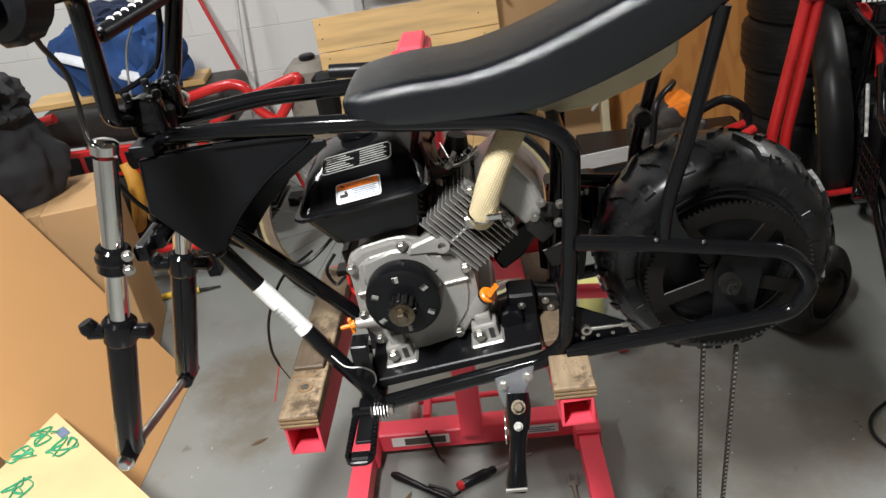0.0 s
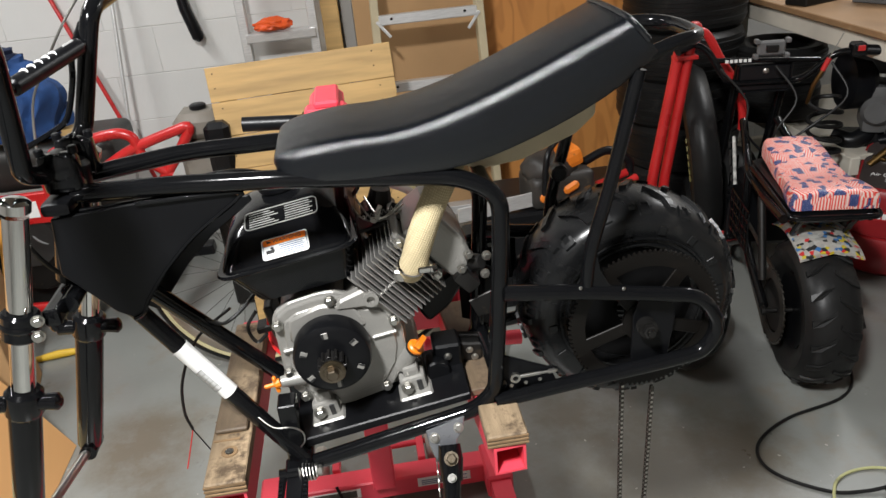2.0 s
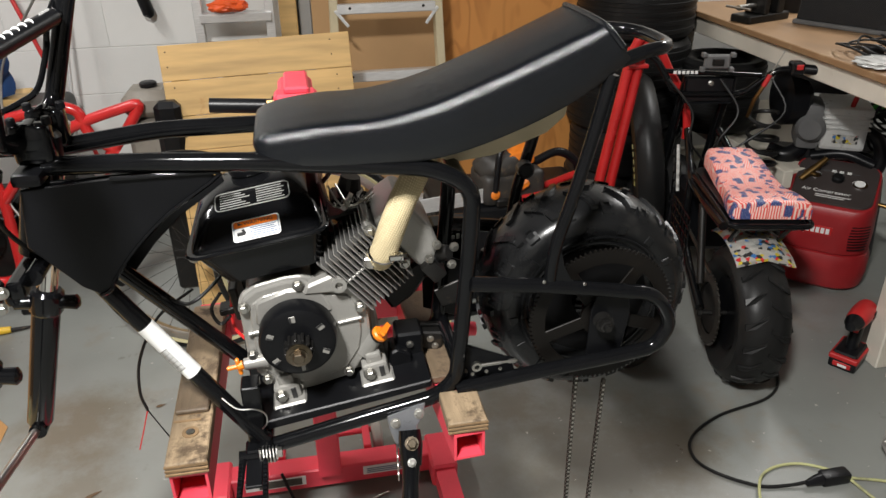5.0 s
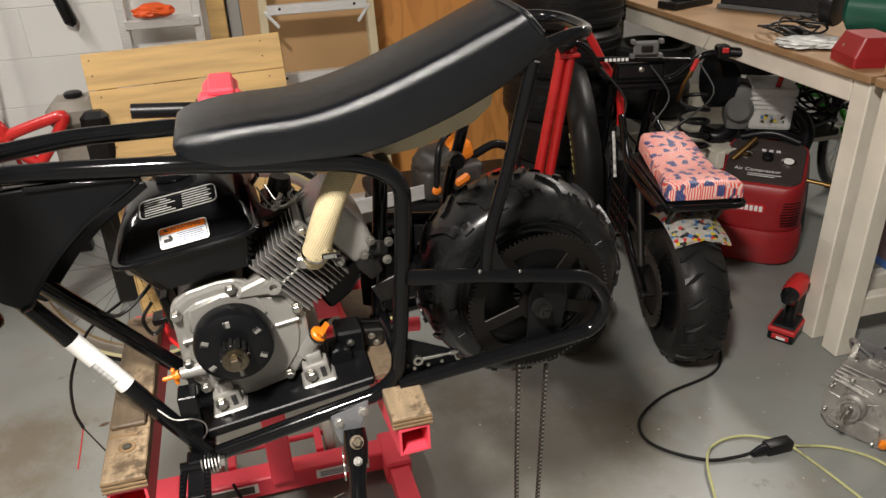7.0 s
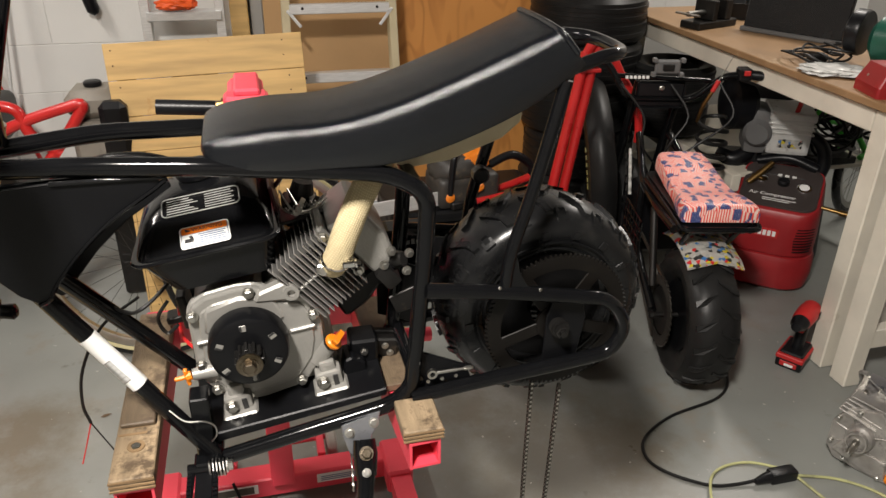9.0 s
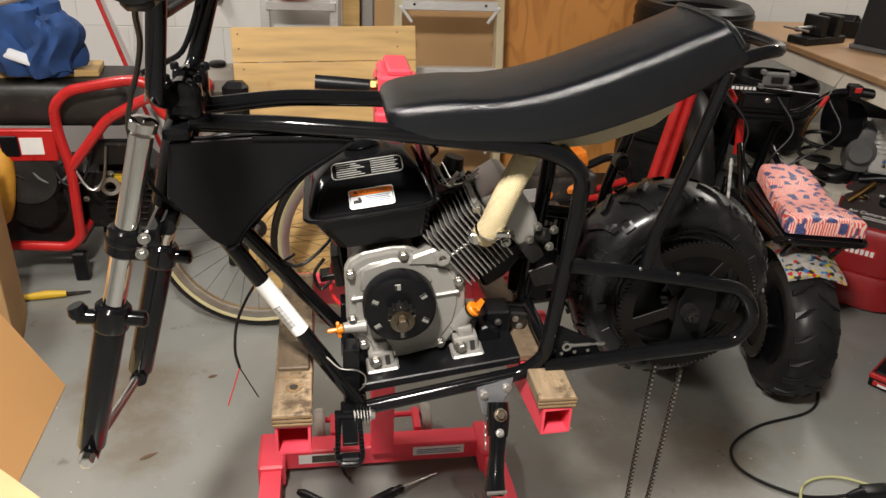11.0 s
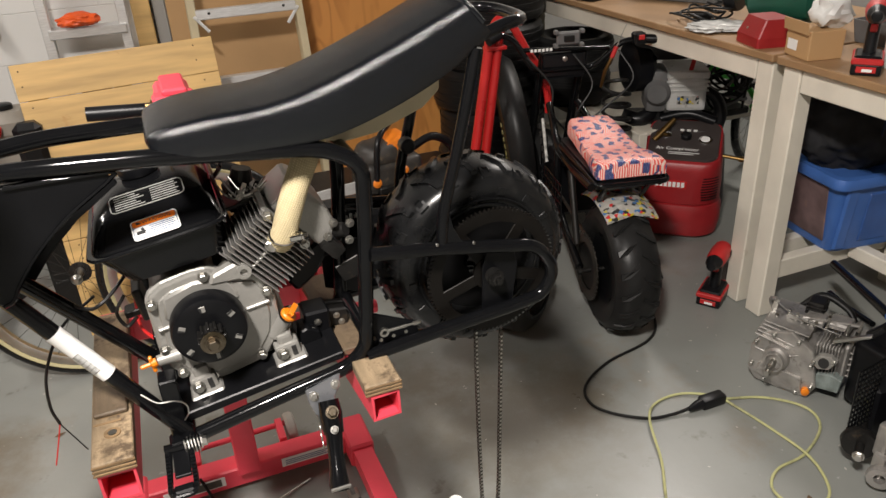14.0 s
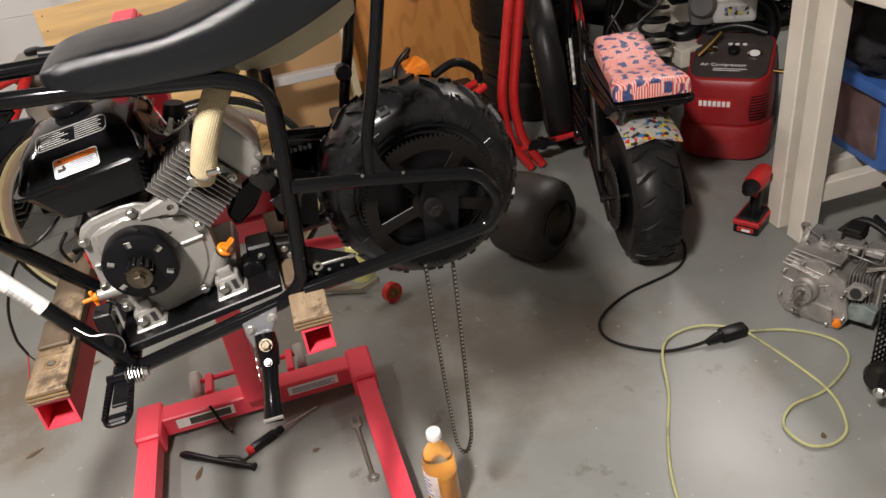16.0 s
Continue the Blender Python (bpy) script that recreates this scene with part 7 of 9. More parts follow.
hb2 = part("handlebar", tube(rounded([(-0.3, 0.57, 0.87), (-0.25, 0.6, 0.885), (-0.2, 0.6, 0.86), (-0.13, 0.59, 0.75), (-0.1, 0.6, 0.735), (0.1, 0.6, 0.735), (0.13, 0.59, 0.75), (0.22, 0.58, 0.83), (0.3, 0.56, 0.835), (0.46, 0.5, 0.83)], 0.035, 5), 0.0115, 12), BLACK, b2, "black handlebar", smooth=True)
part("crossbar", rod((-0.17, 0.597, 0.82), (0.17, 0.588, 0.805), 0.009), BLACK, hb2, smooth=True)
part("crossbar_print", join(*[box(-0.14 + i * 0.015, -0.13 + i * 0.015, 0.584, 0.588, 0.812, 0.822, 0) for i in range(6)]), LABEL_WHITE, hb2)
part("grip", tube([(0.3, 0.562, 0.835), (0.46, 0.5, 0.83)], [0.017, 0.018], 12), BLACK_PLASTIC, hb2, smooth=True)
part("grip", tube([(-0.255, 0.597, 0.884), (-0.305, 0.568, 0.869)], [0.017, 0.018], 12), BLACK_PLASTIC, hb2, smooth=True)
part("switch_box", join(box(0.255, 0.3, 0.54, 0.59, 0.815, 0.86, 0.006), box(0.262, 0.285, 0.532, 0.54, 0.835, 0.855, 0.003)), BLACK_PLASTIC, hb2)
part("red_switch", box(0.265, 0.288, 0.528, 0.534, 0.838, 0.856, 0.002), DRILL_RED, hb2, "red kill switch")
part("phone_mount", join(box(-0.045, 0.045, 0.555, 0.575, 0.835, 0.885, 0.006), *[box(sx * 0.05 - 0.008, sx * 0.05 + 0.008, 0.545, 0.57, z - 0.008, z + 0.008, 0.003) for sx in (-1, 1) for z in (0.835, 0.885)]), GREY_PLASTIC, hb2, "dark grey clamp-on phone holder")
part("mount_plate", box(-0.02, 0.02, 0.545, 0.556, 0.85, 0.872, 0.002), STEEL_DARK, hb2)
part("number_board", box(-0.09, 0.09, 0.6, 0.61, 0.7, 0.8, 0.01), BLACK_PLASTIC, b2)
part("board_bolt", lathe([(0.01, 0), (0.01, 0.006), (0.006, 0.008)], (0.0, 0.599, 0.775), (0, -1, 0), 14), ZINC, b2)
for k in range(3):
    part("cable", tube(spline([(0.2 - 0.18 * k, 0.56, 0.8), (0.24 - 0.16 * k, 0.5, 0.7), (0.12 - 0.1 * k, 0.48, 0.6), (0.0, 0.5, 0.5)], 5), 0.004, 7), CORD_BLACK, b2, smooth=True)
part("decal_strip", tube([(-0.122, 0.4, 0.44), (-0.118, 0.48, 0.585)], 0.006, 10), LABEL_GREY, b2, "white printed strip on the side tube", smooth=True)
part("decal_print", join(*[box(-0.135, -0.131, 0.41 + i * 0.014, 0.416 + i * 0.014, 0.45 + i * 0.025, 0.47 + i * 0.025, 0) for i in range(5)]), INK, b2)

# leaning motorcycle tyre with yellow lettering
mt2 = thing("motorcycle_tyre", (1.36, 2.9, 0), "black motorcycle wheel with faint yellow lettering on its tyre", "tyre", m=aim((1.47, 2.92, 0.362), (0.95, -0.29, 0.12)))
part("casing", lathe([(0.25, -0.04), (0.3, -0.058), (0.335, -0.05), (0.358, -0.02), (0.36, 0), (0.358, 0.02), (0.335, 0.05), (0.3, 0.058), (0.25, 0.04)], (0, 0, 0), (0, 0, 1), 56, True), OLD_RUBBER, mt2, smooth=True)
part("lettering", join(*[box(0.285, 0.305, -0.009, 0.009, -0.0605, -0.0575, 0, Matrix.Rotation(radians(150 + i * 5.5), 4, "Z")) for i in range(6)]), mat("faded_yellow_print", (0.25, 0.22, 0.07), 0.6), mt2)
part("wheel_disc", lathe([(0.03, -0.012), (0.24, -0.02), (0.25, 0.0), (0.24, 0.02), (0.03, 0.012)], (0, 0, 0), (0, 0, 1), 40), STEEL_DARK, mt2, smooth=True)

# red tubular hand truck
ht = thing("hand_truck", (1.2, 2.65, 0), "red tubular steel hand truck leaning upright", "hand truck", world=True)
for x0, x1, y in ((1.283, 1.173, 2.65), (1.322, 1.224, 2.655)):
    part("upright", tube(rounded([(x0 - 0.012, y + 0.02, 0.89), (x1, y, 0.37), (x1 - 0.002, y, 0.28), (x1 + 0.02, y, 0.15), (x1 + 0.1, y, 0.018)], 0.05, 5), 0.0195, 12), RED, ht, smooth=True)
part("handle", tube(rounded([(1.271, 2.67, 0.88), (1.29, 2.66, 0.93), (1.33, 2.67, 0.93), (1.31, 2.675, 0.88)], 0.02, 4), 0.018, 12), RED, ht, smooth=True)
part("side_loop", tube(spline([(1.325, 2.67, 0.915), (1.36, 2.66, 0.895), (1.417, 2.655, 0.8), (1.484, 2.65, 0.7), (1.51, 2.65, 0.6), (1.513, 2.65, 0.54)], 5), 0.015, 12), RED, ht, smooth=True)
part("cross_bar", tube([(1.2, 2.65, 0.11), (1.47, 2.64, 0.125)], 0.012, 10), RED, ht, smooth=True)
part("strap", join(box(1.26, 1.39, 2.632, 2.665, 0.098, 0.13, 0.005), box(1.31, 1.34, 2.625, 2.67, 0.093, 0.137, 0.004)), BLACK_PLASTIC, ht)
part("band", box(1.243, 1.325, 2.64, 2.69, 0.82, 0.835, 0.003), RED, ht)

# black clamp stand under the bench
cs = thing("clamp_stand", (2.63, 1.74, 0), "small black metal stand with a tilted rod", "stand", world=True)
part("base", join(box(2.57, 2.7, 1.7, 1.78, 0.0, 0.03, 0.006), box(2.6, 2.66, 1.71, 1.77, 0.03, 0.085, 0.01)), BLACK_SATIN, cs)
part("rod", rod((2.636, 1.74, 0.08), (2.68, 1.745, 0.34), 0.012), BLACK_SATIN, cs, smooth=True)

# slick kart tyre on the floor
kt = thing("slick_tyre", (1.05, 2.06, 0), "smooth grey-black kart tyre lying on its side face, empty", "tyre", m=aim((1.053, 2.065, 0.146), (0.545, -0.835, 0)))
part("casing", lathe([(0.072, -0.1), (0.082, -0.106), (0.118, -0.102), (0.14, -0.085), (0.145, -0.04), (0.145, 0.04), (0.14, 0.075), (0.122, 0.094), (0.1, 0.104), (0.082, 0.106), (0.072, 0.1), (0.08, 0.07), (0.11, 0), (0.08, -0.07)], (0, 0, 0), (0, 0, 1), 48, True), mat("scuffed_slick_rubber", (0.025, 0.024, 0.022), 0.5, vary=0.25, scale=14, bump=0.1, dirt=(0.05, 0.046, 0.04), dirt_at=0.55, dscale=9), kt, smooth=True)

for h in (-0.102, 0.102):
    part("bead", lathe([(0.074, h - 0.005), (0.083, h - 0.006), (0.083, h + 0.006), (0.074, h + 0.005)], (0, 0, 0), (0, 0, 1), 40, True), RUBBER, kt, "dark tyre bead", smooth=True)

# ---- along the back wall ----
bd = thing("wooden_pallet", (-0.03, 2.75, 0), "panel of knotty pine planks leaning on clutter", "wood panel", world=True)
tilt = Matrix.Translation((-0.03, 2.66, 0)) @ Matrix.Rotation(radians(-11.5), 4, "X") @ Matrix.Rotation(radians(-1.6), 4, "Y")
for i in range(8):
    z1 = 0.972 - i * 0.1215
    part("plank", box(-0.325, 0.325, -0.009, 0.009, max(0.004, z1 - 0.1195), z1, 0.0015, tilt), PINE, bd)
for x in (-0.27, 0.0, 0.27):
    part("batten", box(x - 0.03, x + 0.03, 0.0095, 0.03, 0.01, 0.95, 0.002, tilt), PINE, bd)
nails = [lathe([(0.0026, 0), (0.0026, 0.001)], tilt @ Vector((x + 0.012 * ((i * 7) % 3 - 1), -0.009, 0.95 - i * 0.121 - dz)), (0, -1, 0.2), 8) for i in range(8) for x in (-0.29, 0.27) for dz in (0.0, 0.05)]
part("nails", join(*nails), STEEL_DARK, bd, kind="stuff")

w = spoked("bicycle_wheel", (-0.306, 2.4, 0), 0.352, pose(-0.306, 2.43, 0.352, 85, 0, -6), "large spoked bicycle wheel with cream-walled tyre leaning on the panel", "bicycle wheels", 0.02, TYRE_WALL)
part("cassette", lathe([(0.03, 0.03), (0.035, 0.032), (0.028, 0.045), (0.012, 0.055)], (0, 0, 0), (0, 0, -1), 20), STEEL_DARK, w, smooth=True)
spoked("bicycle_wheel", (0.085, 2.4, 0), 0.338, pose(0.085, 2.38, 0.338, 85, 0, 3), "large spoked bicycle wheel with cream-walled tyre behind the stand", "bicycle wheels", 0.02, TYRE_WALL)

l1 = thing("aluminium_ladder", (-0.15, 3.35, 0), "aluminium step ladder leaning on the block wall", "ladder", "ladders", world=True)
for x in (-0.31, -0.02):
    part("side_rail", box(x - 0.012, x + 0.026, 3.3, 3.36, 0.0, 1.75, 0.003, Matrix.Translation((0, 0.09, 0)) @ Matrix.Rotation(radians(-3), 4, "X")), ALU, l1)
for z in (0.32, 0.62, 0.92, 1.22, 1.52):
    part("rung", box(-0.298, -0.006, 3.29 + 0.09 + z * 0.052, 3.37 + 0.09 + z * 0.052, z - 0.012, z + 0.024, 0.003), ALU, l1)
solid("orange_glove", lump(0.075, 0.045, 0.03, (-0.18, 3.45, 0.972), 4.0, 0.25, 4, 5, 0.022), mat("bright_orange_plastic", (0.75, 0.1, 0.015), 0.5), "bright orange work glove lying on a ladder rung", "glove", smooth=True)
solid("dark_glove", lump(0.07, 0.05, 0.05, (-0.17, 3.42, 0.67), 8.0, 0.35, 3, 5, 0.02), CLOTH_BLACK, "dark work glove on a lower ladder rung", "glove", smooth=True)
l2 = thing("fibreglass_ladder", (0.45, 3.2, 0), "cream fibreglass step ladder with aluminium treads by the wall", "ladder", "ladders", world=True)
lm = Matrix.Translation((0.45, 3.12, 0)) @ Matrix.Rotation(radians(-6), 4, "X")
for s in (-1, 1):
    part("side_rail", box(-0.016, 0.016, -0.03, 0.035, 0, 1.75, 0.003, lm @ Matrix.Translation((s * 0.235, 0, 0)) @ Matrix.Rotation(radians(-s * 1.5), 4, "Y")), FIBRE, l2)
for i, z in enumerate((0.17, 0.44, 0.72, 0.985, 1.26, 1.53)):
    hw = 0.222 - z * 0.026
    tr = part("tread", box(-hw, hw, -0.034, 0.04, z - 0.022, z + 0.016, 0.003, lm), ALU, l2)
    for s in (-1, 1):
        part("tread_brace", box(-0.006, 0.006, -0.034, -0.03, -0.03, 0.05, 0.001, lm @ Matrix.Translation((s * (hw - 0.022), 0, z - 0.045)) @ Matrix.Rotation(radians(s * 38), 4, "Y")), ALU, tr)
        part("rivet", lathe([(0.006, 0), (0.004, 0.003)], lm @ Vector((s * (hw - 0.05), -0.034, z)), (0, -1, 0), 10), STEEL_DARK, tr)
solid("cardboard_sheet", box(0.16, 0.72, 3.44, 3.446, 0.0, 1.25, 0), CARD, "flat brown cardboard sheet standing behind the ladder", "cardboard")
solid("timber_post", box(0.025, 0.10, 3.5, 3.59, 0, 2.3, 0.004), PINE, "plain timber post standing against the wall", "post")
solid("timber_post", box(0.11, 0.16, 3.52, 3.595, 0, 2.3, 0.004), PLAIN_WALL, "grey painted timber post standing against the wall", "post")
solid("wall_hose", join(tube([(-0.57, 3.56, 1.3), (-0.54, 3.55, 1.06), (-0.51, 3.55, 0.94), (-0.5, 3.55, 0.925)], [0.014, 0.024, 0.026, 0.012], 12)), BLACK_PLASTIC, "black rubber tool handle hanging on the wall", "tool handle", smooth=True)
solid("plywood_sheet", box(0.73, 1.46, 3.28, 3.298, 0.004, 1.85, 0.001, Matrix.Translation((0, 0.18, 0)) @ Matrix.Rotation(radians(-3.0), 4, "X")), PLY, "large orange-brown plywood sheet leaning on the wall", "plywood")
solid("plywood_sheet", box(1.40, 1.47, 3.24, 3.262, 0.004, 1.5, 0.001, Matrix.Translation((0, 0.17, 0)) @ Matrix.Rotation(radians(-3.0), 4, "X")), PINE, "pale timber strip leaning beside the plywood", "timber")
solid("plywood_sheet", box(0.635, 0.715, 3.3, 3.312, 0.004, 1.6, 0.001, Matrix.Translation((0, 0.18, 0)) @ Matrix.Rotation(radians(-3.0), 4, "X")), CARD_PALE, "pale timber strip leaning beside the plywood", "timber")

# chainsaw on a dark tool chest
chest = thing("tool_chest", (0.82, 2.7, 0), "dark plastic tool chest standing on the floor", "tool chest", world=True)
part("body", box(0.52, 1.1, 2.52, 2.86, 0.0, 0.33, 0.02, seg=2), BLACK_PLASTIC, chest)
part("lid", box(0.515, 1.105, 2.515, 2.865, 0.335, 0.385, 0.015, seg=2), BLACK_PLASTIC, chest)
saw = thing("chainsaw", (0.8, 2.65, 0.386), "orange and grey chainsaw lying on a tool chest", "chainsaw", m=pose(0.815, 2.6, 0.386, 0, 0, 8))
part("body", join(box(-0.14, 0.1, -0.08, 0.08, 0.0, 0.12, 0.03, seg=3), lump(0.1, 0.08, 0.06, (-0.05, 0, 0.13), 2, 0.15, 3)), mat("oily_grey_plastic", (0.03, 0.027, 0.024), 0.5, vary=0.4, dirt=(0.12, 0.085, 0.05), dirt_at=0.58, dscale=25), saw, "dusty grey motor body", smooth=True)
part("cover", box(-0.01, 0.1, -0.06, 0.06, 0.12, 0.185, 0.02, pose(0, 0, 0, 0, -14), seg=2), SAW_ORANGE, saw, "orange top cover")
part("side_cap", lathe([(0.016, 0), (0.018, 0.004), (0.012, 0.008)], (-0.1, -0.08, 0.05), (0, -1, 0.1), 14), SAW_ORANGE, saw, smooth=True)
part("clip", box(0.0, 0.06, -0.1, -0.08, 0.05, 0.085, 0.01, pose(0, 0, 0, 0, -25)), SAW_ORANGE, saw)
part("front_handle", tube(spline([(-0.1, -0.08, 0.06), (-0.08, -0.07, 0.2), (0.0, 0.0, 0.235), (0.02, 0.07, 0.2), (0.0, 0.09, 0.06)], 6), 0.011, 10), BLACK_PLASTIC, saw, smooth=True)
part("rear_handle", tube(spline([(0.08, 0, 0.12), (0.18, 0, 0.15), (0.26, 0, 0.1), (0.27, 0, 0.05)], 6), 0.016, 10), BLACK_PLASTIC, saw, smooth=True)
part("guide_bar", box(-0.42, -0.1, -0.05, -0.045, 0.015, 0.07, 0.002, pose(0, 0, 0, 0, 0, 4)), ALU, saw, "dull steel guide bar")
bc = thing("bolt_cutter", (1.0, 2.6, 0.386), "bolt cutter with red handles lying on the chest", "bolt cutter", m=pose(0.98, 2.58, 0.388, 0, 0, 14))
for s in (-1, 1):
    part("handle", tube([(-0.16, s * 0.02, 0.02), (0.02, s * 0.04, 0.03), (0.1, s * 0.03, 0.05)], [0.012, 0.014, 0.015], 10), RED, bc, smooth=True)
part("head", box(-0.26, -0.15, -0.025, 0.025, 0.0, 0.03, 0.006), STEEL_DARK, bc)

# ---- generator with a red tube frame, and a small engine ----
gen = thing("generator", (-1.1, 2.95, 0), "portable generator with red tube frame and black tank", "generator", world=True)
part("frame_loop", tube(rounded([(-0.56, 2.78, 0.6), (-0.645, 2.78, 0.67), (-0.66, 2.78, 0.755), (-0.7, 2.78, 0.774), (-0.76, 2.78, 0.77), (-0.935, 2.78, 0.735), (-0.99, 2.78, 0.68), (-0.99, 2.78, 0.59), (-0.968, 2.78, 0.45), (-0.978, 2.78, 0.18), (-1.02, 2.78, 0.138), (-1.2, 2.78, 0.15), (-1.5, 2.78, 0.15), (-1.55, 2.78, 0.2), (-1.55, 2.78, 0.66), (-1.5, 2.78, 0.72), (-1.4, 2.78, 0.735)], 0.05, 5), 0.0185, 12), RED, gen, smooth=True)
part("frame_brace", tube(rounded([(-0.6, 2.78, 0.58), (-0.51, 2.78, 0.69), (-0.452, 2.78, 0.775), (-0.6, 2.78, 0.735), (-0.69, 2.78, 0.705), (-0.82, 2.78, 0.635), (-0.968, 2.78, 0.455)], 0.035, 5), 0.0185, 12), RED, gen, smooth=True)
part("frame_loop", tube(rounded([(x, 3.2, z) for x, z in ((-1.2, 0.14), (-0.98, 0.14), (-0.98, 0.66), (-1.55, 0.66), (-1.55, 0.14), (-1.2, 0.14))], 0.06, 5), 0.0185, 12), RED, gen, smooth=True)
for x, z in ((-0.978, 0.18), (-1.54, 0.4), (-1.54, 0.16)):
    part("frame_rod", rod((x, 2.78, z), (x, 3.2, z), 0.0155), RED, gen, smooth=True)
part("tank", box(-1.5, -0.76, 2.835, 3.17, 0.585, 0.737, 0.04, seg=3), mat("dusty_black_tank", (0.016, 0.015, 0.0135), 0.5, vary=0.3, dirt=(0.05, 0.045, 0.038), dirt_at=0.58, dscale=14), gen, "black fuel tank", smooth=True)
part("panel", box(-1.5, -1.0, 2.765, 2.79, 0.485, 0.6, 0.004), RED, gen, "red control panel with sockets")
part("panel_label", box(-1.115, -1.04, 2.762, 2.766, 0.512, 0.572, 0), LABEL_WHITE, gen)
for i in range(4):
    part("socket", box(-1.42 + i * 0.08, -1.36 + i * 0.08, 2.758, 2.766, 0.505, 0.58, 0.004), BLACK_PLASTIC, gen)
part("blower_case", join(lathe([(0.05, 0), (0.1, 0.01), (0.11, 0.04), (0.1, 0.07)], (-1.12, 2.84, 0.42), (0, -1, 0), 26), box(-1.3, -1.18, 2.79, 2.84, 0.36, 0.48, 0.015, seg=2)), mat("sooty_grey_metal", (0.03, 0.029, 0.028), 0.5, 0.3, vary=0.4, dirt=(0.09, 0.08, 0.07), dirt_at=0.6, dscale=25), gen, "dull grey blower case", smooth=True)
part("exhaust_box", box(-0.93, -0.74, 2.84, 2.89, 0.44, 0.53, 0.012, seg=2), STEEL_DARK, gen)
for k in range(4):
    part("wire", tube(spline([(-1.2 + 0.07 * k, 2.8, 0.52), (-1.16 + 0.08 * k, 2.77, 0.44 - 0.02 * k), (-1.08 + 0.07 * k, 2.79, 0.4), (-1.0 + 0.05 * k, 2.82, 0.46 + 0.02 * k)], 5), 0.005, 7), [CORD_BLACK, GREY_PLASTIC, CORD_BLACK, ZINC][k], gen, smooth=True)
for k in range(5):
    part("engine_bolt", bolt((-0.96 + 0.05 * k, 2.84 if k % 2 else 2.86, 0.3 + 0.05 * (k % 3)), (0, -1, 0), 0.009, 0.01), ZINC, gen)
part("bright_flange", join(lathe([(0.02, 0), (0.035, 0.003), (0.035, 0.012), (0.02, 0.014)], (-0.86, 2.84, 0.36), (0.1, -1, 0), 20, True)), ZINC, gen)
part("motor", join(box(-1.35, -0.99, 2.84, 3.14, 0.1, 0.4, 0.04, seg=2), lathe([(0.09, 0), (0.1, 0.02), (0.08, 0.06)], (-1.12, 2.84, 0.3), (0, -1, 0), 24)), STEEL_DARK, gen, smooth=True)
geng = part("engine", box(-1.0, -0.72, 2.9, 3.12, 0.15, 0.42, 0.03), STEEL_DARK, gen)
for i in range(7):
    part("fin", box(-0.9, -0.7, 2.88, 3.14, 0.2 + i * 0.025, 0.205 + i * 0.025, 0.001), STEEL_DARK, geng)
for x in (-1.02, -1.54):
    for y in (2.76, 3.18):
        part("foot", box(x, x + 0.05, y, y + 0.04, 0.0, 0.118, 0.006), BLACK_PLASTIC, gen)
part("yellow_sleeve", tube(spline([(-1.19, 2.775, 0.53), (-1.175, 2.755, 0.47), (-1.18, 2.745, 0.4), (-1.195, 2.74, 0.33), (-1.215, 2.745, 0.28), (-1.24, 2.76, 0.255)], 6), [0.03] * 20 + [0.028] * 11, 12, flat=0.6), mat("orange_yellow_rubber", (0.5, 0.24, 0.025), 0.55, vary=0.2, scale=20, bump=0.1), gen, "dull orange-yellow rubber sleeve", smooth=True)
part("yellow_cap", box(-0.86, -0.8, 2.87, 2.9, 0.36, 0.385, 0.003), YELLOW, gen)

kart = thing("small_engine", (-0.5, 2.85, 0), "small dusty grey engine with black cap beside the generator", "engine", world=True)
part("motor", join(box(-0.52, -0.4, 2.78, 2.95, 0.5, 0.7, 0.02), box(-0.53, -0.36, 2.8, 2.96, 0.7, 0.8, 0.03)), mat("dusty_grey_metal", (0.22, 0.2, 0.17), 0.6, dirt=(0.12, 0.1, 0.08), dirt_at=0.55), kart, smooth=True)
part("cover", box(-0.42, -0.33, 2.76, 2.95, 0.56, 0.77, 0.02), BLACK_PLASTIC, kart)
part("cap", lathe([(0.028, 0), (0.03, 0.004), (0.03, 0.014), (0.024, 0.018)], (-0.44, 2.88, 0.801), (0, 0, 1), 18), BLACK_PLASTIC, kart, smooth=True)
part("pedestal", join(box(-0.46, -0.37, 2.84, 2.95, 0.0, 0.5, 0.01)), STEEL_DARK, kart)

plank = solid("plank", box(-0.34, 0.34, -0.08, 0.08, 0.0, 0.024, 0.003, pose(-1.22, 3.0, 0.7385, 0, 0, 7)), PINE, "orange-brown plank laid across the generator tank", "plank")
jk = thing("work_jacket", (-1.1, 2.98, 0.763), "crumpled blue work jacket with pale reflective stripe", "jacket", world=True)
def draped(cx, cy, z0, z1, rx, ry, folds, seed):
    """Hanging cloth with soft vertical folds."""
    rows = []
    for k in range(15):
        f = k / 14
        w = (0.75 + 0.35 * math.sin(math.pi * (0.25 + 0.6 * f))) * (1.0 if f < 0.9 else 0.8)
        rows.append([Vector((cx + rx * w * math.cos(a) * (1 + 0.1 * math.sin(folds * a + seed + f * 2)) + 0.03 * math.sin(5 * f + seed), cy + ry * w * math.sin(a) * (1 + 0.22 * math.sin(folds * a + seed * 2 + f * 1.5)), z0 + (z1 - z0) * f + 0.012 * math.sin(3 * a + seed))) for a in (2 * math.pi * q / 48 for q in range(48))])
    return loft(rows)


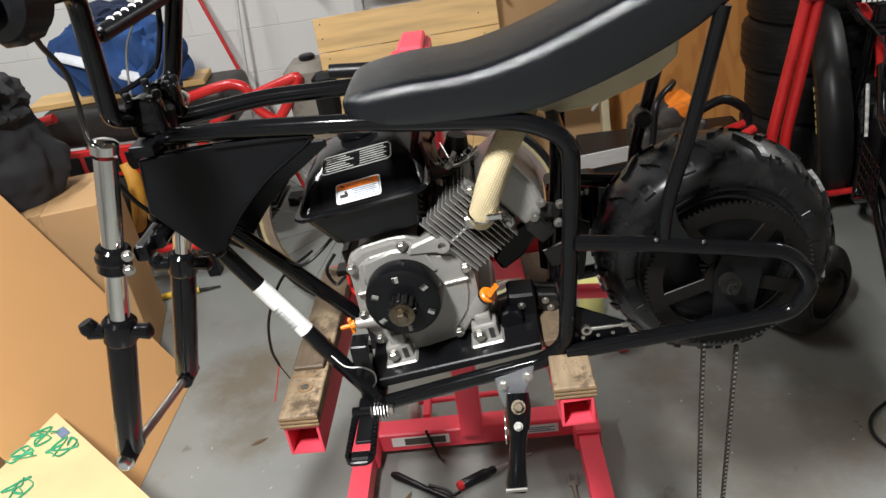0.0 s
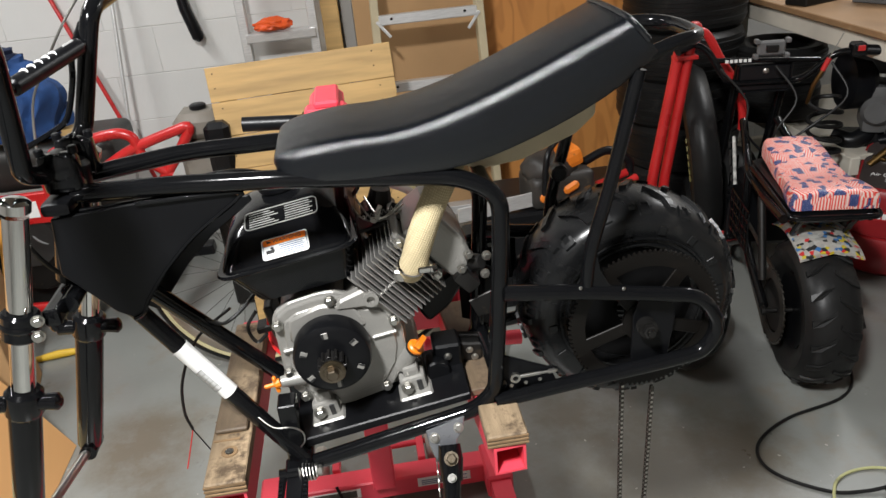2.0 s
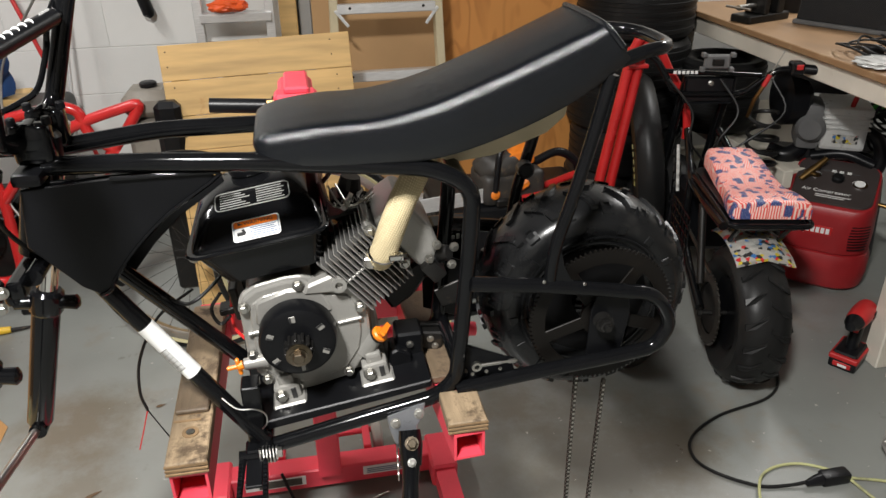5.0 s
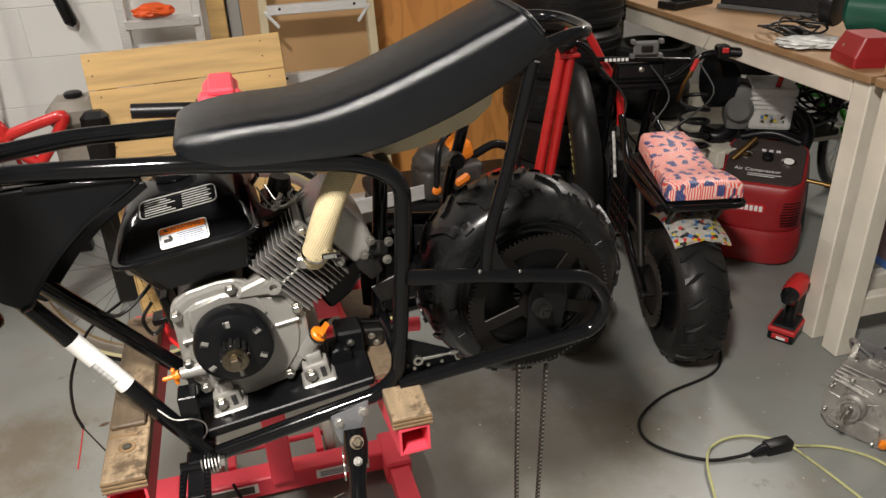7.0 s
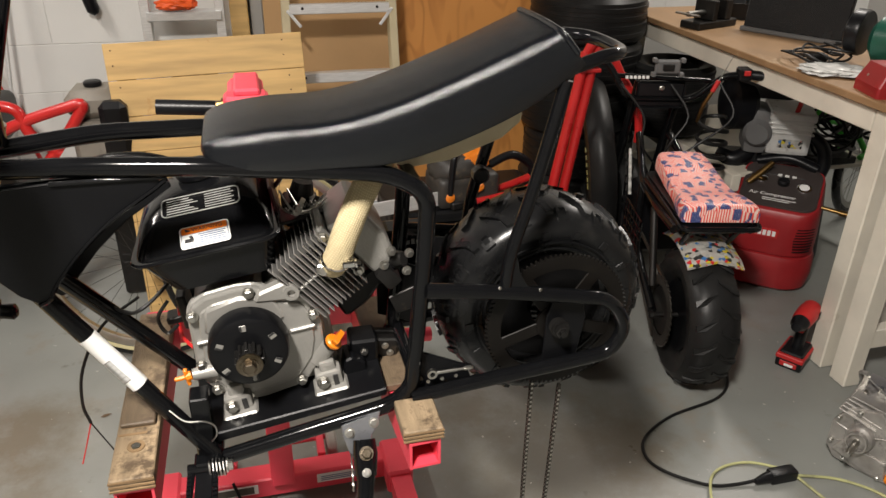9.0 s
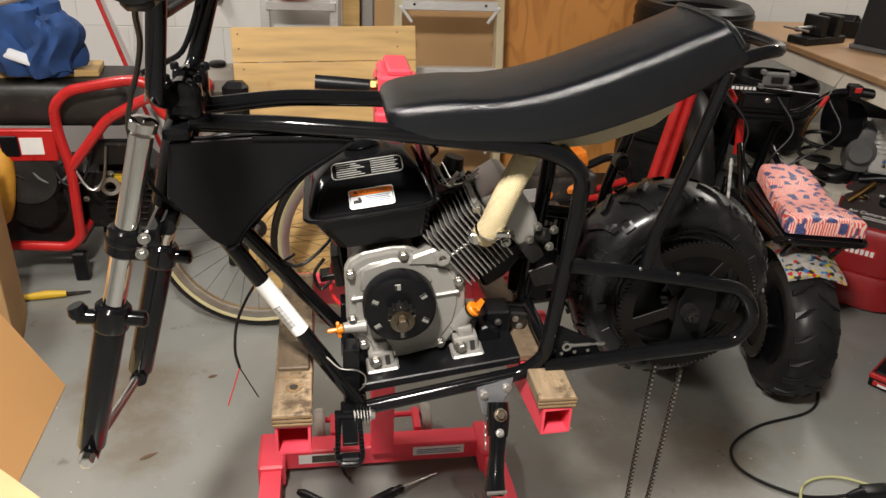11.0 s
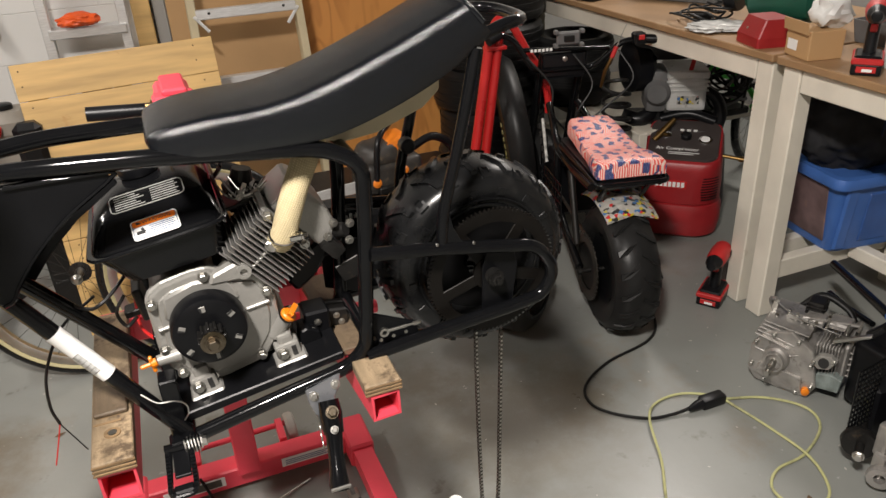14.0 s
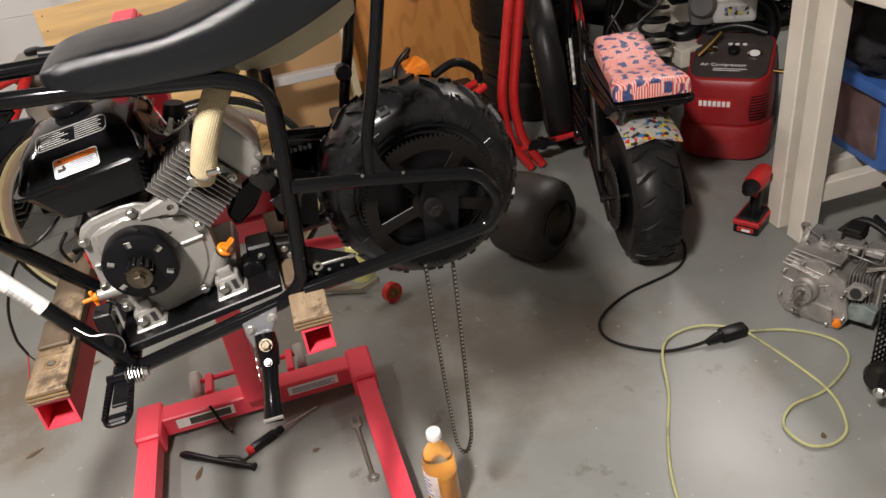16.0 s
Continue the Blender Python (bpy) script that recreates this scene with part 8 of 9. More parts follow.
part("cloth", draped(-1.17, 2.98, 0.764, 1.03, 0.21, 0.11, 9, 1.3), CLOTH_BLUE, jk, smooth=True)
part("sleeve", draped(-1.0, 2.93, 0.7645, 0.96, 0.075, 0.07, 6, 4.0), CLOTH_BLUE, jk, smooth=True)
part("stripe", tube(spline([(-1.36, 2.87, 0.94), (-1.24, 2.85, 0.9), (-1.14, 2.855, 0.85), (-1.06, 2.865, 0.815)], 6), 0.02, 10, flat=0.3), CLOTH_GREY, jk, smooth=True)
part("collar", lump(0.12, 0.08, 0.05, (-1.17, 2.97, 1.04), 3.3, 0.35, 4, 6), CLOTH_NAVY, jk, smooth=True)
mop = thing("broom_handle", (-0.85, 3.5, 0), "thin red broom handle leaning on the wall", "broom", world=True)
part("handle", rod((-0.7, 3.4, 0.02), (-1.1, 3.58, 1.25), 0.009), RED, mop, smooth=True)
part("head", box(-0.8, -0.62, 3.36, 3.43, 0.0, 0.05, 0.006), BLACK_PLASTIC, mop)
pole = solid("steel_pole", rod((-0.9, 3.3, 0.0), (-0.78, 3.56, 1.5), 0.008), ALU, "thin bare metal pole leaning on the wall", "pole", smooth=True)

# dark clothes and boxes at the far left
hg = thing("clothes_heap", (-1.36, 2.36, 0.602), "dark navy and black clothes heaped on a cardboard box", "clothes", world=True)
part("coat", lump(0.2, 0.17, 0.22, (-1.39, 2.36, 0.73), 12, 0.26, 5, 4, 0.127), CLOTH_BLACK, hg, smooth=True)
part("sweater", lump(0.17, 0.14, 0.12, (-1.4, 2.34, 0.92), 15, 0.35, 5, 5), CLOTH_BLACK, hg, smooth=True)
for k in range(7):
    a = 0.5 + k * 0.42
    part("loose_strap", tube(spline([(-1.4, 2.3, 0.93), (-1.4 + 0.14 * math.cos(a), 2.25, 0.95 + 0.07 * math.sin(a)), (-1.4 + 0.22 * math.cos(a), 2.24, 0.93 + 0.14 * math.sin(a))], 4), 0.012, 7, flat=0.35), CLOTH_BLACK, hg, smooth=True)
cbx = thing("cardboard_box", (-1.3, 2.45, 0), "plain brown cardboard box standing on the floor", "box", m=pose(-1.28, 2.34, 0, 0, 0, 14))
part("box_body", box(-0.2, 0.2, -0.16, 0.16, 0, 0.6, 0.003), CARD, cbx)
part("tape", box(-0.03, 0.03, -0.1615, 0.1615, 0.4, 0.6015, 0), mat("brown_tape", (0.4, 0.25, 0.12), 0.25), cbx)
sheet_m = Matrix.Translation((-0.872, 0, 0.002)) @ Matrix.Rotation(radians(-26.5), 4, "Y")
cs = solid("cardboard_sheet", box(-0.006, 0.0, 1.43, 2.095, 0.0, 0.9, 0.001, sheet_m), CARD_ORANGE, "large smooth orange-brown cardboard panel leaning sideways", "cardboard")
solid("cardboard_box", box(-1.75, -1.33, 1.0, 1.95, 0.0, 0.7, 0.004), CARD, "tall brown cardboard box behind the leaning panel", "box")
gb = thing("cardboard_box", (-0.7, 1.2, 0), "pale open cardboard box with green marker scribbles on its flap", "box", m=pose(-0.77, 1.41, 0, 0, 0, -40.8))
part("box_body", box(0.0, 0.5, -0.33, 0.0, 0, 0.298, 0.003), CARD_PALE, gb)
flap = bmesh.new()
lo = [flap.verts.new(p) for p in ((-0.285, 0.0, 0.3), (0.5, 0.0, 0.3), (0.5, -0.33, 0.3), (-0.1, -0.3, 0.3), (-0.19, -0.185, 0.3))]
flap.faces.new(lo)
ext = bmesh.ops.extrude_face_region(flap, geom=flap.faces[:])
bmesh.ops.translate(flap, verts=[v for v in ext["geom"] if isinstance(v, bmesh.types.BMVert)], vec=(0, 0, 0.004))
part("flap", flap, CARD_PALE, gb, "pale cardboard lid flap")
random.seed(5)
for cx, cy in ((-0.22, -0.06), (-0.13, -0.05), (-0.08, -0.17), (-0.19, -0.13)):
    pts = [(cx + random.uniform(-0.03, 0.03), cy + random.uniform(-0.035, 0.035), 0.3055) for _ in range(12)]
    part("scribble", tube(spline(pts, 4), 0.0045, 5, flat=0.3), GREEN_INK, gb)
part("mark", box(-0.21, -0.17, -0.035, -0.012, 0.3042, 0.306, 0), GREY_INK, gb)
yt = thing("yellow_tool", (-1.06, 2.64, 0), "yellow-handled tool lying on the floor", "hand tool", m=pose(-1.06, 2.64, 0, 0, 0, 8))
part("handle", tube([(-0.12, 0, 0.012), (-0.03, 0, 0.017), (0.04, 0, 0.014)], [0.01, 0.016, 0.012], 12), YELLOW, yt, smooth=True)
part("blade", tube([(0.04, 0, 0.012), (0.12, 0.01, 0.008)], [0.008, 0.004], 8), STEEL_DARK, yt, smooth=True)

# ---- on the floor ----
cord = thing("extension_cord", (1.3, 1.4, 0), "yellow-green extension cord looped on the floor with a dark joint", "cord", world=True)
part("cord", tube(spline([(1.41, 1.405, 0.012), (1.54, 1.36, 0.0065), (1.615, 1.275, 0.0065), (1.59, 1.195, 0.0065), (1.47, 1.13, 0.0065), (1.36, 1.115, 0.0065), (1.3, 1.066, 0.0065), (1.31, 0.995, 0.0065), (1.37, 0.977, 0.0065), (1.43, 1.01, 0.0065), (1.466, 1.11, 0.013), (1.46, 1.25, 0.0065), (1.426, 1.39, 0.012)], 8), 0.0039, 8), CORD_GREEN, cord, smooth=True)
part("cord", tube(spline([(1.42, 1.42, 0.012), (1.332, 1.478, 0.0065), (1.238, 1.474, 0.0065), (1.169, 1.411, 0.017), (1.106, 1.268, 0.0065), (1.025, 1.133, 0.0065), (0.957, 0.976, 0.0065), (0.9, 0.7, 0.0065), (0.8, 0.2, 0.0065)], 8), 0.0039, 8), CORD_GREEN, cord, smooth=True)
cord2 = thing("power_cord", (1.2, 1.6, 0), "black power cord with moulded plug on the floor", "cord", world=True)
part("cord", tube(spline([(1.5, 2.2, 0.006), (1.525, 1.95, 0.006), (1.5, 1.84, 0.006), (1.41, 1.755, 0.006), (1.223, 1.709, 0.006), (1.1, 1.641, 0.006), (1.062, 1.565, 0.006), (1.09, 1.496, 0.006), (1.175, 1.427, 0.0065), (1.25, 1.41, 0.008), (1.312, 1.404, 0.016)], 8), 0.0046, 8), CORD_BLACK, cord2, smooth=True)
part("plug", join(tube([(1.3, 1.4, 0.016), (1.33, 1.404, 0.0175), (1.345, 1.405, 0.0175)], [0.008, 0.014, 0.016], 12), box(1.345, 1.425, 1.388, 1.424, 0.0, 0.034, 0.007, seg=2)), BLACK_PLASTIC, cord2, "moulded black plug and socket", smooth=True)
bo = thing("drink_bottle", (0.465, 1.15, 0), "clear plastic bottle of orange liquid with white cap and label", "bottle", m=pose(0.462, 1.155, 0))
part("body", lathe([(0.03, 0.0), (0.037, 0.006), (0.038, 0.05), (0.0365, 0.06), (0.038, 0.07), (0.038, 0.15), (0.033, 0.18), (0.018, 0.205), (0.014, 0.212), (0.014, 0.228)], seg=32), BOTTLE, bo, smooth=True)
part("liquid", lathe([(0.028, 0.003), (0.0345, 0.008), (0.0355, 0.05), (0.0345, 0.06), (0.0355, 0.07), (0.0355, 0.122), (0.035, 0.124)], seg=32), JUICE, bo, "orange liquid", smooth=True)
arc = [radians(138 + 11 * q) for q in range(11)]
wrap = bmesh.new()
rows_ = [[wrap.verts.new((r * math.cos(a), r * math.sin(a), z)) for a in arc] for r, z in ((0.0384, 0.065), (0.039, 0.065), (0.039, 0.141), (0.0384, 0.141))]
for p, q in zip(rows_, rows_[1:] + rows_[:1]):
    for k in range(10):
        wrap.faces.new((p[k], p[k + 1], q[k + 1], q[k]))
part("label", wrap, mat("printed_white_label", (0.68, 0.66, 0.62), 0.4, vary=0.25, scale=45), bo, smooth=True)
part("label_print", join(*[box(-0.012, 0.012 - 0.004 * (i % 3), -0.0402, -0.0385, 0.078 + i * 0.012, 0.08 + i * 0.012, 0, Matrix.Rotation(radians(-62), 4, "Z")) for i in range(5)]), GREY_INK, bo)
part("cap", join(lathe([(0.0165, 0.228), (0.017, 0.23), (0.017, 0.243), (0.0155, 0.246)], seg=24)), LABEL_WHITE, bo, smooth=True)

wr = thing("wrench", (0.31, 1.4, 0), "bright steel combination wrench lying on the floor", "wrench", m=pose(0.31, 1.4, 0.0, 0, 0, -88))
part("shaft", box(-0.09, 0.09, -0.006, 0.006, 0.001, 0.007, 0.002), ZINC, wr)
part("ring_end", lathe([(0.008, 0), (0.014, 0), (0.014, 0.009), (0.008, 0.009)], (0.1, 0, 0.0005), (0, 0, 1), 18, True), ZINC, wr, smooth=True)
part("open_end", join(box(-0.125, -0.09, 0.006, 0.014, 0.0005, 0.008, 0.002), box(-0.125, -0.09, -0.014, -0.006, 0.0005, 0.008, 0.002), box(-0.1, -0.085, -0.012, 0.012, 0.0005, 0.008, 0.002)), ZINC, wr)
sd = thing("screwdriver", (0.1, 1.56, 0), "screwdriver with black and red handle on the floor", "screwdriver", m=pose(0.115, 1.556, 0.0, 0, 0, 28))
part("handle", lathe([(0.009, -0.1), (0.013, -0.095), (0.0135, -0.03), (0.009, -0.02), (0.011, -0.01), (0.008, 0)], (0, 0, 0.0135), (1, 0, 0), 12), BLACK_PLASTIC, sd, smooth=True)
part("handle_end", lathe([(0.008, -0.112), (0.0125, -0.108), (0.0125, -0.096)], (0, 0, 0.0135), (1, 0, 0), 12), DRILL_RED, sd, smooth=True)
part("blade", rod((0, 0, 0.0135), (0.11, 0, 0.004), 0.003, 0.0025, 8), ZINC, sd, smooth=True)
rt = thing("ratchet", (-0.06, 1.5, 0), "black ratchet handle lying on the floor", "ratchet", m=pose(-0.065, 1.51, 0.0, 0, 0, -33))
part("handle", tube([(-0.11, 0, 0.011), (-0.095, 0, 0.012), (0.0, 0, 0.01), (0.1, 0, 0.01), (0.115, 0, 0.01)], [0.007, 0.0115, 0.008, 0.008, 0.0115], 12), BLACK_PLASTIC, rt, smooth=True)
part("lever", tube(spline([(0.0, 0.012, 0.012), (0.05, 0.02, 0.012), (0.075, 0.014, 0.012), (0.085, 0.03, 0.012)], 4), 0.004, 8), STEEL_DARK, rt, smooth=True)
rc = thing("caster", (0.53, 2.0, 0), "small red-rimmed caster wheel lying on the floor", "caster", m=pose(0.528, 2.01, 0.001))
part("wheel", lathe([(0.012, -0.012), (0.034, -0.012), (0.034, 0.012), (0.012, 0.012)], (0, 0, 0.034), (0.5, -0.85, 0.1), 24, True), RED, rc, smooth=True)
part("tread", lathe([(0.01, -0.013), (0.02, -0.0135), (0.02, 0.0135), (0.01, 0.013)], (0, 0, 0.034), (0.5, -0.85, 0.1), 20, True), BRASS, rc, smooth=True)
pp = thing("steel_bracket", (0.42, 2.1, 0), "bright bent steel bracket on the floor", "bracket", world=True)
part("bar", tube([(0.32, 2.15, 0.012), (0.44, 2.1, 0.014), (0.5, 2.08, 0.05)], 0.012, 4), ZINC, pp)
part("end", box(0.31, 0.34, 2.13, 2.17, 0.0, 0.012, 0.002), ZINC, pp)
yl = thing("yellow_tin", (0.6, 2.4, 0), "pale yellow tin standing behind the stand", "tin", world=True)
part("body", lathe([(0.04, 0), (0.042, 0.004), (0.042, 0.14), (0.036, 0.145)], (0.46, 2.2, 0), (0, 0, 1), 24), mat("pale_yellow_paint", (0.6, 0.58, 0.22), 0.45), yl, smooth=True)

# spare engine on the floor
e2 = thing("spare_engine", (1.65, 1.36, 0), "bare dirty aluminium engine block standing on the floor", "engine", m=pose(1.727, 1.4075, 0.0, 0, 0, -60) @ Matrix.Diagonal((0.774, 1.12, 0.9, 1)))
CASTD = mat("dirty_cast_aluminium", (0.36, 0.345, 0.325), 0.36, 0.6, bump=0.1, bscale=160, dirt=(0.11, 0.1, 0.085), dirt_at=0.56, dscale=14, vary=0.3)
part("crankcase", join(plate([(-0.16, 0.06), (-0.13, 0.02), (-0.02, 0.0), (0.06, 0.0), (0.08, 0.05), (0.05, 0.17), (-0.03, 0.22), (-0.12, 0.2), (-0.16, 0.13)], -0.09, 0.1, 0.012, 2)), CASTD, e2)
part("case_rim", join(plate([(-0.17, 0.05), (-0.135, 0.01), (-0.02, 0.001), (0.06, 0.001), (0.085, 0.05), (0.055, 0.18), (-0.03, 0.232), (-0.125, 0.21), (-0.17, 0.14)], -0.1, -0.082, 0.006, 2)), CASTD, e2)
part("crank_boss", join(lathe([(0.05, 0), (0.045, 0.012), (0.03, 0.02), (0.02, 0.022)], (-0.07, -0.1, 0.12), (0, -1, 0), 24), lathe([(0.03, 0), (0.036, 0), (0.036, 0.03), (0.03, 0.03)], (-0.07, -0.1, 0.12), (0, -1, 0), 24, True)), CASTD, e2, smooth=True)
part("crank_shaft", lathe([(0.012, 0), (0.012, 0.05), (0.009, 0.055), (0.009, 0.075)], (-0.07, -0.11, 0.12), (0, -1, 0), 14), ZINC, e2, smooth=True)
for x, z in ((-0.155, 0.07), (-0.15, 0.16), (-0.09, 0.205), (0.0, 0.205), (0.055, 0.13), (0.07, 0.05), (0.02, 0.015), (-0.1, 0.025)):
    part("bolt", bolt((x, -0.1, z), (0, -1, 0), 0.007, 0.01), ZINC, e2)
for i in range(8):
    part("cooling_fin", box(0.058 + i * 0.0105, 0.061 + i * 0.0105, -0.085, 0.1, 0.06, 0.205 + i * 0.002, 0.001), CASTD, e2)
part("cylinder", box(0.04, 0.145, -0.06, 0.08, 0.075, 0.19, 0.01), CASTD, e2)
port = part("port_flange", plate([(0.05, 0.15), (0.076, 0.182), (0.114, 0.187), (0.14, 0.175), (0.116, 0.138), (0.078, 0.13)], -0.105, -0.085, 0.003, 2), CAST, e2, "pale exhaust port flange")
for x, z in ((0.062, 0.152), (0.128, 0.172)):
    part("flange_stud", bolt((x, -0.105, z), (0, -1, 0), 0.006, 0.012), ZINC, port)
part("port_hole", lathe([(0.0, 0), (0.019, 0), (0.019, 0.004)], (0.095, -0.103, 0.159), (0, -1, 0), 16), INK, e2)
for k in range(7):
    ca, sa_ = math.cos(radians(25 + k * 48)), math.sin(radians(25 + k * 48))
    part("case_rib", tube([(-0.07 + 0.04 * ca, -0.099, 0.12 + 0.04 * sa_), (-0.07 + 0.085 * ca, -0.097, 0.12 + 0.085 * sa_ * 0.9)], 0.0045, 6), CASTD, e2)
for k in range(5):
    part("top_fin", plate([(-0.16 + 0.006 * k, 0.19 + 0.011 * k), (-0.03 + 0.014 * k, 0.165 + 0.014 * k), (-0.03 + 0.014 * k, 0.171 + 0.014 * k), (-0.16 + 0.006 * k, 0.196 + 0.011 * k)], -0.106 + 0.004 * k, 0.05, 0.001), CASTD, e2)
part("cover_panel", plate([(-0.145, 0.045), (-0.02, 0.012), (0.04, 0.02), (0.03, 0.075), (-0.12, 0.09)], -0.107, -0.099, 0.004, 2), CASTD, e2)
part("gasket_face", plate([(0.07, 0.045), (0.16, 0.05), (0.165, 0.1), (0.12, 0.112), (0.075, 0.1)], -0.092, -0.06, 0.003), mat("grey_green_gasket", (0.16, 0.19, 0.18), 0.55, vary=0.4, scale=30), e2, "grey-green gasket face")
part("valve_cover", join(box(0.166, 0.215, -0.055, 0.07, 0.08, 0.2, 0.014, seg=2), *[box(0.165, 0.218, -0.058, -0.05, 0.095 + 0.022 * q, 0.1 + 0.022 * q, 0.001) for q in range(5)]), CASTD, e2)
part("push_lever", plate([(-0.15, 0.2), (-0.13, 0.19), (-0.12, 0.275), (-0.14, 0.28)], -0.02, -0.015, 0.001), ZINC, e2)
part("link_bar", plate([(0.1, 0.212), (0.22, 0.27), (0.222, 0.284), (0.1, 0.226)], -0.075, -0.06, 0.003), ZINC, e2)
part("slotted_bracket", join(box(-0.075, 0.0, -0.04, -0.03, 0.235, 0.25, 0.002), *[box(-0.075 + 0.024 * q, -0.066 + 0.024 * q, -0.04, -0.03, 0.2, 0.236, 0.001) for q in range(4)]), CAST, e2, "pale slotted bracket")
part("governor_rod", tube(spline([(-0.13, -0.02, 0.27), (-0.03, -0.05, 0.255), (0.1, -0.06, 0.245), (0.18, -0.04, 0.225)], 5), 0.0022, 6), ZINC, e2, smooth=True)
part("coil", join(box(-0.03, 0.03, 0.02, 0.07, 0.225, 0.275, 0.006, seg=2), *[box(-0.034, 0.034, 0.016, 0.074, 0.232 + 0.012 * q, 0.237 + 0.012 * q, 0.001) for q in range(3)]), STEEL_DARK, e2, "dark ignition coil")
part("head", box(0.142, 0.165, -0.07, 0.09, 0.065, 0.215, 0.008), CASTD, e2)
part("oil_plug", lathe([(0.014, 0), (0.0145, 0.006), (0.0145, 0.02), (0.011, 0.022)], (0.05, -0.09, 0.03), (0.3, -1, 0), 12), ORANGE, e2, "orange oil plug", smooth=True)
part("linkage", join(tube(spline([(-0.1, 0, 0.22), (-0.02, -0.03, 0.25), (0.08, 0, 0.24), (0.16, 0.02, 0.235)], 5), 0.006, 8), tube(spline([(-0.14, 0.02, 0.2), (-0.16, 0.0, 0.26), (-0.13, -0.02, 0.28)], 4), 0.007, 8), box(-0.02, 0.05, -0.03, 0.03, 0.225, 0.245, 0.004), box(0.06, 0.14, -0.01, 0.05, 0.215, 0.24, 0.006)), CASTD, e2)
part("top_clutter", join(*[rod((-0.12 + i * 0.035, -0.04 + 0.02 * (i % 3), 0.2), (-0.11 + i * 0.035, -0.05 + 0.03 * (i % 2), 0.245 + 0.012 * (i % 3)), 0.006, seg=7) for i in range(9)]), ZINC, e2)
part("hose", tube(spline([(-0.08, 0.06, 0.2), (0.0, 0.08, 0.27), (0.1, 0.07, 0.25), (0.14, 0.05, 0.22)], 5), 0.011, 10), CORD_BLACK, e2, smooth=True)

# black engine parts with a grille beside it
e3 = thing("black_engine", (1.75, 1.1, 0), "black-cased engine with wire grille and long tube handle", "engine", m=pose(0.02, -0.125, 0))
part("case", box(1.7, 1.98, 1.18, 1.38, 0.02, 0.235, 0.025, seg=3), BLACK_SATIN, e3, smooth=True)
part("case_top", loft([[Vector((1.85 + p.x, 1.3 + p.y, p.z)) for p in rrect(0.12, 0.09, 0.233, 0.04)], [Vector((1.85 + p.x, 1.3 + p.y, p.z)) for p in rrect(0.09, 0.07, 0.262, 0.04)]]), BLACK, e3, smooth=True)
part("shroud", plate([(1.66, 0.05), (1.8, 0.04), (1.82, 0.2), (1.76, 0.235), (1.66, 0.2)], 1.1, 1.185, 0.012, 2), BLACK_PLASTIC, e3)
part("shroud_rib", join(*[box(1.665, 1.8, 1.094, 1.101, 0.07 + i * 0.03, 0.078 + i * 0.03, 0.001) for i in range(4)]), BLACK_PLASTIC, e3)
part("white_label", box(1.6975, 1.6995, 1.228, 1.242, 0.15, 0.205, 0), LABEL_WHITE, e3)
for i in range(2):
    for j in range(4):
        part("label_bar", box(1.6975, 1.6995, 1.198 - i * 0.026, 1.219 - i * 0.026, 0.155 + j * 0.014, 0.162 + j * 0.014, 0), LABEL_GREY, e3)
part("grille", join(*[rod((1.515 + i * 0.0135, 1.2 + i * 0.002, 0.1), (1.505 + i * 0.0135, 1.2 + i * 0.002, 0.3), 0.0026, seg=5) for i in range(8)], *[rod((1.51, 1.2, 0.1 + i * 0.0165), (1.612, 1.215, 0.1 + i * 0.0165), 0.0026, seg=5) for i in range(13)]), BLACK, e3, "black wire grille", kind="stuff")
part("grille_mount", box(1.605, 1.7, 1.205, 1.255, 0.0, 0.2, 0.01), BLACK_PLASTIC, e3)
part("flange", join(lathe([(0.015, 0), (0.042, 0.0), (0.046, 0.01), (0.042, 0.025), (0.015, 0.025)], (1.535, 1.175, 0.09), (-0.8, -0.6, 0), 24), rod((1.6, 1.22, 0.09), (1.48, 1.13, 0.09), 0.011)), STEEL_DARK, e3, smooth=True)
part("shaft_nut", bolt((1.482, 1.132, 0.09), (-0.8, -0.6, 0), 0.011, 0.012), ZINC, e3)
part("bright_bracket", join(box(1.515, 1.55, 1.085, 1.12, 0.0, 0.1, 0.008, seg=2), box(1.53, 1.56, 1.1, 1.135, 0.08, 0.18, 0.008, seg=2), lathe([(0.014, 0), (0.03, 0), (0.032, 0.01), (0.03, 0.022), (0.014, 0.022)], (1.52, 1.09, 0.05), (-0.8, -0.6, 0), 20, True)), CASTD, e3)
part("yellow_tag", box(1.68, 1.71, 1.09, 1.093, 0.12, 0.126, 0), YELLOW, e3)
part("tube_handle", tube([(2.035, 1.76, 0.2), (1.86, 1.43, 0.255), (1.785, 1.31, 0.28)], 0.014, 12), BLACK, e3, "long black tube", smooth=True)
part("tape_wrap", tube([(1.83, 1.38, 0.266), (1.8, 1.334, 0.276)], 0.0165, 12), BIN_BLUE, e3, "blue tape", smooth=True)
part("lever_tube", tube([(1.92, 1.66, 0.17), (1.87, 1.55, 0.19), (1.82, 1.42, 0.22)], 0.009, 10), BLACK, e3, smooth=True)
part("frame_tube", tube(spline([(1.72, 1.16, 0.25), (1.85, 1.2, 0.29), (1.98, 1.22, 0.28)], 5), 0.014, 10), BLACK, e3, smooth=True)

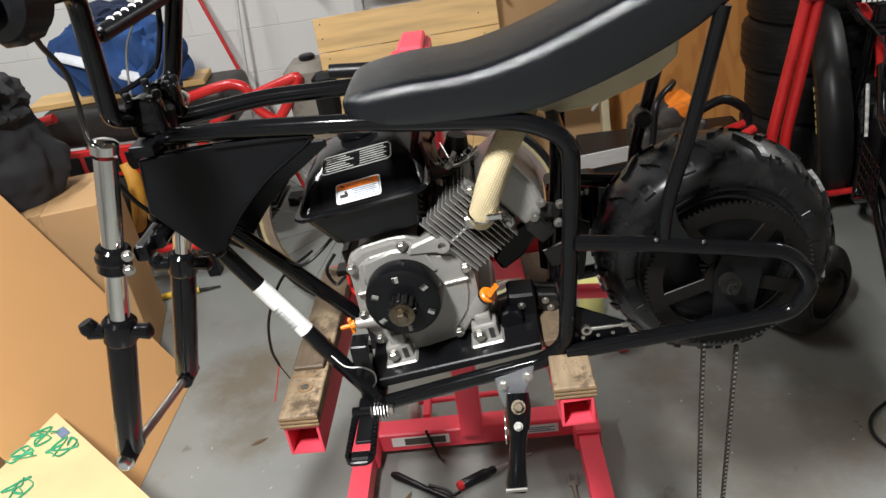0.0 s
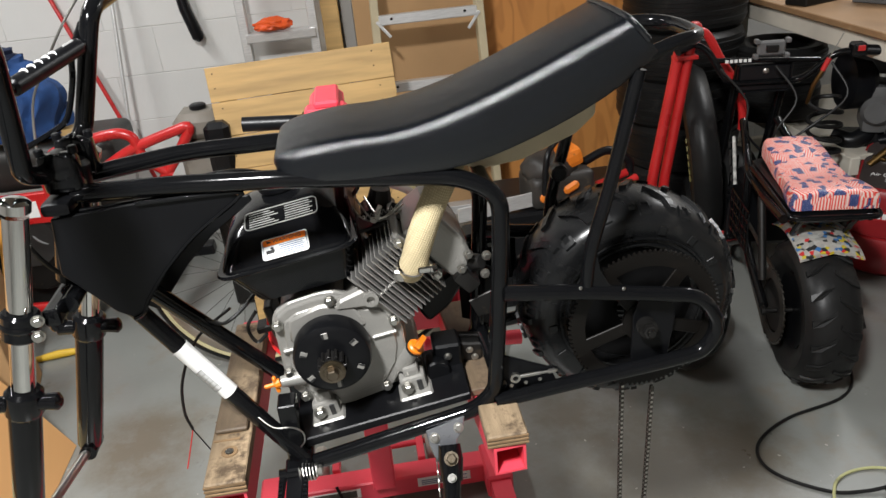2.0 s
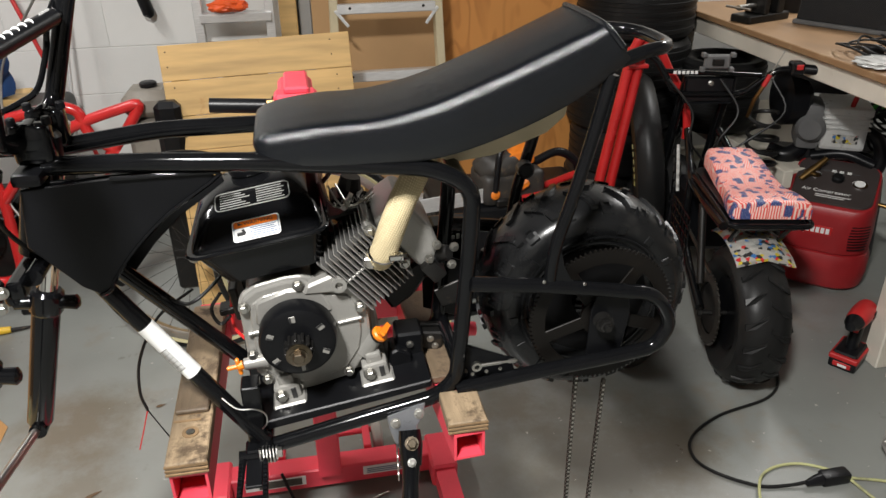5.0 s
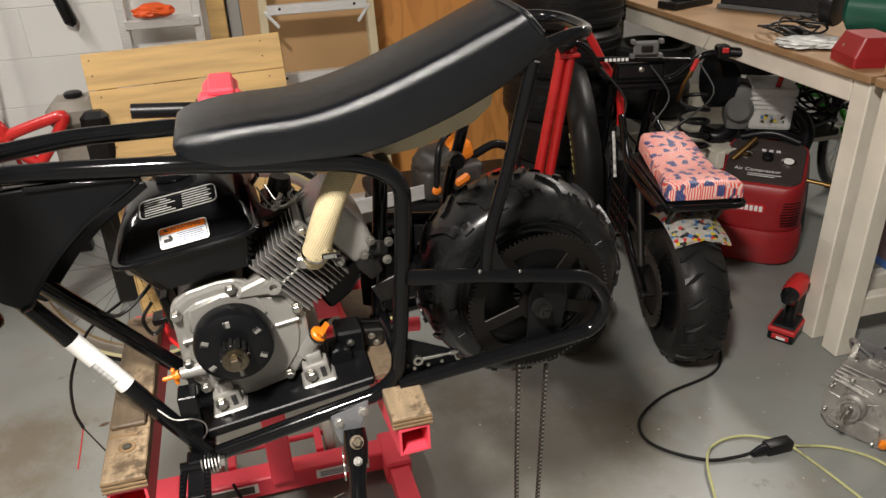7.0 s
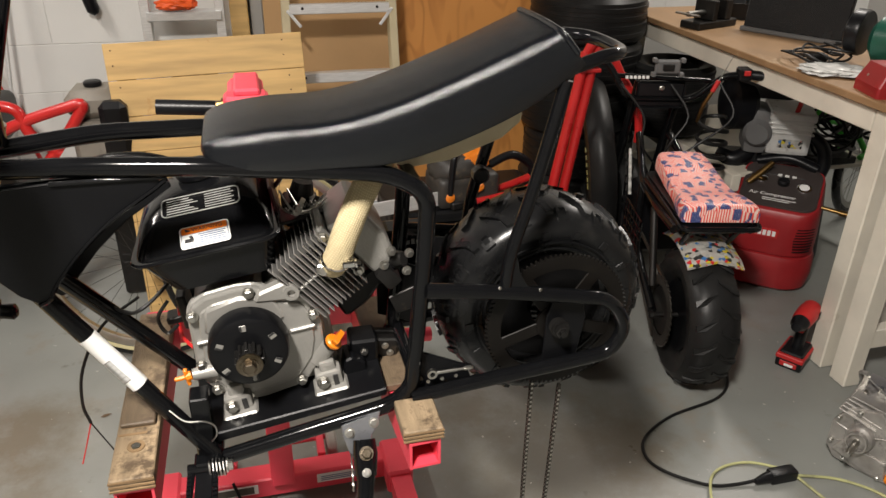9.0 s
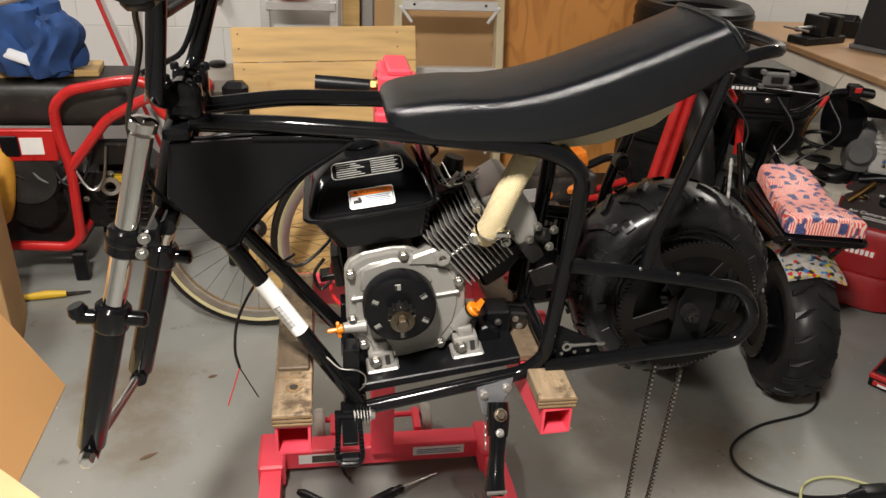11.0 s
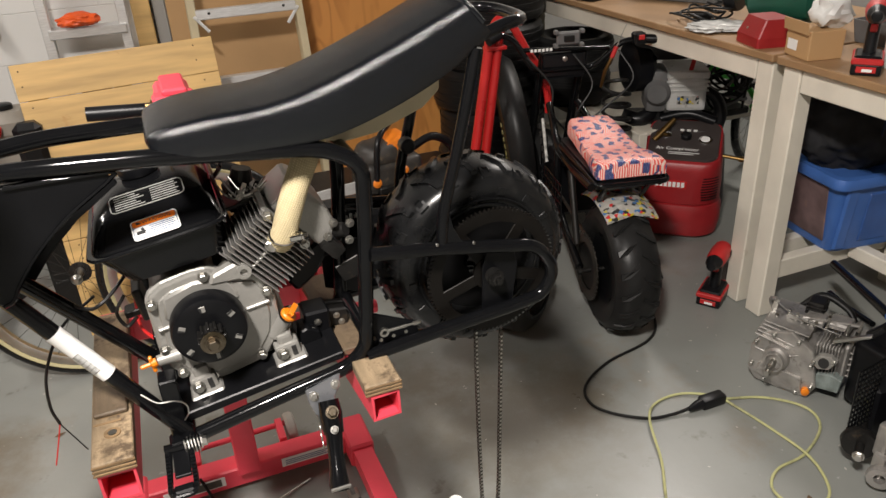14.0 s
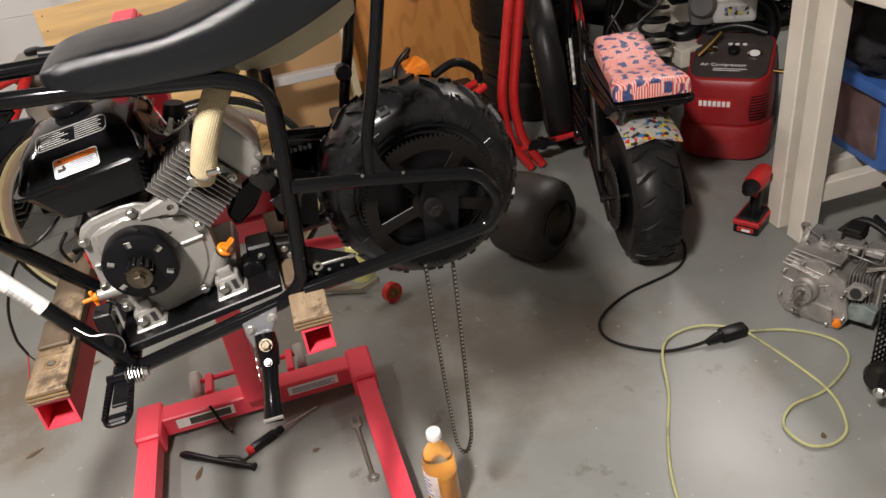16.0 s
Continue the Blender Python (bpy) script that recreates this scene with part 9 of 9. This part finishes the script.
# printed retail box and a brown board near the front bench
rb = thing("printed_box", (1.6, 0.85, 0), "black, white and red printed retail box on the floor", "box", m=pose(1.564, 0.757, 0, 0, 0, -22) @ Matrix.Diagonal((1, 1, 0.9, 1)))
part("box_body", box(-0.12, 0.14, -0.1, 0.1, 0, 0.42, 0.003), LABEL_WHITE, rb)
part("front_print", box(-0.1225, -0.1205, -0.098, 0.088, 0.21, 0.416, 0), INK, rb)
part("red_band", box(-0.124, -0.1226, -0.098, 0.098, 0.3, 0.33, 0), DRILL_RED, rb)
part("edge_band", box(-0.1225, -0.1205, 0.09, 0.099, 0.0, 0.3, 0), DRILL_RED, rb)
for z0, z1, y0 in ((0.378, 0.4, -0.06), (0.345, 0.368, -0.06), (0.276, 0.284, -0.03), (0.254, 0.262, -0.05), (0.232, 0.24, -0.04)):
    part("print_bar", box(-0.1255, -0.1242, y0, 0.07, z0, z1, 0), LABEL_WHITE, rb)
part("picture", box(-0.1225, -0.1205, -0.09, 0.08, 0.06, 0.2, 0), mat("beige_print", (0.5, 0.42, 0.33), 0.5), rb)
solid("wire_coil", tube([(1.55 + 0.05 * math.cos(i * 0.4), 0.8 + 0.05 * math.sin(i * 0.4), 0.381 + i * 0.0005) for i in range(90)], 0.0025, 6), mat("striped_wire", (0.3, 0.35, 0.28), 0.4, vary=0.6, scale=80), "coil of thin coloured wire on the printed box", "wire", smooth=True)
solid("brown_board", box(0.0, 0.42, -0.018, 0.0, 0.0, 0.535, 0.003, Matrix.Translation((1.34, 0.72, 0)) @ Matrix.Rotation(radians(-48), 4, "Z")), PLY, "orange-brown board standing on the floor by the bench", "board")

# specks and scraps on the floor
random.seed(11)
sc = []
for i in range(130):
    x, y = random.uniform(-1.1, 1.8), random.uniform(0.9, 2.6)
    s = random.uniform(0.001, 0.0035)
    bmx = bmesh.new()
    bmesh.ops.create_icosphere(bmx, subdivisions=1, radius=s)
    bmx.transform(Matrix.Translation((x, y, s * 0.25)) @ Matrix.Rotation(random.uniform(0, 6), 4, "Z") @ Matrix.Diagonal((1.6, 0.9, 0.25, 1)))
    sc.append(bmx)
solid("floor_specks", join(*sc), PALE_WHEEL, "scattered pale specks and chips on the floor", "debris", kind="stuff")
lf = []
for x, y, a, l in ((-0.585, 1.74, 30, 0.05), (-0.12, 1.47, 70, 0.045), (1.36, 1.0, 60, 0.02), (-0.45, 2.1, 20, 0.03), (0.18, 1.45, 10, 0.02)):
    b = loft([[Vector((t * l, w_ * s, 0.001 + z_)) for s, z_ in ((-1, 0.0015), (0, 0.0), (1, 0.0015), (0, 0.0008))] for t, w_ in ((0, 0.001), (0.3, 0.007), (0.6, 0.006), (1, 0.001))])
    b.transform(pose(x, y, 0, 0, 0, a))
    lf.append(b)
solid("dry_leaves", join(*lf), mat("dry_leaf", (0.1, 0.06, 0.03), 0.7), "dry brown leaf scraps on the floor", "leaves", kind="stuff")

# ---- blocks of the back wall ----
me = bpy.data.meshes.new("block")
bmb = box(-0.1985, 0.1985, -0.0025, 0.0, -0.0985, 0.0985, 0.0012)
bmb.to_mesh(me)
bmb.free()
me.materials.append(BLOCK)
for row in range(7):
    for col in range(13):
        x = -2.1 + col * 0.4 + (0.2 if row % 2 else 0.0)
        if x > 2.9:
            continue
        ob = new("block", me)
        ob.location = (x, Y1, 0.1 + row * 0.2)
        ob.parent = wall
